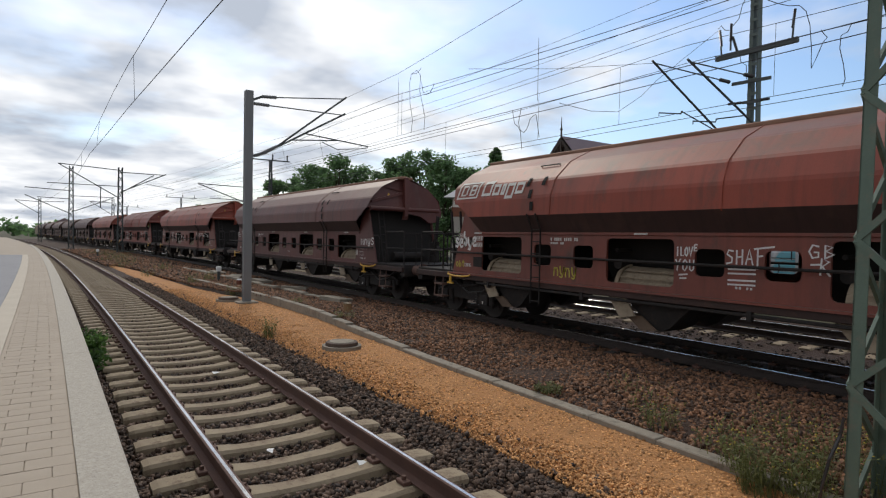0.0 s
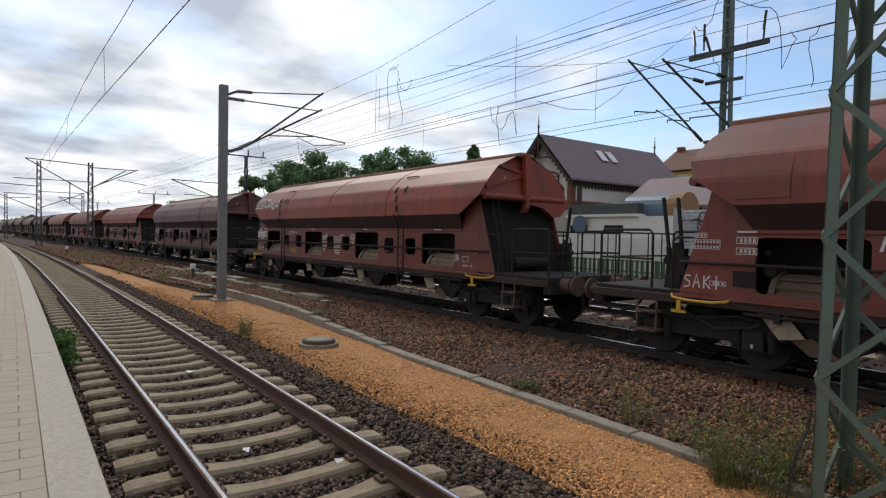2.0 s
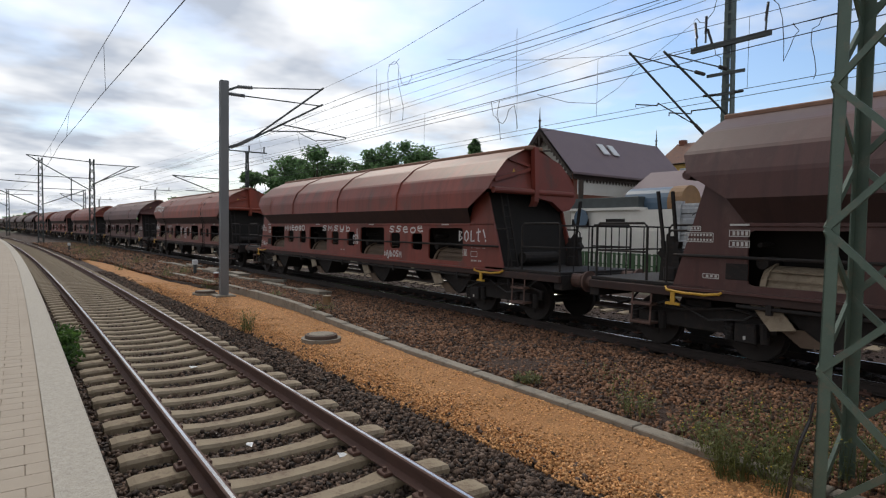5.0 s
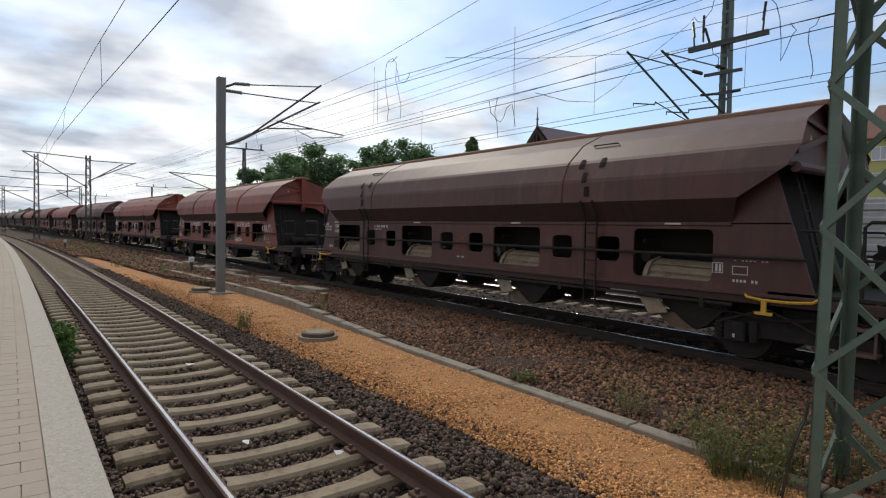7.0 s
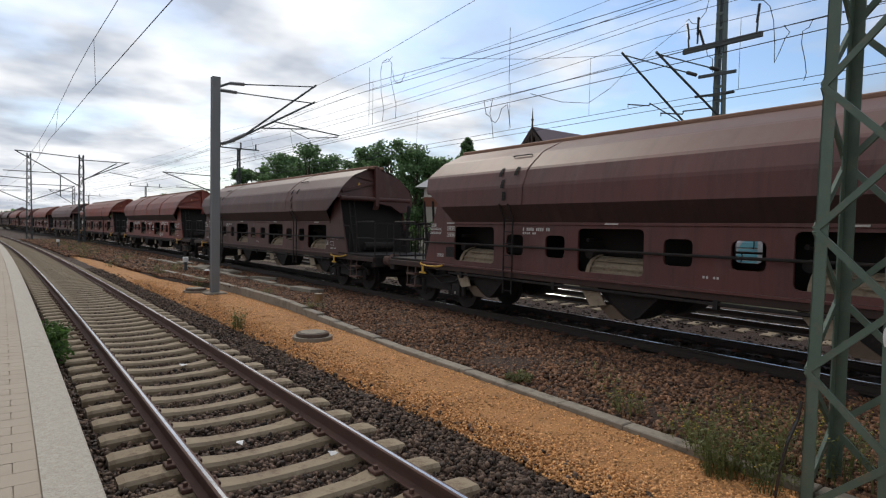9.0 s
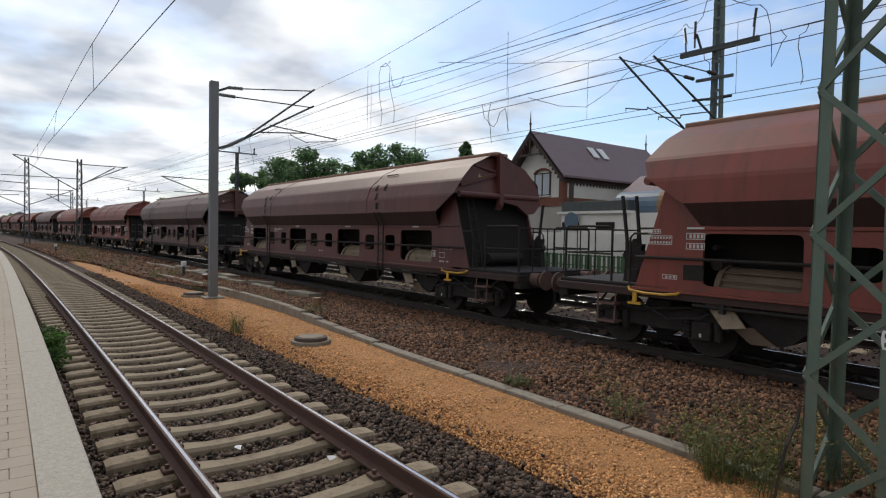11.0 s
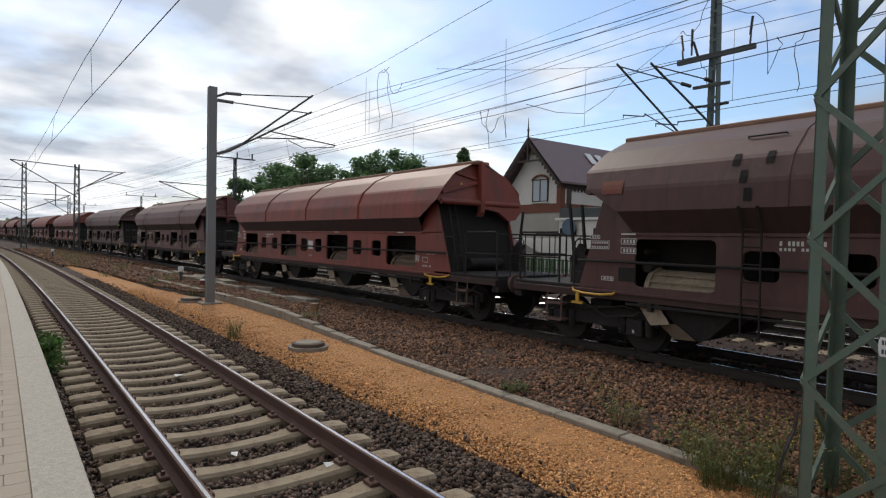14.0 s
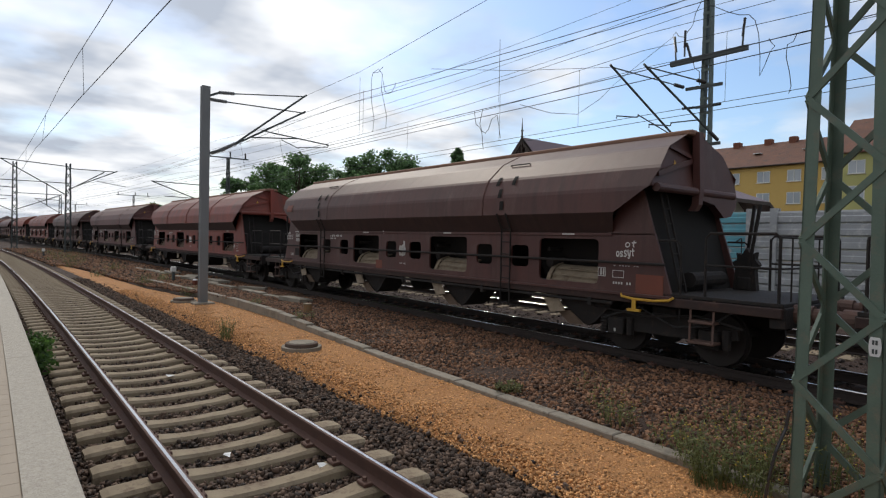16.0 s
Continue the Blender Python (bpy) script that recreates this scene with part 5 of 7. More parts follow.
def build_wires():
    r = 0.0085
    # train's track: two running wires, two carrying wires
    for off, z, sag in ((-0.35, 5.36, 0.04), (-0.55, 5.5, 0.05)):
        wire(along(train_line, off, z, -22, 178, sag, zig=0.15), r)
    for off, z, sag in ((-0.5, 7.12, 0.7), (-0.7, 6.75, 0.5)):
        wire(along(train_line, off, z, -22, 178, sag), r * 0.95)
    # track behind
    for off, z, sag in ((0.1, 5.83, 0.04), (-0.1, 5.6, 0.04)):
        wire(along(second_line, off, z, -22, 178, sag, anchor=10), r)
    for off, z, sag in ((0.12, 7.75, 0.5), (0.2, 8.25, 0.4), (0.3, 7.3, 0.3)):
        wire(along(second_line, off, z, -22, 178, sag, anchor=10), r * 0.95)
    # feeders on the mast tops
    for off, z in ((3.7, 9.95), (3.9, 10.55), (4.1, 11.4)):
        wire(along(second_line, off, z, -22, 178, 0.5, anchor=10), r, "dark overhead feeder cable")
    # near track
    pts = along(near_line, 0.0, 5.5, -2, 178)
    for p in pts:
        p.x += float(np.interp(p.y, [-2, 9.7, 17.5, 30, 50, 80], [0.37, 0.0, -0.2, -0.35, 0.0, -0.2]))
    wire(pts, r)
    wire(along(near_line, -0.22, 6.75, -2, 178, 0.5, anchor=70), r * 0.9)
    # anchor wire to the green mast
    wire([(6.9, 19.68, 7.13), (5.9, 14, 6.6), (4.9, 8.6, 6.3), (3.75, 2.0, 5.95)], r * 0.65, "anchor wire running to the green mast")
    # cross wires from the mast behind
    wire([(8.0, 13.6, 7.0), (10.5, 12.6, 7.22), (13.4, 11.25, 7.6)], r * 0.8, "cross wire between the lines")
    wire([(8.0, 9.95, 5.35), (9.0, 9.85, 5.28), (10.2, 10.0, 5.45), (11.8, 10.5, 6.2), (13.2, 11.0, 7.0), (16.65, 11.11, 9.28)], r * 0.85, "slack jumper cable rising to the mast")
    # droppers from carrying wire to running wire
    def hang(line, off, z0, y, sag, anchor, zig=0.0):
        k = ((y - anchor) / 50.0) % 1.0
        return Vector((line(y)[0] + off + zig * math.cos(math.pi * (y - anchor) / 50.0), y, z0 - sag * 4 * k * (1 - k)))
    for y in (24.5, 29.0):
        wire([hang(train_line, -0.35, 5.36, y, 0.04, 19.68, 0.15), hang(train_line, -0.5, 7.12, y, 0.7, 19.68)], 0.006, "thin vertical dropper wire")
    for y in (7.5, 12.3, 16.0, 22.0):
        wire([hang(second_line, 0.1, 5.83, y, 0.04, 10), hang(second_line, 0.12, 7.75, y, 0.5, 10)], 0.006, "thin vertical dropper wire")
    for y in (17.0, 27.0, 37.0):
        x = near_line(y)[0]
        wire([(x + float(np.interp(y, [9.7, 17.5, 30, 50], [0.0, -0.2, -0.35, 0.0])), y, 5.5), hang(near_line, -0.22, 6.75, y, 0.5, 70)], 0.006, "thin vertical dropper wire")
    # hanging jumper loops
    loops = [[(16.22, 7.63), (16.5, 7.52), (16.85, 7.57), (16.95, 7.3), (16.9, 6.6), (16.72, 6.0), (16.8, 5.6)],
             [(16.85, 7.57), (16.5, 7.62), (16.25, 7.4), (16.3, 6.9), (16.1, 6.4), (15.95, 6.0), (15.99, 5.58)],
             [(16.2, 7.18), (16.1, 6.85), (15.9, 6.7), (15.7, 6.7), (15.5, 6.85), (15.44, 6.98)],
             [(11.64, 5.47), (11.55, 5.1), (11.4, 5.0), (11.31, 4.85), (11.25, 4.41)],
             [(11.30, 5.47), (11.40, 5.1), (11.31, 4.89), (11.18, 4.82), (11.05, 4.92), (10.95, 5.15), (10.75, 5.22), (10.68, 4.95), (10.62, 4.63)]]
    for pts in loops:
        wire([(8.0, y, z) for y, z in pts], 0.008, "hanging jumper loop between the wires")
    for y, za, zb in ((17.7, 7.6, 5.6), (17.45, 7.1, 5.6), (10.7, 7.11, 5.55)):
        wire([(8.0, y, za), (8.0, y, zb)], 0.006, "thin vertical dropper wire")


M["mast_tower"] = material("mast_tower_paint", (0.11, 0.145, 0.13), 0.6, second=(0.085, 0.11, 0.10), scale=2, fine=50, bump=0.1)
M["sign_white"] = material("sign_enamel", (0.75, 0.75, 0.74), 0.4, second=(0.68, 0.68, 0.67), scale=9, fine=60, bump=0)
mast_near()
mast_green()
tower()
A = [((0, 8.6), (-5.5, 8.9), 0.045), ((0, 5.6), (-5.5, 8.9), 0.05), ((0, 6.9), (-6.4, 6.9), 0.04), ((-1.8, 6.8), (-1.8, 4.6), 0.05), ((0, 8.4), (4.3, 8.4), 0.045), ((0, 6.3), (4.4, 8.5), 0.05), ((0, 6.2), (3.2, 8.3), 0.05), ((2.5, 7.3), (5.2, 6.9), 0.03)]
far_mast(4.2, 70.0, 8.9, 0.3, A, "lattice catenary mast with arms over both tracks")
far_mast(0.2, 84.0, 10.0, 0.3, [((0, 7.0), (-4.6, 7.2), 0.05), ((0, 4.2), (-4.6, 6.3), 0.05), ((0, 6.0), (-3.4, 6.1), 0.04), ((0, 4.4), (4.6, 6.4), 0.05), ((0, 6.4), (4.6, 6.4), 0.04)], "lattice catenary mast further down the line")
far_mast(-3.5, 140.0, 8.6, 0.3, [((0, 7.8), (-4.0, 8.0), 0.06), ((0, 5.4), (-4.0, 8.0), 0.06), ((0, 7.8), (4.0, 8.0), 0.06)], "distant lattice catenary mast")
far_mast(8.5, 132.0, 8.6, 0.3, [((0, 7.8), (-4.0, 8.0), 0.06), ((0, 5.4), (-4.0, 8.0), 0.06)], "distant lattice catenary mast")
far_mast(15.5, 62.0, 7.6, 0.25, [((0, 7.0), (-5.2, 7.1), 0.045), ((0, 5.2), (-5.2, 7.1), 0.05), ((0, 5.6), (-4.0, 5.7), 0.035)], "lattice catenary mast behind the train")
cross_mast(14.6, 52.5, 8.85, 1.8)
cross_mast(17.5, 112.0, 8.4, 2.6)
cross_mast(14.5, 168.0, 8.6, 2.8)
build_wires()


# ---- buildings behind the line ----
M["barrier"] = material("barrier_panel", (0.40, 0.415, 0.435), 0.6, 0.0, second=(0.33, 0.345, 0.365), scale=1.2, fine=40, bump=0.1, third=(0.55, 0.55, 0.55))
M["cyan_spray"] = material("cyan_spray", (0.10, 0.34, 0.43), 0.6, second=(0.15, 0.38, 0.45), scale=1.5, fine=30, bump=0.05, third=(0.17, 0.28, 0.31))
M["black_spray"] = material("black_spray", (0.02, 0.02, 0.022), 0.6, scale=3, fine=40, bump=0)
M["plaster_yellow"] = material("yellow_plaster", (0.66, 0.45, 0.15), 0.9, second=(0.60, 0.40, 0.13), scale=0.4, fine=12, bump=0.1)
M["plaster_lime"] = material("lime_plaster", (0.50, 0.49, 0.20), 0.9, second=(0.45, 0.43, 0.17), scale=0.4, fine=12, bump=0.1)
M["plaster_white"] = material("white_plaster", (0.74, 0.72, 0.67), 0.9, second=(0.65, 0.62, 0.57), scale=0.7, fine=14, bump=0.1)
M["plaster_grey"] = material("grey_plaster", (0.33, 0.31, 0.275), 0.9, second=(0.42, 0.39, 0.35), scale=0.8, fine=14, bump=0.2)
M["brick"] = material("red_brick", (0.21, 0.083, 0.05), 0.9, second=(0.16, 0.06, 0.04), scale=2.5, fine=20, bump=0.3)
M["tile_red"] = material("roof_tile_red", (0.20, 0.088, 0.055), 0.85, second=(0.12, 0.065, 0.05), scale=0.9, fine=5, bump=0.6, third=(0.085, 0.062, 0.05), dist=0.1)
M["slate"] = material("roof_slate_mauve", (0.19, 0.135, 0.14), 0.6, second=(0.16, 0.11, 0.12), scale=0.8, fine=9, bump=0.35)
M["slate_grey"] = material("roof_sheet_grey", (0.115, 0.095, 0.095), 0.85, second=(0.09, 0.075, 0.075), scale=0.8, fine=9, bump=0.3)
M["timber"] = material("dark_timber", (0.055, 0.035, 0.026), 0.7, second=(0.04, 0.027, 0.02), scale=3, fine=30, bump=0.2)
M["wood"] = material("wood_boards", (0.27, 0.15, 0.065), 0.7, second=(0.20, 0.11, 0.05), scale=3, fine=30, bump=0.2, stretch=(1, 6, 1))
M["blue_sheet"] = material("blue_sheet", (0.085, 0.14, 0.20), 0.45, second=(0.07, 0.11, 0.16), scale=2, fine=20, bump=0.05)
M["green_fence"] = material("green_fence_paint", (0.055, 0.115, 0.05), 0.5, second=(0.045, 0.095, 0.04), scale=3, fine=40, bump=0.05)


def glass():
    m = bpy.data.materials.new("window_glass")
    m.use_nodes = True
    b = m.node_tree.nodes["Principled BSDF"]
    b.inputs["Base Color"].default_value, b.inputs["Roughness"].default_value, b.inputs["Metallic"].default_value = (0.30, 0.34, 0.38, 1), 0.08, 0.0
    b.inputs["Specular IOR Level"].default_value = 1.0
    return m


M["glass"] = glass()


def window(parent, x, y0, y1, z0, z1, frame_mat="sign_white", arch=False):
    """A two-light casement in a wall that faces -x: reveal, frame, panes, sill."""
    bm = bmesh.new()
    t = 0.075
    for a, b in ((y0, y0 + t), (y1 - t, y1), ((y0 + y1) / 2 - t / 2, (y0 + y1) / 2 + t / 2)):
        box(bm, x - 0.05, x + 0.03, a, b, z0, z1)
    for a, b in ((z0, z0 + t), (z1 - t, z1)):
        box(bm, x - 0.046, x + 0.03, y0, y1, a, b)
    w = part("window", bm, frame_mat, parent)
    ym = (y0 + y1) / 2
    for a, b in ((y0 + t, ym - t / 2), (ym + t / 2, y1 - t)):
        bm = bmesh.new()
        box(bm, x - 0.02, x + 0.01, a, b, z0 + t, z1 - t)
        part("pane", bm, "glass", w)
    bm = bmesh.new()
    box(bm, x - 0.14, x, y0 - 0.08, y1 + 0.08, z0 - 0.08, z0, 0.01)
    part("sill", bm, "plaster_white", w)
    return w


def noise_barrier():
    w = thing("noise_barrier", "grey ribbed metal noise barrier with blue and black graffiti", "wall", kind="structure")
    posts = [14.75, 10.7, 9.8, 5.5, 1.2, -3.1, -7.4, -11.7]
    for y in posts:
        bm = bmesh.new()
        for a, b, c, d in ((21.875, 22.175, -0.07, 0.07), (21.85, 21.89, -0.13, 0.13), (22.16, 22.2, -0.13, 0.13)):
            box(bm, a, b, y + c, y + d, -0.2, 3.52)
        part("post", bm, "barrier", w)
    for ya, yb in zip(posts, posts[1:]):
        for i in range(7):
            z = 0.05 + i * 0.48
            bm = bmesh.new()
            sec = [(22.0, z), (21.93, z + 0.05), (21.93, z + 0.24), (21.97, z + 0.28), (21.97, z + 0.40), (22.0, z + 0.472), (22.1, z + 0.472), (22.1, z)]
            sweep(bm, [[(a, yb + 0.072, b) for a, b in sec], [(a, ya - 0.072, b) for a, b in sec]])
            part("barrier_panel", bm, "barrier", w)
    # sprayed field in ragged patches, following the ribs
    rnd = random.Random(8)
    for i in range(7):
        z = 0.05 + i * 0.48
        bm = bmesh.new()
        sec = [(21.992, z + 0.008), (21.922, z + 0.052), (21.922, z + 0.238), (21.962, z + 0.282), (21.962, z + 0.398), (21.992, z + 0.465)]
        lo, hi = 10.86, (11.35, 11.7, 11.75, 11.5, 11.75, 12.15, 12.3)[i]
        ends = [(hi + rnd.uniform(-0.12, 0.12)) for _ in sec]
        sweep(bm, [[(a, lo, b) for a, b in sec], [(a, e, b) for (a, b), e in zip(sec, ends)]], close=False, caps=False)
        part("spray_field", bm, "cyan_spray", w, "blue sprayed field")
    rnd = random.Random(5)
    for c in range(9):
        bm = bmesh.new()
        y, z, a = rnd.uniform(11.2, 14.3), rnd.uniform(0.5, 3.0), rnd.uniform(0, 6)
        pts = []
        for k in range(9):
            pts.append((21.905, min(14.5, max(11.0, y)), min(3.3, max(0.2, z))))
            a += rnd.uniform(0.2, 0.9)
            y, z = y + 0.22 * math.cos(a), z + 0.22 * math.sin(a)
        pipe(bm, pts, 0.022, seg=5)
        part("spray_line", bm, "black_spray", w, "black sprayed outline")


def house():
    h = thing("house", "white and brick house with a steep mauve roof and finials", "house")
    x0, x1, ya, yb, yr = 27.0, 39.1, 25.4, 30.1, 27.75
    bm = bmesh.new()
    pts = [(ya, 4.5), (yb, 4.5), (yb, 5.9), (yr, 8.75), (ya, 5.9)]
    sweep(bm, [[(x0 + 0.05, y, z) for y, z in pts], [(x1, y, z) for y, z in pts]])
    part("upper_wall", bm, "plaster_white", h)
    bm = bmesh.new()
    box(bm, x0 - 0.02, x1 + 0.02, ya - 0.05, yb + 0.05, 3.93, 4.52)
    part("brick_band", bm, "brick", h)
    bm = bmesh.new()
    box(bm, x0 + 0.03, x1, ya, yb, -0.2, 3.94)
    part("lower_wall", bm, "plaster_grey", h)
    for y in (ya - 0.03, yb - 0.32):
        bm = bmesh.new()
        box(bm, x0 - 0.03, x0 + 0.4, y, y + 0.36, 4.5, 5.85)
        part("corner_quoin", bm, "brick", h)
    # roof planes with thickness
    for s, ye in ((-1, ya - 0.55), (1, yb + 0.55)):
        bm = bmesh.new()
        pts = [(x0 - 0.75, yr, 9.05), (x1 + 0.6, yr, 9.05), (x1 + 0.6, ye, 5.9), (x0 - 0.75, ye, 5.9)]
        plate(bm, pts, 0.14, (0, 0, -1))
        part("roof", bm, "slate", h)
        bm = bmesh.new()  # fretted bargeboard
        beam(bm, (x0 - 0.72, yr, 8.86), (x0 - 0.72, ye, 5.72), 0.06, 0.28)
        part("bargeboard", bm, "timber", h)
        for i in range(12):
            f = (i + 0.5) / 12
            bm = bmesh.new()
            box(bm, x0 - 0.7, x0 - 0.66, yr + (ye - yr) * f - 0.09, yr + (ye - yr) * f + 0.09, 8.86 - 3.14 * f - 0.42, 8.86 - 3.14 * f - 0.1)
            part("fret", bm, "timber", h)
    bm = bmesh.new()
    beam(bm, (x0 - 0.72, yr - 0.95, 7.4), (x0 - 0.72, yr + 0.95, 7.4), 0.08, 0.12)
    part("gable_tie", bm, "timber", h)
    bm = bmesh.new()
    beam(bm, (x0 - 0.72, yr, 7.4), (x0 - 0.72, yr, 9.0), 0.1)
    part("king_post", bm, "timber", h)
    for x in (x0 - 0.72, x1 + 0.5):
        bm = bmesh.new()
        rod(bm, (x, yr, 8.9), (x, yr, 9.5), 0.07, 0.05, seg=8)
        rod(bm, (x, yr, 9.5), (x, yr, 10.35), 0.05, 0.012, seg=8)
        rod(bm, (x, yr, 9.45), (x, yr, 9.53), 0.1, seg=8)
        part("finial", bm, "timber", h)
    window(h, x0, 26.5, 27.93, 4.66, 6.2, "timber")
    bm = bmesh.new()
    pts = []
    for i in range(9):
        a = math.pi * (0.2 + 0.6 * i / 8)
        pts.append((x0 - 0.05, 27.2 + 0.95 * math.cos(a), 5.75 + 0.72 * math.sin(a)))
    pipe(bm, pts, 0.07)
    part("window_arch", bm, "brick", h)
    # fretted eaves board along the side
    bm = bmesh.new()
    box(bm, x0, x1, ya - 0.12, ya - 0.02, 5.5, 5.95)
    part("eaves_board", bm, "timber", h)
    for i in range(33):
        bm = bmesh.new()
        x = x0 + 0.5 + i * 0.34
        plate(bm, [(x, ya - 0.1, 5.51), (x + 0.26, ya - 0.1, 5.51), (x + 0.13, ya - 0.1, 5.30)], 0.04, (0, 1, 0))
        part("eaves_fret", bm, "timber", h)
    for x in (31.2, 32.3):  # roof lights on the slope
        bm = bmesh.new()
        f0, f1 = 0.25, 0.5
        def on(xx, f):
            return Vector((xx, yr + (ya - 0.55 - yr) * f, 9.05 - 3.15 * f)) + Vector((0, -0.05, 0.05))
        plate(bm, [on(x, f0), on(x + 0.62, f0), on(x + 0.62, f1), on(x, f1)], 0.06, (0, -0.7, 0.7))
        part("roof_light", bm, "sign_white", h, "pale roof light")


def low_buildings():
    s = thing("flat_roofed_annex", "low white annex with a dark flat roof edge", "building")
    bm = bmesh.new()
    box(bm, 26.0, 33.0, 15.6, 24.6, -0.2, 3.35)
    part("wall", bm, "plaster_white", s)
    bm = bmesh.new()
    box(bm, 25.8, 33.2, 19.6, 24.8, 3.35, 3.5)
    part("cornice", bm, "plaster_white", s)
    bm = bmesh.new()
    box(bm, 26.1, 33.0, 19.8, 24.7, 3.5, 4.12, 0.02)
    part("roof_edge", bm, "mast_dark", s)
    for y in (20.6, 23.2):
        bm = bmesh.new()
        box(bm, 25.95, 26.05, y, y + 1.3, 2.45, 2.85)
        part("window", bm, "hole", s)
    bm = bmesh.new()
    rod(bm, (26.4, 24.2, 3.4), (26.4, 24.2, 5.3), 0.16, seg=8)
    part("chimney_pipe", bm, "timber", s)
    d = thing("satellite_dish", "round blue-grey dish on a short arm at the annex", "dish")
    bm = bmesh.new()
    secs = []
    for r, dx in ((0.55, 0.0), (0.42, 0.09), (0.25, 0.15), (0.03, 0.18)):
        secs.append([(25.75 + dx, 23.6 + r * math.cos(i * math.tau / 20), 2.9 + r * math.sin(i * math.tau / 20)) for i in range(20)])
    sweep(bm, secs)
    part("reflector", bm, "blue_sheet", d)
    bm = bmesh.new()
    pipe(bm, [(25.9, 23.6, 2.9), (26.02, 23.6, 2.55)], 0.03)
    part("arm", bm, "mast_dark", d)
    b = thing("barrel_cover", "round-topped blue cover with wooden boarded ends on the annex", "shed")
    bm = bmesh.new()
    prof = [(27.6 + 0.95 * math.cos(a), 3.75 + 0.92 * math.sin(a)) for a in [math.tau * i / 20 for i in range(20)]]
    sweep(bm, [[(x, 18.3, z) for x, z in prof], [(x, 21.2, z) for x, z in prof]])
    part("cover", bm, "blue_sheet", b)
    bm = bmesh.new()
    sweep(bm, [[(27.6 + (x - 27.6) * 1.04, y, 3.75 + (z - 3.75) * 1.04) for x, z in prof] for y in (17.5, 18.35)])
    part("boarded_end", bm, "wood", b)
    bm = bmesh.new()
    box(bm, 26.8, 28.4, 17.6, 21.0, 2.7, 3.0)
    part("cradle", bm, "timber", b)
    lw = thing("garden_wall", "low white rendered wall in front of the annex", "wall", kind="structure")
    bm = bmesh.new()
    box(bm, 24.6, 24.8, 14.9, 28.5, -0.2, 2.2, 0.02)
    part("wall_panel", bm, "plaster_white", lw)
    f = thing("green_fence", "green metal bar fence below the white wall", "fence", kind="structure")
    for z in (0.35, 0.9):
        bm = bmesh.new()
        box(bm, 23.4, 23.45, 14.9, 30.0, z, z + 0.06)
        part("rail", bm, "green_fence", f)
    for i in range(50):
        bm = bmesh.new()
        y = 15.0 + i * 0.3
        box(bm, 23.36, 23.4, y, y + (0.16 if i % 5 else 0.24), 0.05, 1.0)
        part("slat", bm, "green_fence", f)
    k = thing("kiosk_roof", "small dark hipped roof on posts before the wall", "shelter")
    bm = bmesh.new()
    base = [(22.6, 24.6, 1.3), (24.3, 24.6, 1.3), (24.3, 28.0, 1.3), (22.6, 28.0, 1.3)]
    sweep(bm, [[Vector(p) for p in base], [Vector((23.4 + 0.02 * dx, 26.2 + 0.02 * dy, 2.25)) for dx, dy in ((-1, -1), (1, -1), (1, 1), (-1, 1))]])
    part("roof", bm, "slate_grey", k)
    for x, y in ((22.8, 24.8), (22.8, 27.8), (24.1, 24.8), (24.1, 27.8)):
        bm = bmesh.new()
        box(bm, x - 0.06, x + 0.06, y - 0.06, y + 0.06, -0.1, 1.32)
        part("post", bm, "timber", k)
    # pavilion behind the barrier
    p = thing("pavilion", "white pavilion with a mauve half-hipped roof and dark eaves", "house")
    bm = bmesh.new()
    sweep(bm, [[(30.4, y, -0.2), (30.4, y, 4.25), (33.0, y, 5.75), (35.6, y, 4.25), (35.6, y, -0.2)] for y in (17.2, 23.4)])
    part("wall", bm, "plaster_white", p)
    for s, x in ((-1, 29.4), (1, 36.6)):
        bm = bmesh.new()  # slope with its clipped gable corner
        plate(bm, [(33.0, 23.7, 6.18), (33.0, 18.7, 6.18), (33.0 + s * 2.5, 15.6, 4.72), (x, 15.6, 4.10), (x, 23.7, 4.10)], 0.14, (0, 0, -1))
        part("roof", bm, "slate", p)
    bm = bmesh.new()
    plate(bm, [(33.0, 18.7, 6.18), (30.5, 15.6, 4.72), (35.5, 15.6, 4.72)], 0.12, (0, 0, -1))
    part("half_hip", bm, "slate", p)
    for s in (-1, 1):
        bm = bmesh.new()
        beam(bm, (33.0 + s * 2.5, 15.62, 4.58), (33.0 + s * 3.6, 15.62, 3.95), 0.07, 0.22)
        part("bargeboard", bm, "timber", p)
    bm = bmesh.new()
    beam(bm, (30.5, 15.62, 4.6), (35.5, 15.62, 4.6), 0.07, 0.2)
    part("bargeboard", bm, "timber", p)
    for y in (17.3, 18.1, 18.9, 19.7, 20.5, 21.3):
        bm = bmesh.new()
        beam(bm, (29.55, y, 4.05), (30.4, y, 3.5), 0.1, 0.12)
        part("eaves_bracket", bm, "timber", p)


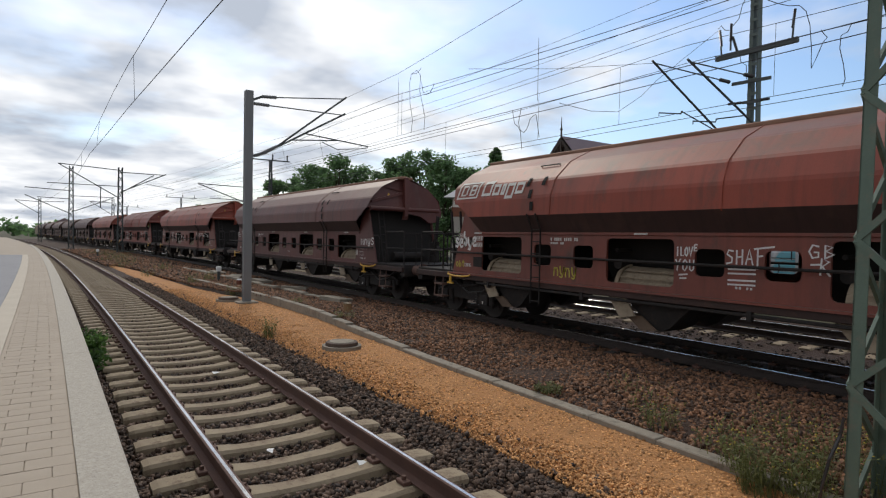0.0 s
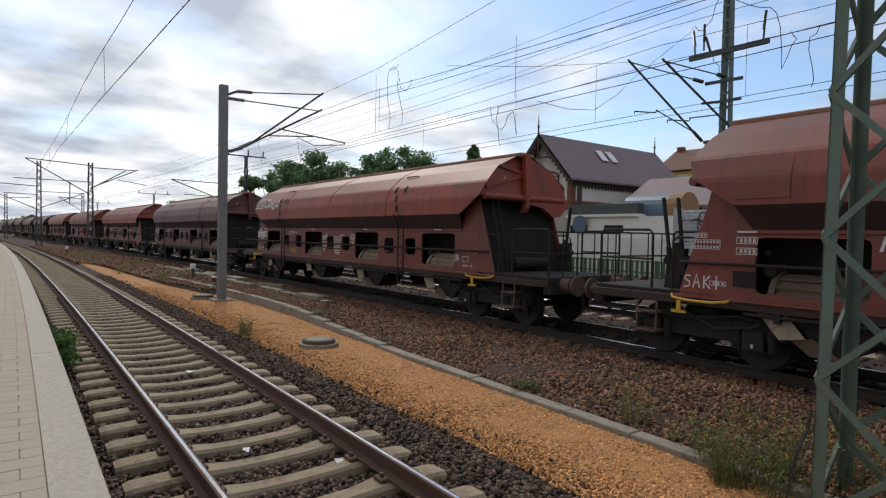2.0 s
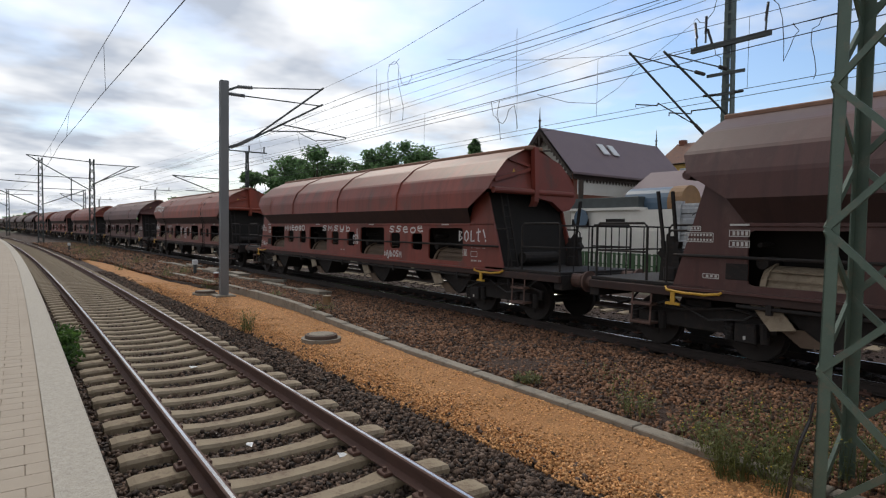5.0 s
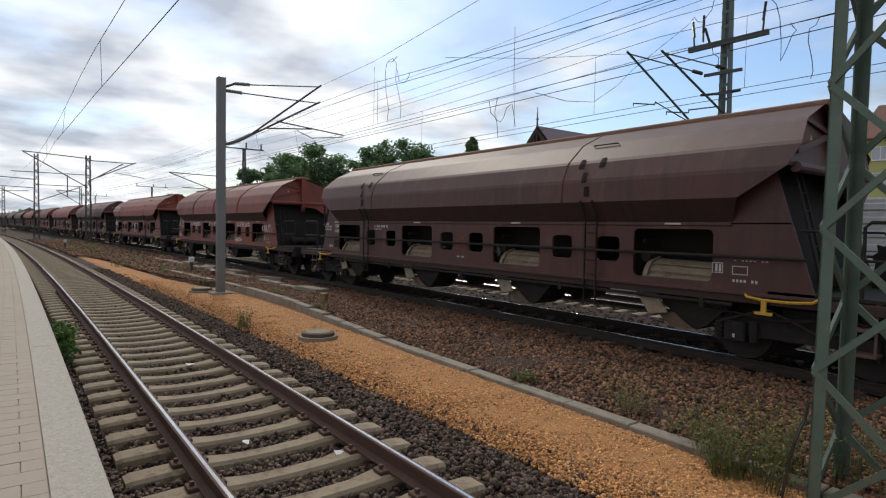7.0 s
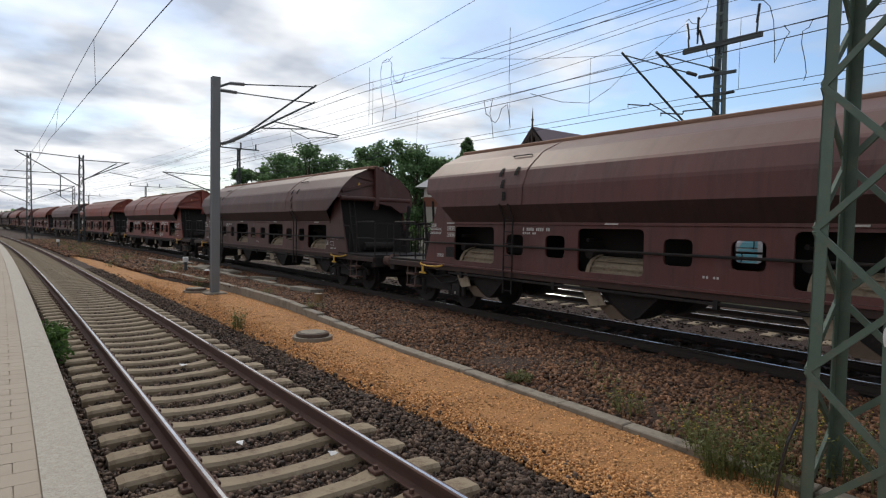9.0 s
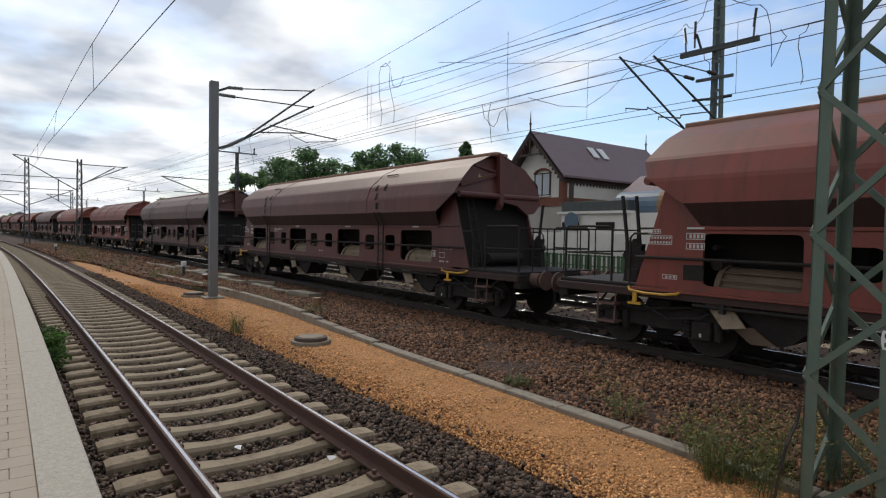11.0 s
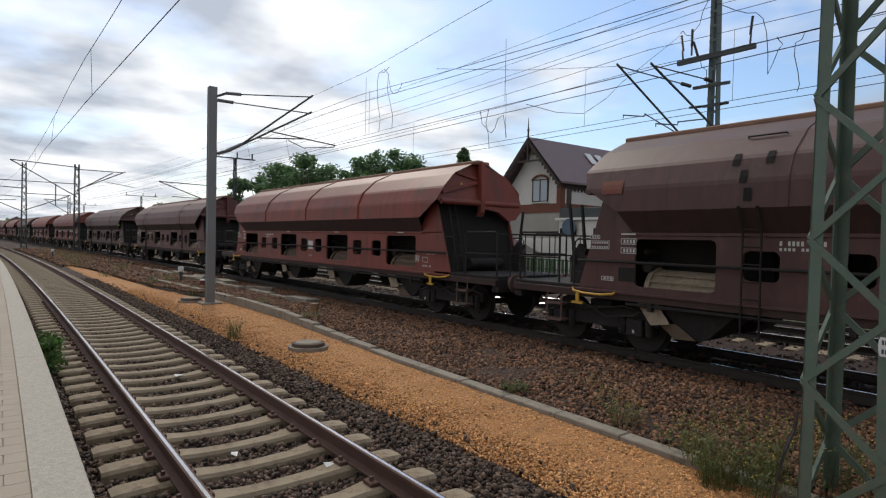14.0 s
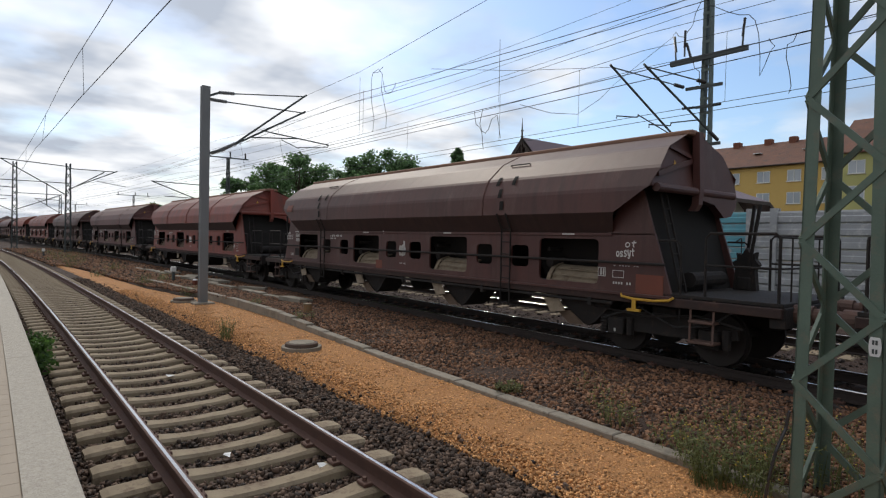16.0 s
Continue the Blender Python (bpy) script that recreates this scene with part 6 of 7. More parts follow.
def apartment():
    a = thing("apartment_house", "long yellow apartment house with a red tiled roof and chimneys", "apartment house")
    x, y0, y1 = 76.2, 24.5, 51.6
    bm = bmesh.new()
    box(bm, x, x + 11, y0, y1, -0.5, 12.3)
    part("wall", bm, "plaster_yellow", a)
    bm = bmesh.new()
    sweep(bm, [[(x - 0.5, y, 12.25), (x + 5.5, y, 16.0), (x + 11.5, y, 12.25), (x + 11.5, y, 12.1), (x - 0.5, y, 12.1)] for y in (y0 - 0.3, y1 + 0.4)])
    part("roof", bm, "tile_red", a)
    bm = bmesh.new()
    rod(bm, (x - 0.55, y0, 12.2), (x - 0.55, y1, 12.2), 0.09, seg=6)
    part("gutter", bm, "timber", a)
    for y in (40.0,):
        bm = bmesh.new()
        rod(bm, (x - 0.1, y, -0.3), (x - 0.1, y, 12.2), 0.07, seg=6)
        part("downpipe", bm, "timber", a)
    for y in (26.0, 29.8, 33.4, 37.2, 43.5, 47.3):
        for z in (1.75, 4.5, 7.3, 10.08):
            window(a, x, y - 0.8, y + 0.8, z, z + 1.45)
    for y in (26.5, 29.5, 32.0, 35.1, 39.3, 46.5, 51.0):
        bm = bmesh.new()
        box(bm, x + 4.9, x + 5.9, y - 0.45, y + 0.45, 15.3, 16.5, 0.03)
        part("chimney", bm, "brick", a)
    for y in (35.3, 29.3):
        bm = bmesh.new()
        beam(bm, (x + 2.6, y - 0.5, 14.3), (x + 2.6, y + 0.5, 14.3), 0.8, 0.1, 0)
        part("roof_light", bm, "sign_white", a)
    w = thing("side_wing", "pale lime-green rendered wing beside the yellow house", "apartment house")
    bm = bmesh.new()
    box(bm, 72.0, 84.0, 6.0, 23.9, -0.5, 12.5)
    part("wall", bm, "plaster_lime", w)
    bm = bmesh.new()
    sweep(bm, [[(71.5, y, 12.45), (78, y, 17.0), (84.5, y, 12.45), (84.5, y, 12.3), (71.5, y, 12.3)] for y in (5.6, 24.2)])
    part("roof", bm, "tile_red", w)
    for y in (22.0, 16.0, 11.0):
        for z in (4.5, 7.3, 10.08):
            window(w, 72.0, y - 0.8, y + 0.8, z, z + 1.45)


def villa():
    """Half-seen house behind the trees, with a pale roof and a dormer."""
    v = thing("villa", "white villa with pale grey roof, timber dormer and brick ground floor", "house", pose(33.2, 39.2, 0, 0, 0, 41))
    bm = bmesh.new()
    box(bm, -1.8, 4.5, 0.1, 6.0, -0.3, 4.0)
    part("lower_wall", bm, "plaster_grey", v)
    bm = bmesh.new()
    box(bm, -1.85, 4.55, 0.05, 6.05, 4.0, 4.85)
    part("brick_band", bm, "brick", v)
    bm = bmesh.new()
    box(bm, -1.8, 4.5, 0.1, 6.0, 4.85, 5.75)
    part("upper_wall", bm, "plaster_white", v)
    bm = bmesh.new()
    sweep(bm, [[(-2.5, -0.6, 5.7), (5.2, -0.6, 5.7), (5.2, 6.7, 5.7), (-2.5, 6.7, 5.7)], [(1.0, 2.6, 8.4), (2.0, 2.6, 8.4), (2.0, 3.4, 8.4), (1.0, 3.4, 8.4)]])
    part("roof", bm, "roof_pale", v)
    bm = bmesh.new()
    box(bm, -1.2, 0.6, 0.1, 2.2, 6.2, 7.25)
    d = part("dormer", bm, "timber", v)
    bm = bmesh.new()
    sweep(bm, [[(-1.5, y, 7.2), (-0.3, y, 7.95), (0.9, y, 7.2)] for y in (-0.3, 2.6)])
    part("dormer_roof", bm, "roof_pale", d)
    for x in (-0.95, -0.2):
        bm = bmesh.new()
        box(bm, x, x + 0.55, 0.06, 0.12, 6.4, 7.1)
        part("pane", bm, "glass", d)


M["roof_pale"] = material("pale_roof_sheet", (0.42, 0.43, 0.45), 0.6, second=(0.34, 0.35, 0.37), scale=1.0, fine=12, bump=0.2)
noise_barrier()
villa()
house()
low_buildings()
apartment()


# ---- trees, bushes, weeds ----
def leaf_cloud(blobs, n, size, rnd, flat=0.6):
    """Leaf blades scattered through overlapping clumps."""
    verts, faces = [], []
    for i in range(n):
        c, r = blobs[rnd.randrange(len(blobs))]
        d = Vector((rnd.gauss(0, 1), rnd.gauss(0, 1), rnd.gauss(0, 1))).normalized() * r * (rnd.random() ** 0.6)
        p = Vector(c) + Vector((d.x, d.y, d.z * 0.8))
        s = size * rnd.uniform(0.6, 1.4)
        u = Vector((rnd.gauss(0, 1), rnd.gauss(0, 1), rnd.gauss(0, flat))).normalized()
        v = u.cross(Vector((rnd.gauss(0, 1), rnd.gauss(0, 1), rnd.gauss(0, 1)))).normalized()
        k = len(verts)
        verts += [p - u * s * 0.5, p + v * s * 0.28, p + u * s * 0.5, p - v * s * 0.28]
        faces.append((k, k + 1, k + 2, k + 3))
    return verts, faces


def tree(x, y, top, wide, seed, label, conifer=False, n=6500, leaf=0.34):
    rnd = random.Random(seed)
    t = thing("tree", label, "tree", pose(x, y, 0), group="trees behind the line")
    bm = bmesh.new()
    rod(bm, (0, 0, -0.4), (0, 0, top * 0.55), 0.22, 0.12, seg=8)
    rod(bm, (0, 0, top * 0.55), (0.1, 0, top * 0.92), 0.12, 0.03, seg=6)
    part("trunk", bm, "bark", t)
    blobs = []
    if conifer:
        for i in range(40):
            f = i / 39
            r = wide * (1 - f) ** 0.8 * rnd.uniform(0.55, 1.1) + 0.3
            for k in range(3):
                a = rnd.uniform(0, 6.28)
                blobs.append(((r * 0.6 * math.cos(a), r * 0.6 * math.sin(a), top * (0.2 + 0.78 * f)), r * rnd.uniform(0.4, 0.7)))
    else:
        for i in range(34):
            a, f = rnd.uniform(0, 6.28), rnd.uniform(0.12, 0.97)
            r = wide * math.sin(math.pi * min(0.95, f * 0.9 + 0.1)) ** 0.6
            d = rnd.uniform(0.1, 0.95) * r
            rad = rnd.uniform(0.2, 0.46) * wide
            p = Vector((d * math.cos(a), d * math.sin(a), min(top - rad * 0.8, top * f)))
            blobs.append((p, rad))
            b2 = bmesh.new()
            rod(b2, (0, 0, max(0.8, p.z * 0.6)), p, 0.07, 0.02, seg=5)
            part("limb", b2, "bark", t)
    v, f = leaf_cloud(blobs, n, leaf, rnd)
    tagged(part("crown", raw_mesh("crown", v, f, "leaf"), "leaf", t), kind="stuff")
    return t


for i, (az, r, top, wide) in enumerate([(18.8, 66, 8.2, 2.0), (22.0, 66, 10.2, 3.2), (24.8, 66, 11.2, 3.4), (27.3, 67, 10.6, 2.8), (30.2, 64, 10.8, 3.0), (32.6, 62, 11.6, 3.6), (35.2, 60, 10.9, 3.2), (37.4, 60, 9.6, 2.8), (41.5, 56, 7.8, 2.8), (44.0, 56, 7.4, 2.8), (20.5, 70, 9.0, 2.6), (23.4, 72, 10.4, 3.0), (29.0, 70, 10.0, 2.8), (33.9, 68, 11.0, 3.0), (36.4, 66, 10.0, 2.8), (39.5, 60, 8.6, 2.8), (12.6, 120, 8.0, 3.0), (13.4, 124, 7.0, 2.8)]):
    tree(EYE[0] + r * math.sin(radians(az - 0.8)), r * math.cos(radians(az - 0.8)), top, wide, 100 + i, "broad green deciduous tree behind the railway line")
tree(EYE[0] + 58 * math.sin(radians(39.3)), 58 * math.cos(radians(39.3)), 11.2, 2.6, 140, "dark conifer with an open irregular crown", True, 6500, 0.4)
tree(79.0 + 18, 30.0, 17.5, 3.5, 141, "tree top rising behind the yellow house")
tree(92, 20.0, 18.5, 4.0, 142, "tree top rising behind the yellow house")


def far_wood():
    """Low woods and sheds along the horizon."""
    rnd = random.Random(9)
    blobs = []
    for i in range(200):
        a = rnd.uniform(-24, 30)
        r = rnd.uniform(300, 420)
        rad = rnd.uniform(3.0, 6.5)
        blobs.append(((r * math.sin(radians(a)), r * math.cos(radians(a)), rad * rnd.uniform(0.4, 0.9)), rad))
    v, f = leaf_cloud(blobs, 9000, 2.6, rnd)
    tagged(new("distant_woods", raw_mesh("distant_woods", v, f, "leaf")), "low dark woods along the horizon", "woods", kind="stuff")
    for x, y, w, h in ((-0.5, 228, 5.5, 4.6),):
        b = thing("distant_shed", "dark distant shed beside the line", "building")
        bm = bmesh.new()
        box(bm, x, x + w, y, y + 12, -0.6, h)
        part("wall", bm, "slate", b)
        bm = bmesh.new()
        sweep(bm, [[(x - 0.4, yy, h), (x + w / 2, yy, h + 1.8), (x + w + 0.4, yy, h)] for yy in (y - 0.4, y + 12.4)])
        part("roof", bm, "slate", b)


far_wood()


def weed(x, y, z, h, n, seed, label, flowers=False, spread=0.35):
    rnd = random.Random(seed)
    w = thing("weed", label, "weed", pose(x, y, z), group="weeds along the tracks")
    verts, faces = [], []
    fv, ff = [], []
    for i in range(n):
        a, r = rnd.uniform(0, 6.28), spread * rnd.random() ** 0.5
        base = Vector((r * math.cos(a), r * math.sin(a), -0.03))
        lean = Vector((rnd.gauss(0, 0.22), rnd.gauss(0, 0.22), 1)) * h * rnd.uniform(0.45, 1.0)
        side = Vector((math.cos(a + 1.5), math.sin(a + 1.5), 0)) * rnd.uniform(0.003, 0.008)
        tip = base + lean
        k = len(verts)
        verts += [base - side, base + side, tip]
        faces.append((k, k + 1, k + 2))
        for j in range(4):
            q = base.lerp(tip, rnd.uniform(0.2, 0.95))
            u = Vector((rnd.gauss(0, 1), rnd.gauss(0, 1), rnd.gauss(0.4, 0.5))).normalized() * rnd.uniform(0.03, 0.075)
            v = u.cross(Vector((0, 0, 1))).normalized() * 0.012
            k = len(verts)
            verts += [q, q + u * 0.5 + v, q + u, q + u * 0.5 - v]
            faces.append((k, k + 1, k + 2, k + 3))
        if flowers and rnd.random() < 0.22:
            k = len(fv)
            fv += [tip + Vector(d) * 0.012 for d in ((1, 0, 0), (0, 1, 0), (-1, 0, 0), (0, -1, 0), (0, 0, 1))]
            ff += [(k, k + 1, k + 4), (k + 1, k + 2, k + 4), (k + 2, k + 3, k + 4), (k + 3, k, k + 4)]
    tagged(part("foliage", raw_mesh("foliage", verts, faces, "weed"), "weed", w), kind="stuff")
    if fv:
        tagged(part("blossom", raw_mesh("blossom", fv, ff, "blossom"), "blossom", w, "tiny yellow flowers"), kind="stuff")


M["weed"] = leafy("weed_green", (0.13, 0.17, 0.05), (0.16, 0.14, 0.06))
M["blossom"] = material("yellow_blossom", (0.45, 0.33, 0.03), 0.7, scale=9, fine=20, bump=0)
M["bush"] = leafy("bush_leaf", (0.085, 0.17, 0.035), (0.06, 0.12, 0.028))
for i, (x, y, h, n, sp, fl) in enumerate([(3.40, 2.74, 0.5, 120, 0.2, False), (3.75, 2.45, 0.42, 80, 0.25, True), (3.45, 2.3, 0.35, 60, 0.25, True), (4.2, 2.7, 0.4, 50, 0.4, True), (4.9, 3.1, 0.35, 20, 0.45, True), (5.2, 2.3, 0.4, 24, 0.45, True), (4.3, 1.2, 0.4, 40, 0.3, True),
        (4.05, 4.25, 0.3, 40, 0.25, True), (4.4, 4.6, 0.34, 22, 0.35, True), (4.0, 6.1, 0.12, 90, 0.22, False), (2.05, 12.95, 0.55, 70, 0.16, False), (4.35, 14.0, 0.35, 60, 0.3, False), (4.3, 17.2, 0.4, 50, 0.25, False), (3.7, 22.5, 0.45, 60, 0.3, False),
        (3.2, 27.5, 0.7, 70, 0.35, False), (4.3, 29.0, 0.5, 60, 0.4, False), (2.3, 34.0, 0.5, 60, 0.4, False), (5.6, 3.6, 0.3, 16, 0.5, True), (5.2, 5.4, 0.28, 14, 0.5, True), (3.95, 3.4, 0.25, 30, 0.3, True), (4.6, 2.05, 0.42, 34, 0.35, True), (4.05, 1.9, 0.5, 46, 0.3, True), (5.0, 2.75, 0.36, 22, 0.45, True), (3.62, 3.05, 0.42, 60, 0.2, True), (4.5, 3.5, 0.3, 18, 0.4, True), (3.6, 38, 0.6, 80, 0.6, False), (2.0, 43, 0.6, 80, 0.7, False), (1.9, 52, 0.7, 90, 0.8, False), (1.6, 68, 0.9, 90, 1.0, False), (2.6, 48, 0.8, 90, 0.9, False), (3.0, 55, 0.8, 90, 0.9, False), (2.4, 62, 0.8, 90, 0.9, False)]):
    weed(x, y, -0.2 if x < kerb_x(y) else -0.12, h, n, 200 + i, "straggly green and yellow weeds growing through the stones" if fl else "small tuft of green weeds in the gravel", fl, sp)
rnd_b = random.Random(77)
bush = thing("bush", "leafy green bush growing against the platform edge", "bush", pose(-1.42, 11.5, -0.26))
bl = [((rnd_b.uniform(-0.12, 0.14), rnd_b.uniform(-0.75, 0.75), rnd_b.uniform(0.12, 0.55)), rnd_b.uniform(0.1, 0.2)) for _ in range(26)]
v, f = leaf_cloud(bl, 1500, 0.075, rnd_b)
tagged(part("leaves", raw_mesh("leaves", v, f, "bush"), "bush", bush), kind="stuff")
for i in range(7):
    bm = bmesh.new()
    p = bl[i * 3][0]
    rod(bm, (0, p[1] * 0.3, -0.05), p, 0.012, 0.006, seg=5)
    part("stem", bm, "bark", bush)


for i, (x, y, h, wd) in enumerate(((19.6, 26.4, 3.0, 1.5), (20.8, 29.5, 3.4, 1.8), (18.6, 31.5, 2.6, 1.4), (19.5, 40.0, 3.5, 2.0))):
    rnd_s = random.Random(300 + i)
    sb = thing("shrub", "bright green shrub growing behind the far track", "shrub", pose(x, y, -0.1), group="shrubs behind the far track")
    blobs = [((rnd_s.uniform(-wd, wd) * 0.6, rnd_s.uniform(-wd, wd) * 0.6, rnd_s.uniform(0.15, 0.8) * h), rnd_s.uniform(0.25, 0.45) * wd) for _ in range(22)]
    v, f = leaf_cloud(blobs, 3500, 0.16, rnd_s)
    tagged(part("leaves", raw_mesh("leaves", v, f, "bush"), "bush", sb), kind="stuff")
    for k in range(5):
        bm = bmesh.new()
        rod(bm, (0, 0, -0.2), blobs[k][0], 0.04, 0.015, seg=5)
        part("stem", bm, "bark", sb)


# ---- small things on the ground ----
def manhole(x, y, z):
    m = thing("manhole", "round concrete manhole ring with a rusty lid in the gravel", "manhole", pose(x, y, z), group="manholes in the gravel")
    bm = bmesh.new()
    rod(bm, (0, 0, -0.15), (0, 0, 0.06), 0.40, seg=28)
    part("ring", bm, "concrete", m)
    bm = bmesh.new()
    rod(bm, (0, 0, 0.05), (0, 0, 0.13), 0.335, 0.32, seg=28)
    bmesh.ops.bevel(bm, geom=[e for e in bm.edges if e.calc_length() < 0.1 and all(v.co.z > 0.1 for v in e.verts)], offset=0.01, segments=1, affect="EDGES")
    lid = part("lid", bm, "lid_iron", m, "brown rusty iron lid")
    bm = bmesh.new()
    rod(bm, (0, 0, 0.128), (0, 0, 0.14), 0.25, seg=24)
    part("lid_centre", bm, "concrete", lid)


M["lid_iron"] = material("lid_iron", (0.10, 0.062, 0.043), 0.8, second=(0.07, 0.045, 0.033), scale=6, fine=50, bump=0.3)
manhole(2.92, 10.95, -0.215)
manhole(3.04, 20.5, -0.215)
st = thing("marker_stump", "short orange-brown stump with a pale top beside the bank", "marker", pose(4.95, 15.05, -0.14))
bm = bmesh.new()
rod(bm, (0, 0, -0.1), (0, 0, 0.30), 0.12, 0.115, seg=12)
part("stump_body", bm, "wood", st)
bm = bmesh.new()
rod(bm, (0, 0, 0.30), (0, 0, 0.325), 0.118, seg=12)
part("stump_top", bm, "chute", st)
for x, y in ((4.6, 28.6), (1.5, 59.0)):
    p = thing("marker_post", "small marker post with a white head", "marker", pose(x, y, -0.15), group="marker posts")
    bm = bmesh.new()
    box(bm, -0.06, 0.06, -0.06, 0.06, -0.1, 0.45, 0.01)
    part("shaft", bm, "mast_dark", p)
    bm = bmesh.new()
    box(bm, -0.11, 0.11, -0.09, 0.09, 0.45, 0.68, 0.02)
    part("head", bm, "sign_white", p)
p = thing("orange_marker", "small orange capped marker beside the track", "marker", pose(4.75, 25.6, -0.12))
bm = bmesh.new()
rod(bm, (0, 0, -0.1), (0, 0, 0.22), 0.1, seg=10)
part("body", bm, "orange_patch", p)
bm = bmesh.new()
rod(bm, (0, 0, 0.22), (0, 0, 0.27), 0.11, 0.07, seg=10)
part("cap", bm, "sign_white", p)
# concrete cable trough lids along the train's track
rnd_c = random.Random(3)
for i in range(22):
    y = 17.9 + i * 0.98
    if i in (5, 9, 14, 15):
        continue
    c = thing("cable_trough", "pale concrete cable trough lid beside the train track", "trough", pose(train_line(y)[0] - 2.55 - 0.02 * i, y, -0.1 + rnd_c.uniform(-0.02, 0.03), rnd_c.uniform(-2, 2), rnd_c.uniform(-3, 3), rnd_c.uniform(-4, 4)), group="cable trough lids")
    bm = bmesh.new()
    box(bm, -0.14, 0.14, -0.46, 0.46, -0.1, 0.06, 0.012)
    part("lid", bm, "concrete", c)
for x, y, a in ((5.9, 18.0, 20), (6.1, 22.5, 60), (6.0, 26.5, 10), (5.6, 29.5, -30), (5.6, 33.0, 5)):
    c = thing("concrete_slab", "loose weathered concrete slab on the ballast", "slab", pose(x, y, -0.06, 3, 4, a), group="loose slabs")
    bm = bmesh.new()
    box(bm, -0.3, 0.3, -0.5, 0.5, -0.05, 0.09, 0.015)
    part("block", bm, "concrete", c)
for x, y, a in ((0.2, 9.86, 30), (-0.14, 6.0, 70), (0.55, 5.2, 10)):
    c = thing("litter", "scrap of white paper between the sleepers", "litter", pose(x, y, -0.2, 8, 5, a), group="litter on the track")
    bm = bmesh.new()
    plate(bm, [(-0.07, -0.03, 0), (0.06, -0.035, 0.015), (0.08, 0.03, 0.0), (-0.06, 0.035, 0.02)], 0.004, (0, 0, 1))
    part("scrap", bm, "sign_white", c)
# shelter on the platform, far along
sh = thing("platform_shelter", "slim dark shelter standing on the platform", "shelter", pose(near_line(52)[0] - 4.9, 52, 0.55))
for y in (-1.5, 1.5):
    bm = bmesh.new()
    box(bm, -0.08, 0.08, y - 0.08, y + 0.08, 0, 2.5)
    part("post", bm, "mast_grey", sh)
bm = bmesh.new()
box(bm, -1.2, 0.4, -1.9, 1.9, 2.5, 2.62, 0.02)
part("roof", bm, "mast_grey", sh)
bm = bmesh.new()
box(bm, -0.9, -0.86, -1.5, 1.5, 0.2, 2.3)
part("pane", bm, "glass", sh)


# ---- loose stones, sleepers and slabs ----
# stone colour darkened to carry the shade under the train
M["shade_dark_stone"] = material("shade_dark_stone", (0.035, 0.024, 0.019), 0.9, second=(0.055, 0.038, 0.03), scale=4, fine=60, island=0.5, bump=0.3)
def stones(name, label, spots, size, mat, rnd):
    """Broken stones: skewed eight-cornered lumps, one joined heap."""
    base = np.array([(-1, -1, -1), (1, -1, -1), (1, 1, -1), (-1, 1, -1), (-1, -1, 1), (1, -1, 1), (1, 1, 1), (-1, 1, 1)], float) * 0.5
    quads = np.array([(0, 3, 2, 1), (4, 5, 6, 7), (0, 1, 5, 4), (1, 2, 6, 5), (2, 3, 7, 6), (3, 0, 4, 7)])
    n = len(spots)
    rs = np.random.RandomState(rnd)
    v = np.repeat(base[None], n, 0) + rs.uniform(-0.24, 0.24, (n, 8, 3))
    v *= (size * rs.uniform(0.55, 1.35, (n, 1, 1))) * rs.uniform(0.5, 1.4, (n, 1, 3))
    a, b = rs.uniform(0, 6.28, n), rs.uniform(-0.9, 0.9, n)
    ca, sa, cb, sb = np.cos(a), np.sin(a), np.cos(b), np.sin(b)
    x, y, z = v[..., 0].copy(), v[..., 1].copy(), v[..., 2].copy()
    y, z = y * cb[:, None] - z * sb[:, None], y * sb[:, None] + z * cb[:, None]
    x, y = x * ca[:, None] - y * sa[:, None], x * sa[:, None] + y * ca[:, None]
    v = np.stack([x, y, z], -1) + np.asarray(spots)[:, None, :]
    f = (quads[None] + np.arange(n)[:, None, None] * 8).reshape(-1, 4)
    me = bpy.data.meshes.new(name)
    me.vertices.add(n * 8)
    me.vertices.foreach_set("co", v.reshape(-1))
    me.loops.add(len(f) * 4)
    me.loops.foreach_set("vertex_index", f.reshape(-1).astype(np.int32))
    me.polygons.add(len(f))
    me.polygons.foreach_set("loop_start", np.arange(len(f), dtype=np.int32) * 4)
    me.update(calc_edges=True)
    me.materials.append(M[mat])
    return tagged(new(name, me), label, "stones", kind="stuff")


def scatter(n, x_of, y0, y1, z, seed, power=2.0, jitter=0.02):
    """Spots between two edges, thicker near the viewer."""
    rs = np.random.RandomState(seed)
    y = y0 + (y1 - y0) * rs.random_sample(n) ** power
    lo_hi = np.array([x_of(v) for v in y])
    x = lo_hi[:, 0] + (lo_hi[:, 1] - lo_hi[:, 0]) * rs.random_sample(n)
    zz = np.array([z(a, b) for a, b in zip(x, y)]) + rs.uniform(-jitter, jitter, n)
    return np.stack([x, y, zz], 1)


def bed_z(x, y):
    d = abs(x - near_line(y)[0])
    return -0.285 + rough(x, y) + (0.02 if d > 1.4 else 0.0) - (max(0, d - 1.75) * 0.1)


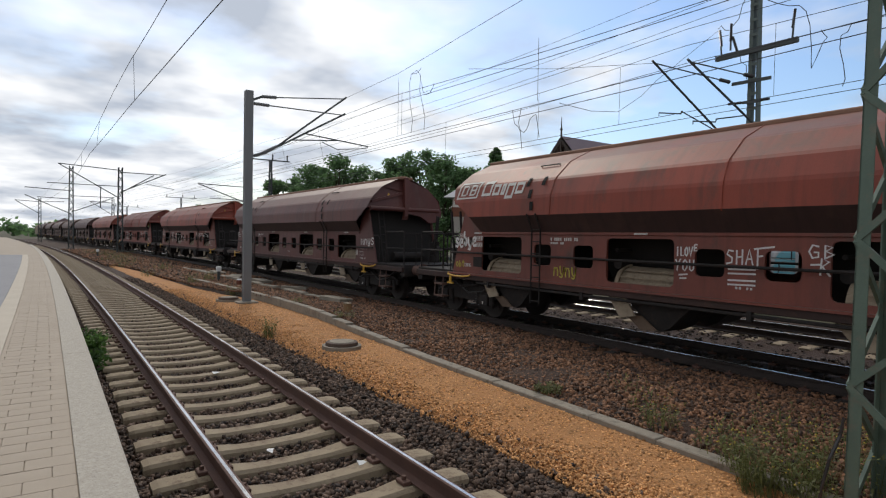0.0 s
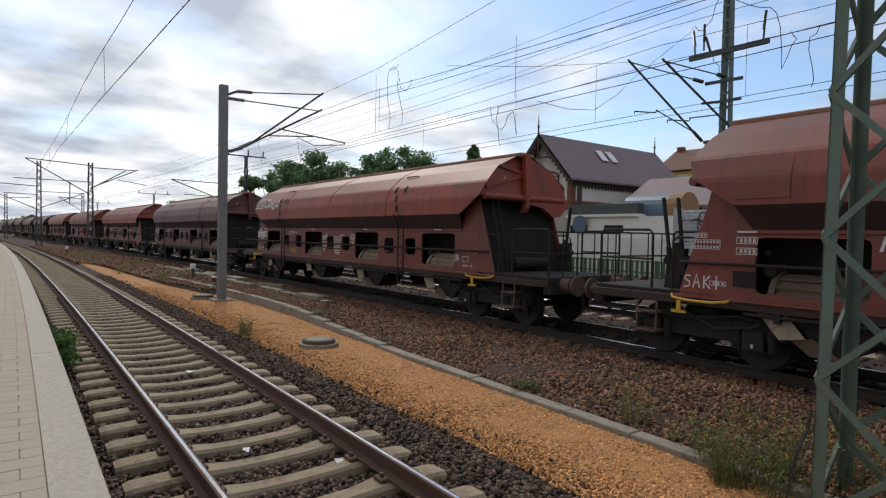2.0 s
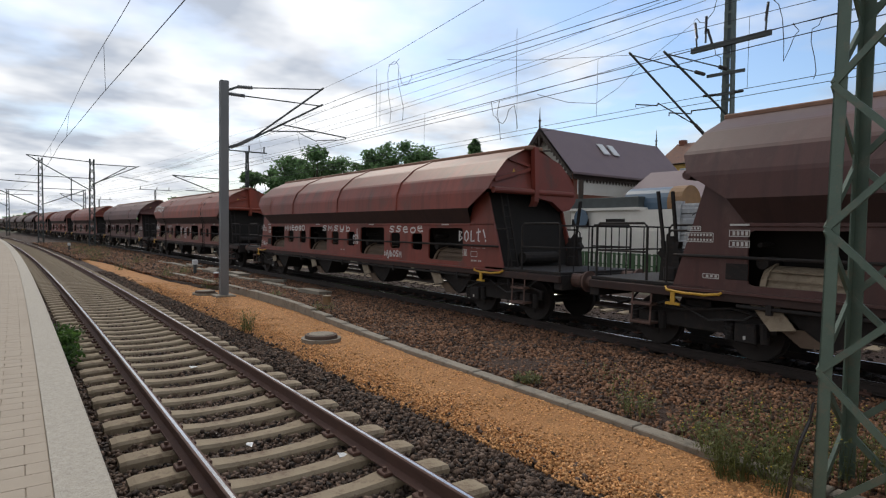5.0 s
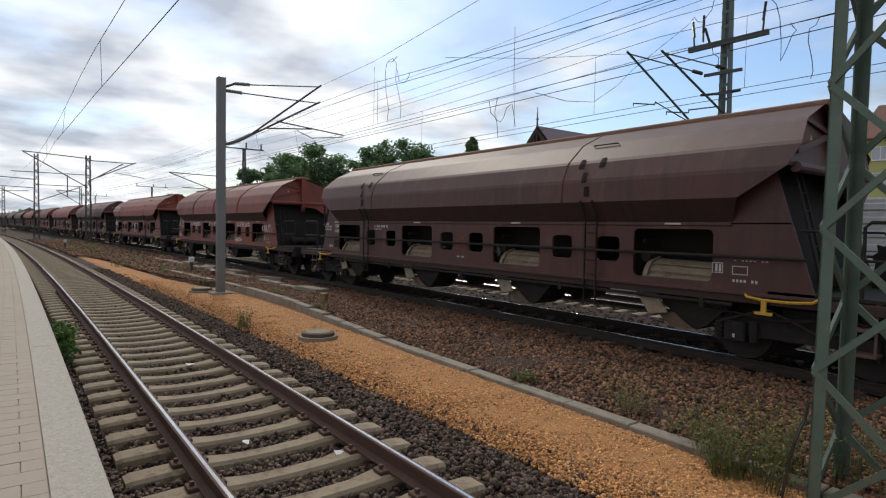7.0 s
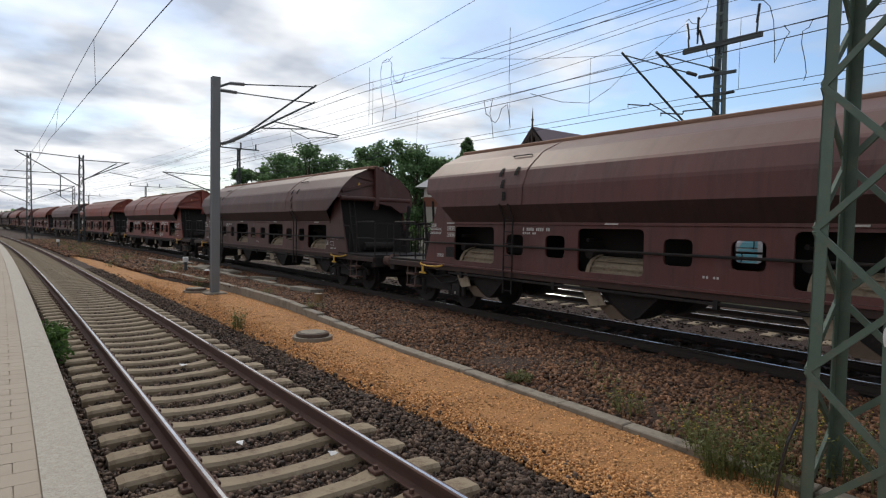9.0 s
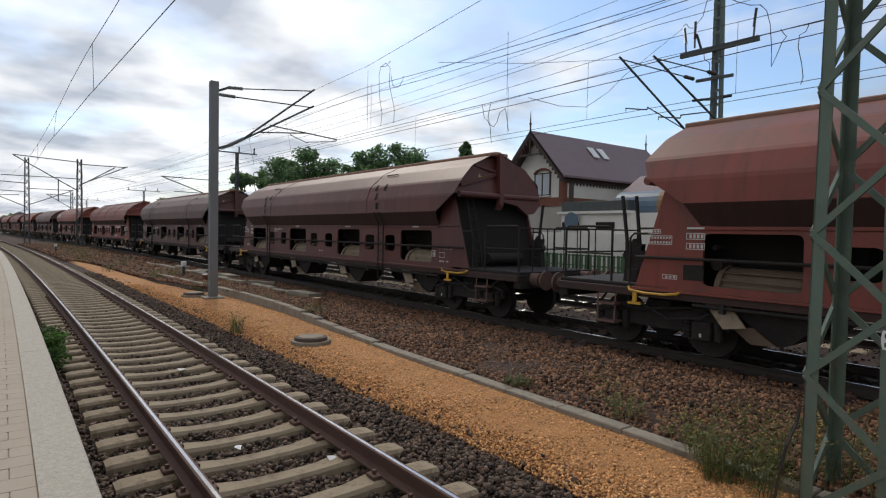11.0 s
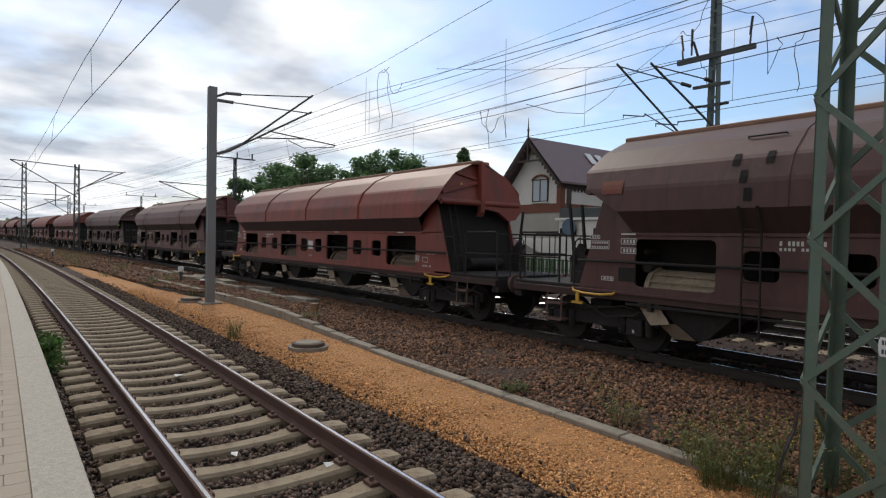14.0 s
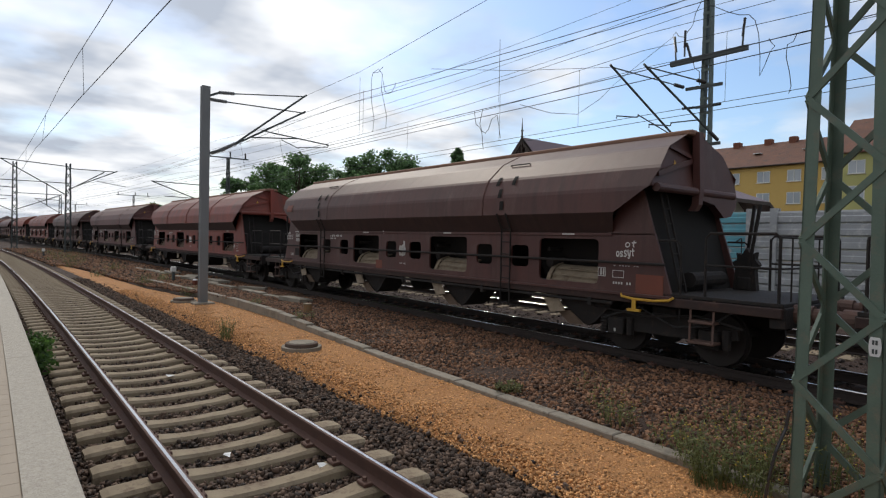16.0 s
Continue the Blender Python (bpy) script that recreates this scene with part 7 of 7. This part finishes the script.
def bank_z(x, y):
    d = x - train_line(y)[0]
    edge = min(kerb_x(y) + 0.15 - train_line(y)[0], -2.6)
    return float(np.interp(d, [edge, -2.5, -2.1, -1.7, -1.2, 1.2, 2.3, 2.8, 3.4, 8], [kerb_top(y) - 0.03, -0.12, -0.10, -0.12, -0.21, -0.22, -0.3, -0.3, -0.22, -0.24])) + rough(x, y, 0.035)


stones("near_ballast_stones", "dark red-brown broken ballast stones around the sleepers", scatter(56000, lambda y: (near_line(y)[0] - 1.62, near_line(y)[0] + 2.25), 2.2, 34, bed_z, 1, 2.0), 0.034, "track_stone", 11)
stones("bank_ballast_stones", "red-brown broken ballast stones on the bank", scatter(62000, lambda y: (gravel_end(y) + (0.22 if y < 19 else 0.0), train_line(y)[0] - 0.8), 0.5, 34, bank_z, 2, 1.6), 0.036, "stone", 12)
stones("far_ballast_stones", "brown ballast stones of the far tracks", scatter(9000, lambda y: (train_line(y)[0] - 0.8, train_line(y)[0] + 7.0), 1, 30, bank_z, 5, 1.2), 0.05, "shade_dark_stone", 15)
stones("distant_ballast_stones", "brown ballast and rubble between the tracks further off", scatter(14000, lambda y: (near_line(y)[0] + 1.6 if y > 44 else gravel_end(y), train_line(y)[0] - 1.0), 30, 85, bank_z, 6, 1.3, 0.03), 0.075, "stone", 16)
stones("gravel_stones", "orange-yellow rounded gravel grains", scatter(34000, lambda y: (near_line(y)[0] + 2.0, gravel_end(y)), 1.8, 26, lambda x, y: -0.228 + rough(x, y, 0.02) - 0.07 * max(0, near_line(y)[0] + 2.3 - x), 3, 2.0, 0.008), 0.019, "gravel_stone", 13)
stones("gravel_edge_stones", "grey-brown stones spilled along the gravel edge", scatter(500, lambda y: (near_line(y)[0] + 1.95, near_line(y)[0] + 2.45), 2, 30, lambda x, y: -0.24 + rough(x, y, 0.02), 4, 2.0), 0.03, "track_stone", 14)

bed = bpy.data.objects["near_track_bed"]
build_sleepers(near_line, bed, "sleeper", 0.35, 110, 22)
bed2 = bpy.data.objects["train_track_bed"]
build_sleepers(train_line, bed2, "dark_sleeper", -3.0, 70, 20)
build_sleepers(second_line, bed2, "sleeper", 0.0, 60, 0)
build_platform()


motions()
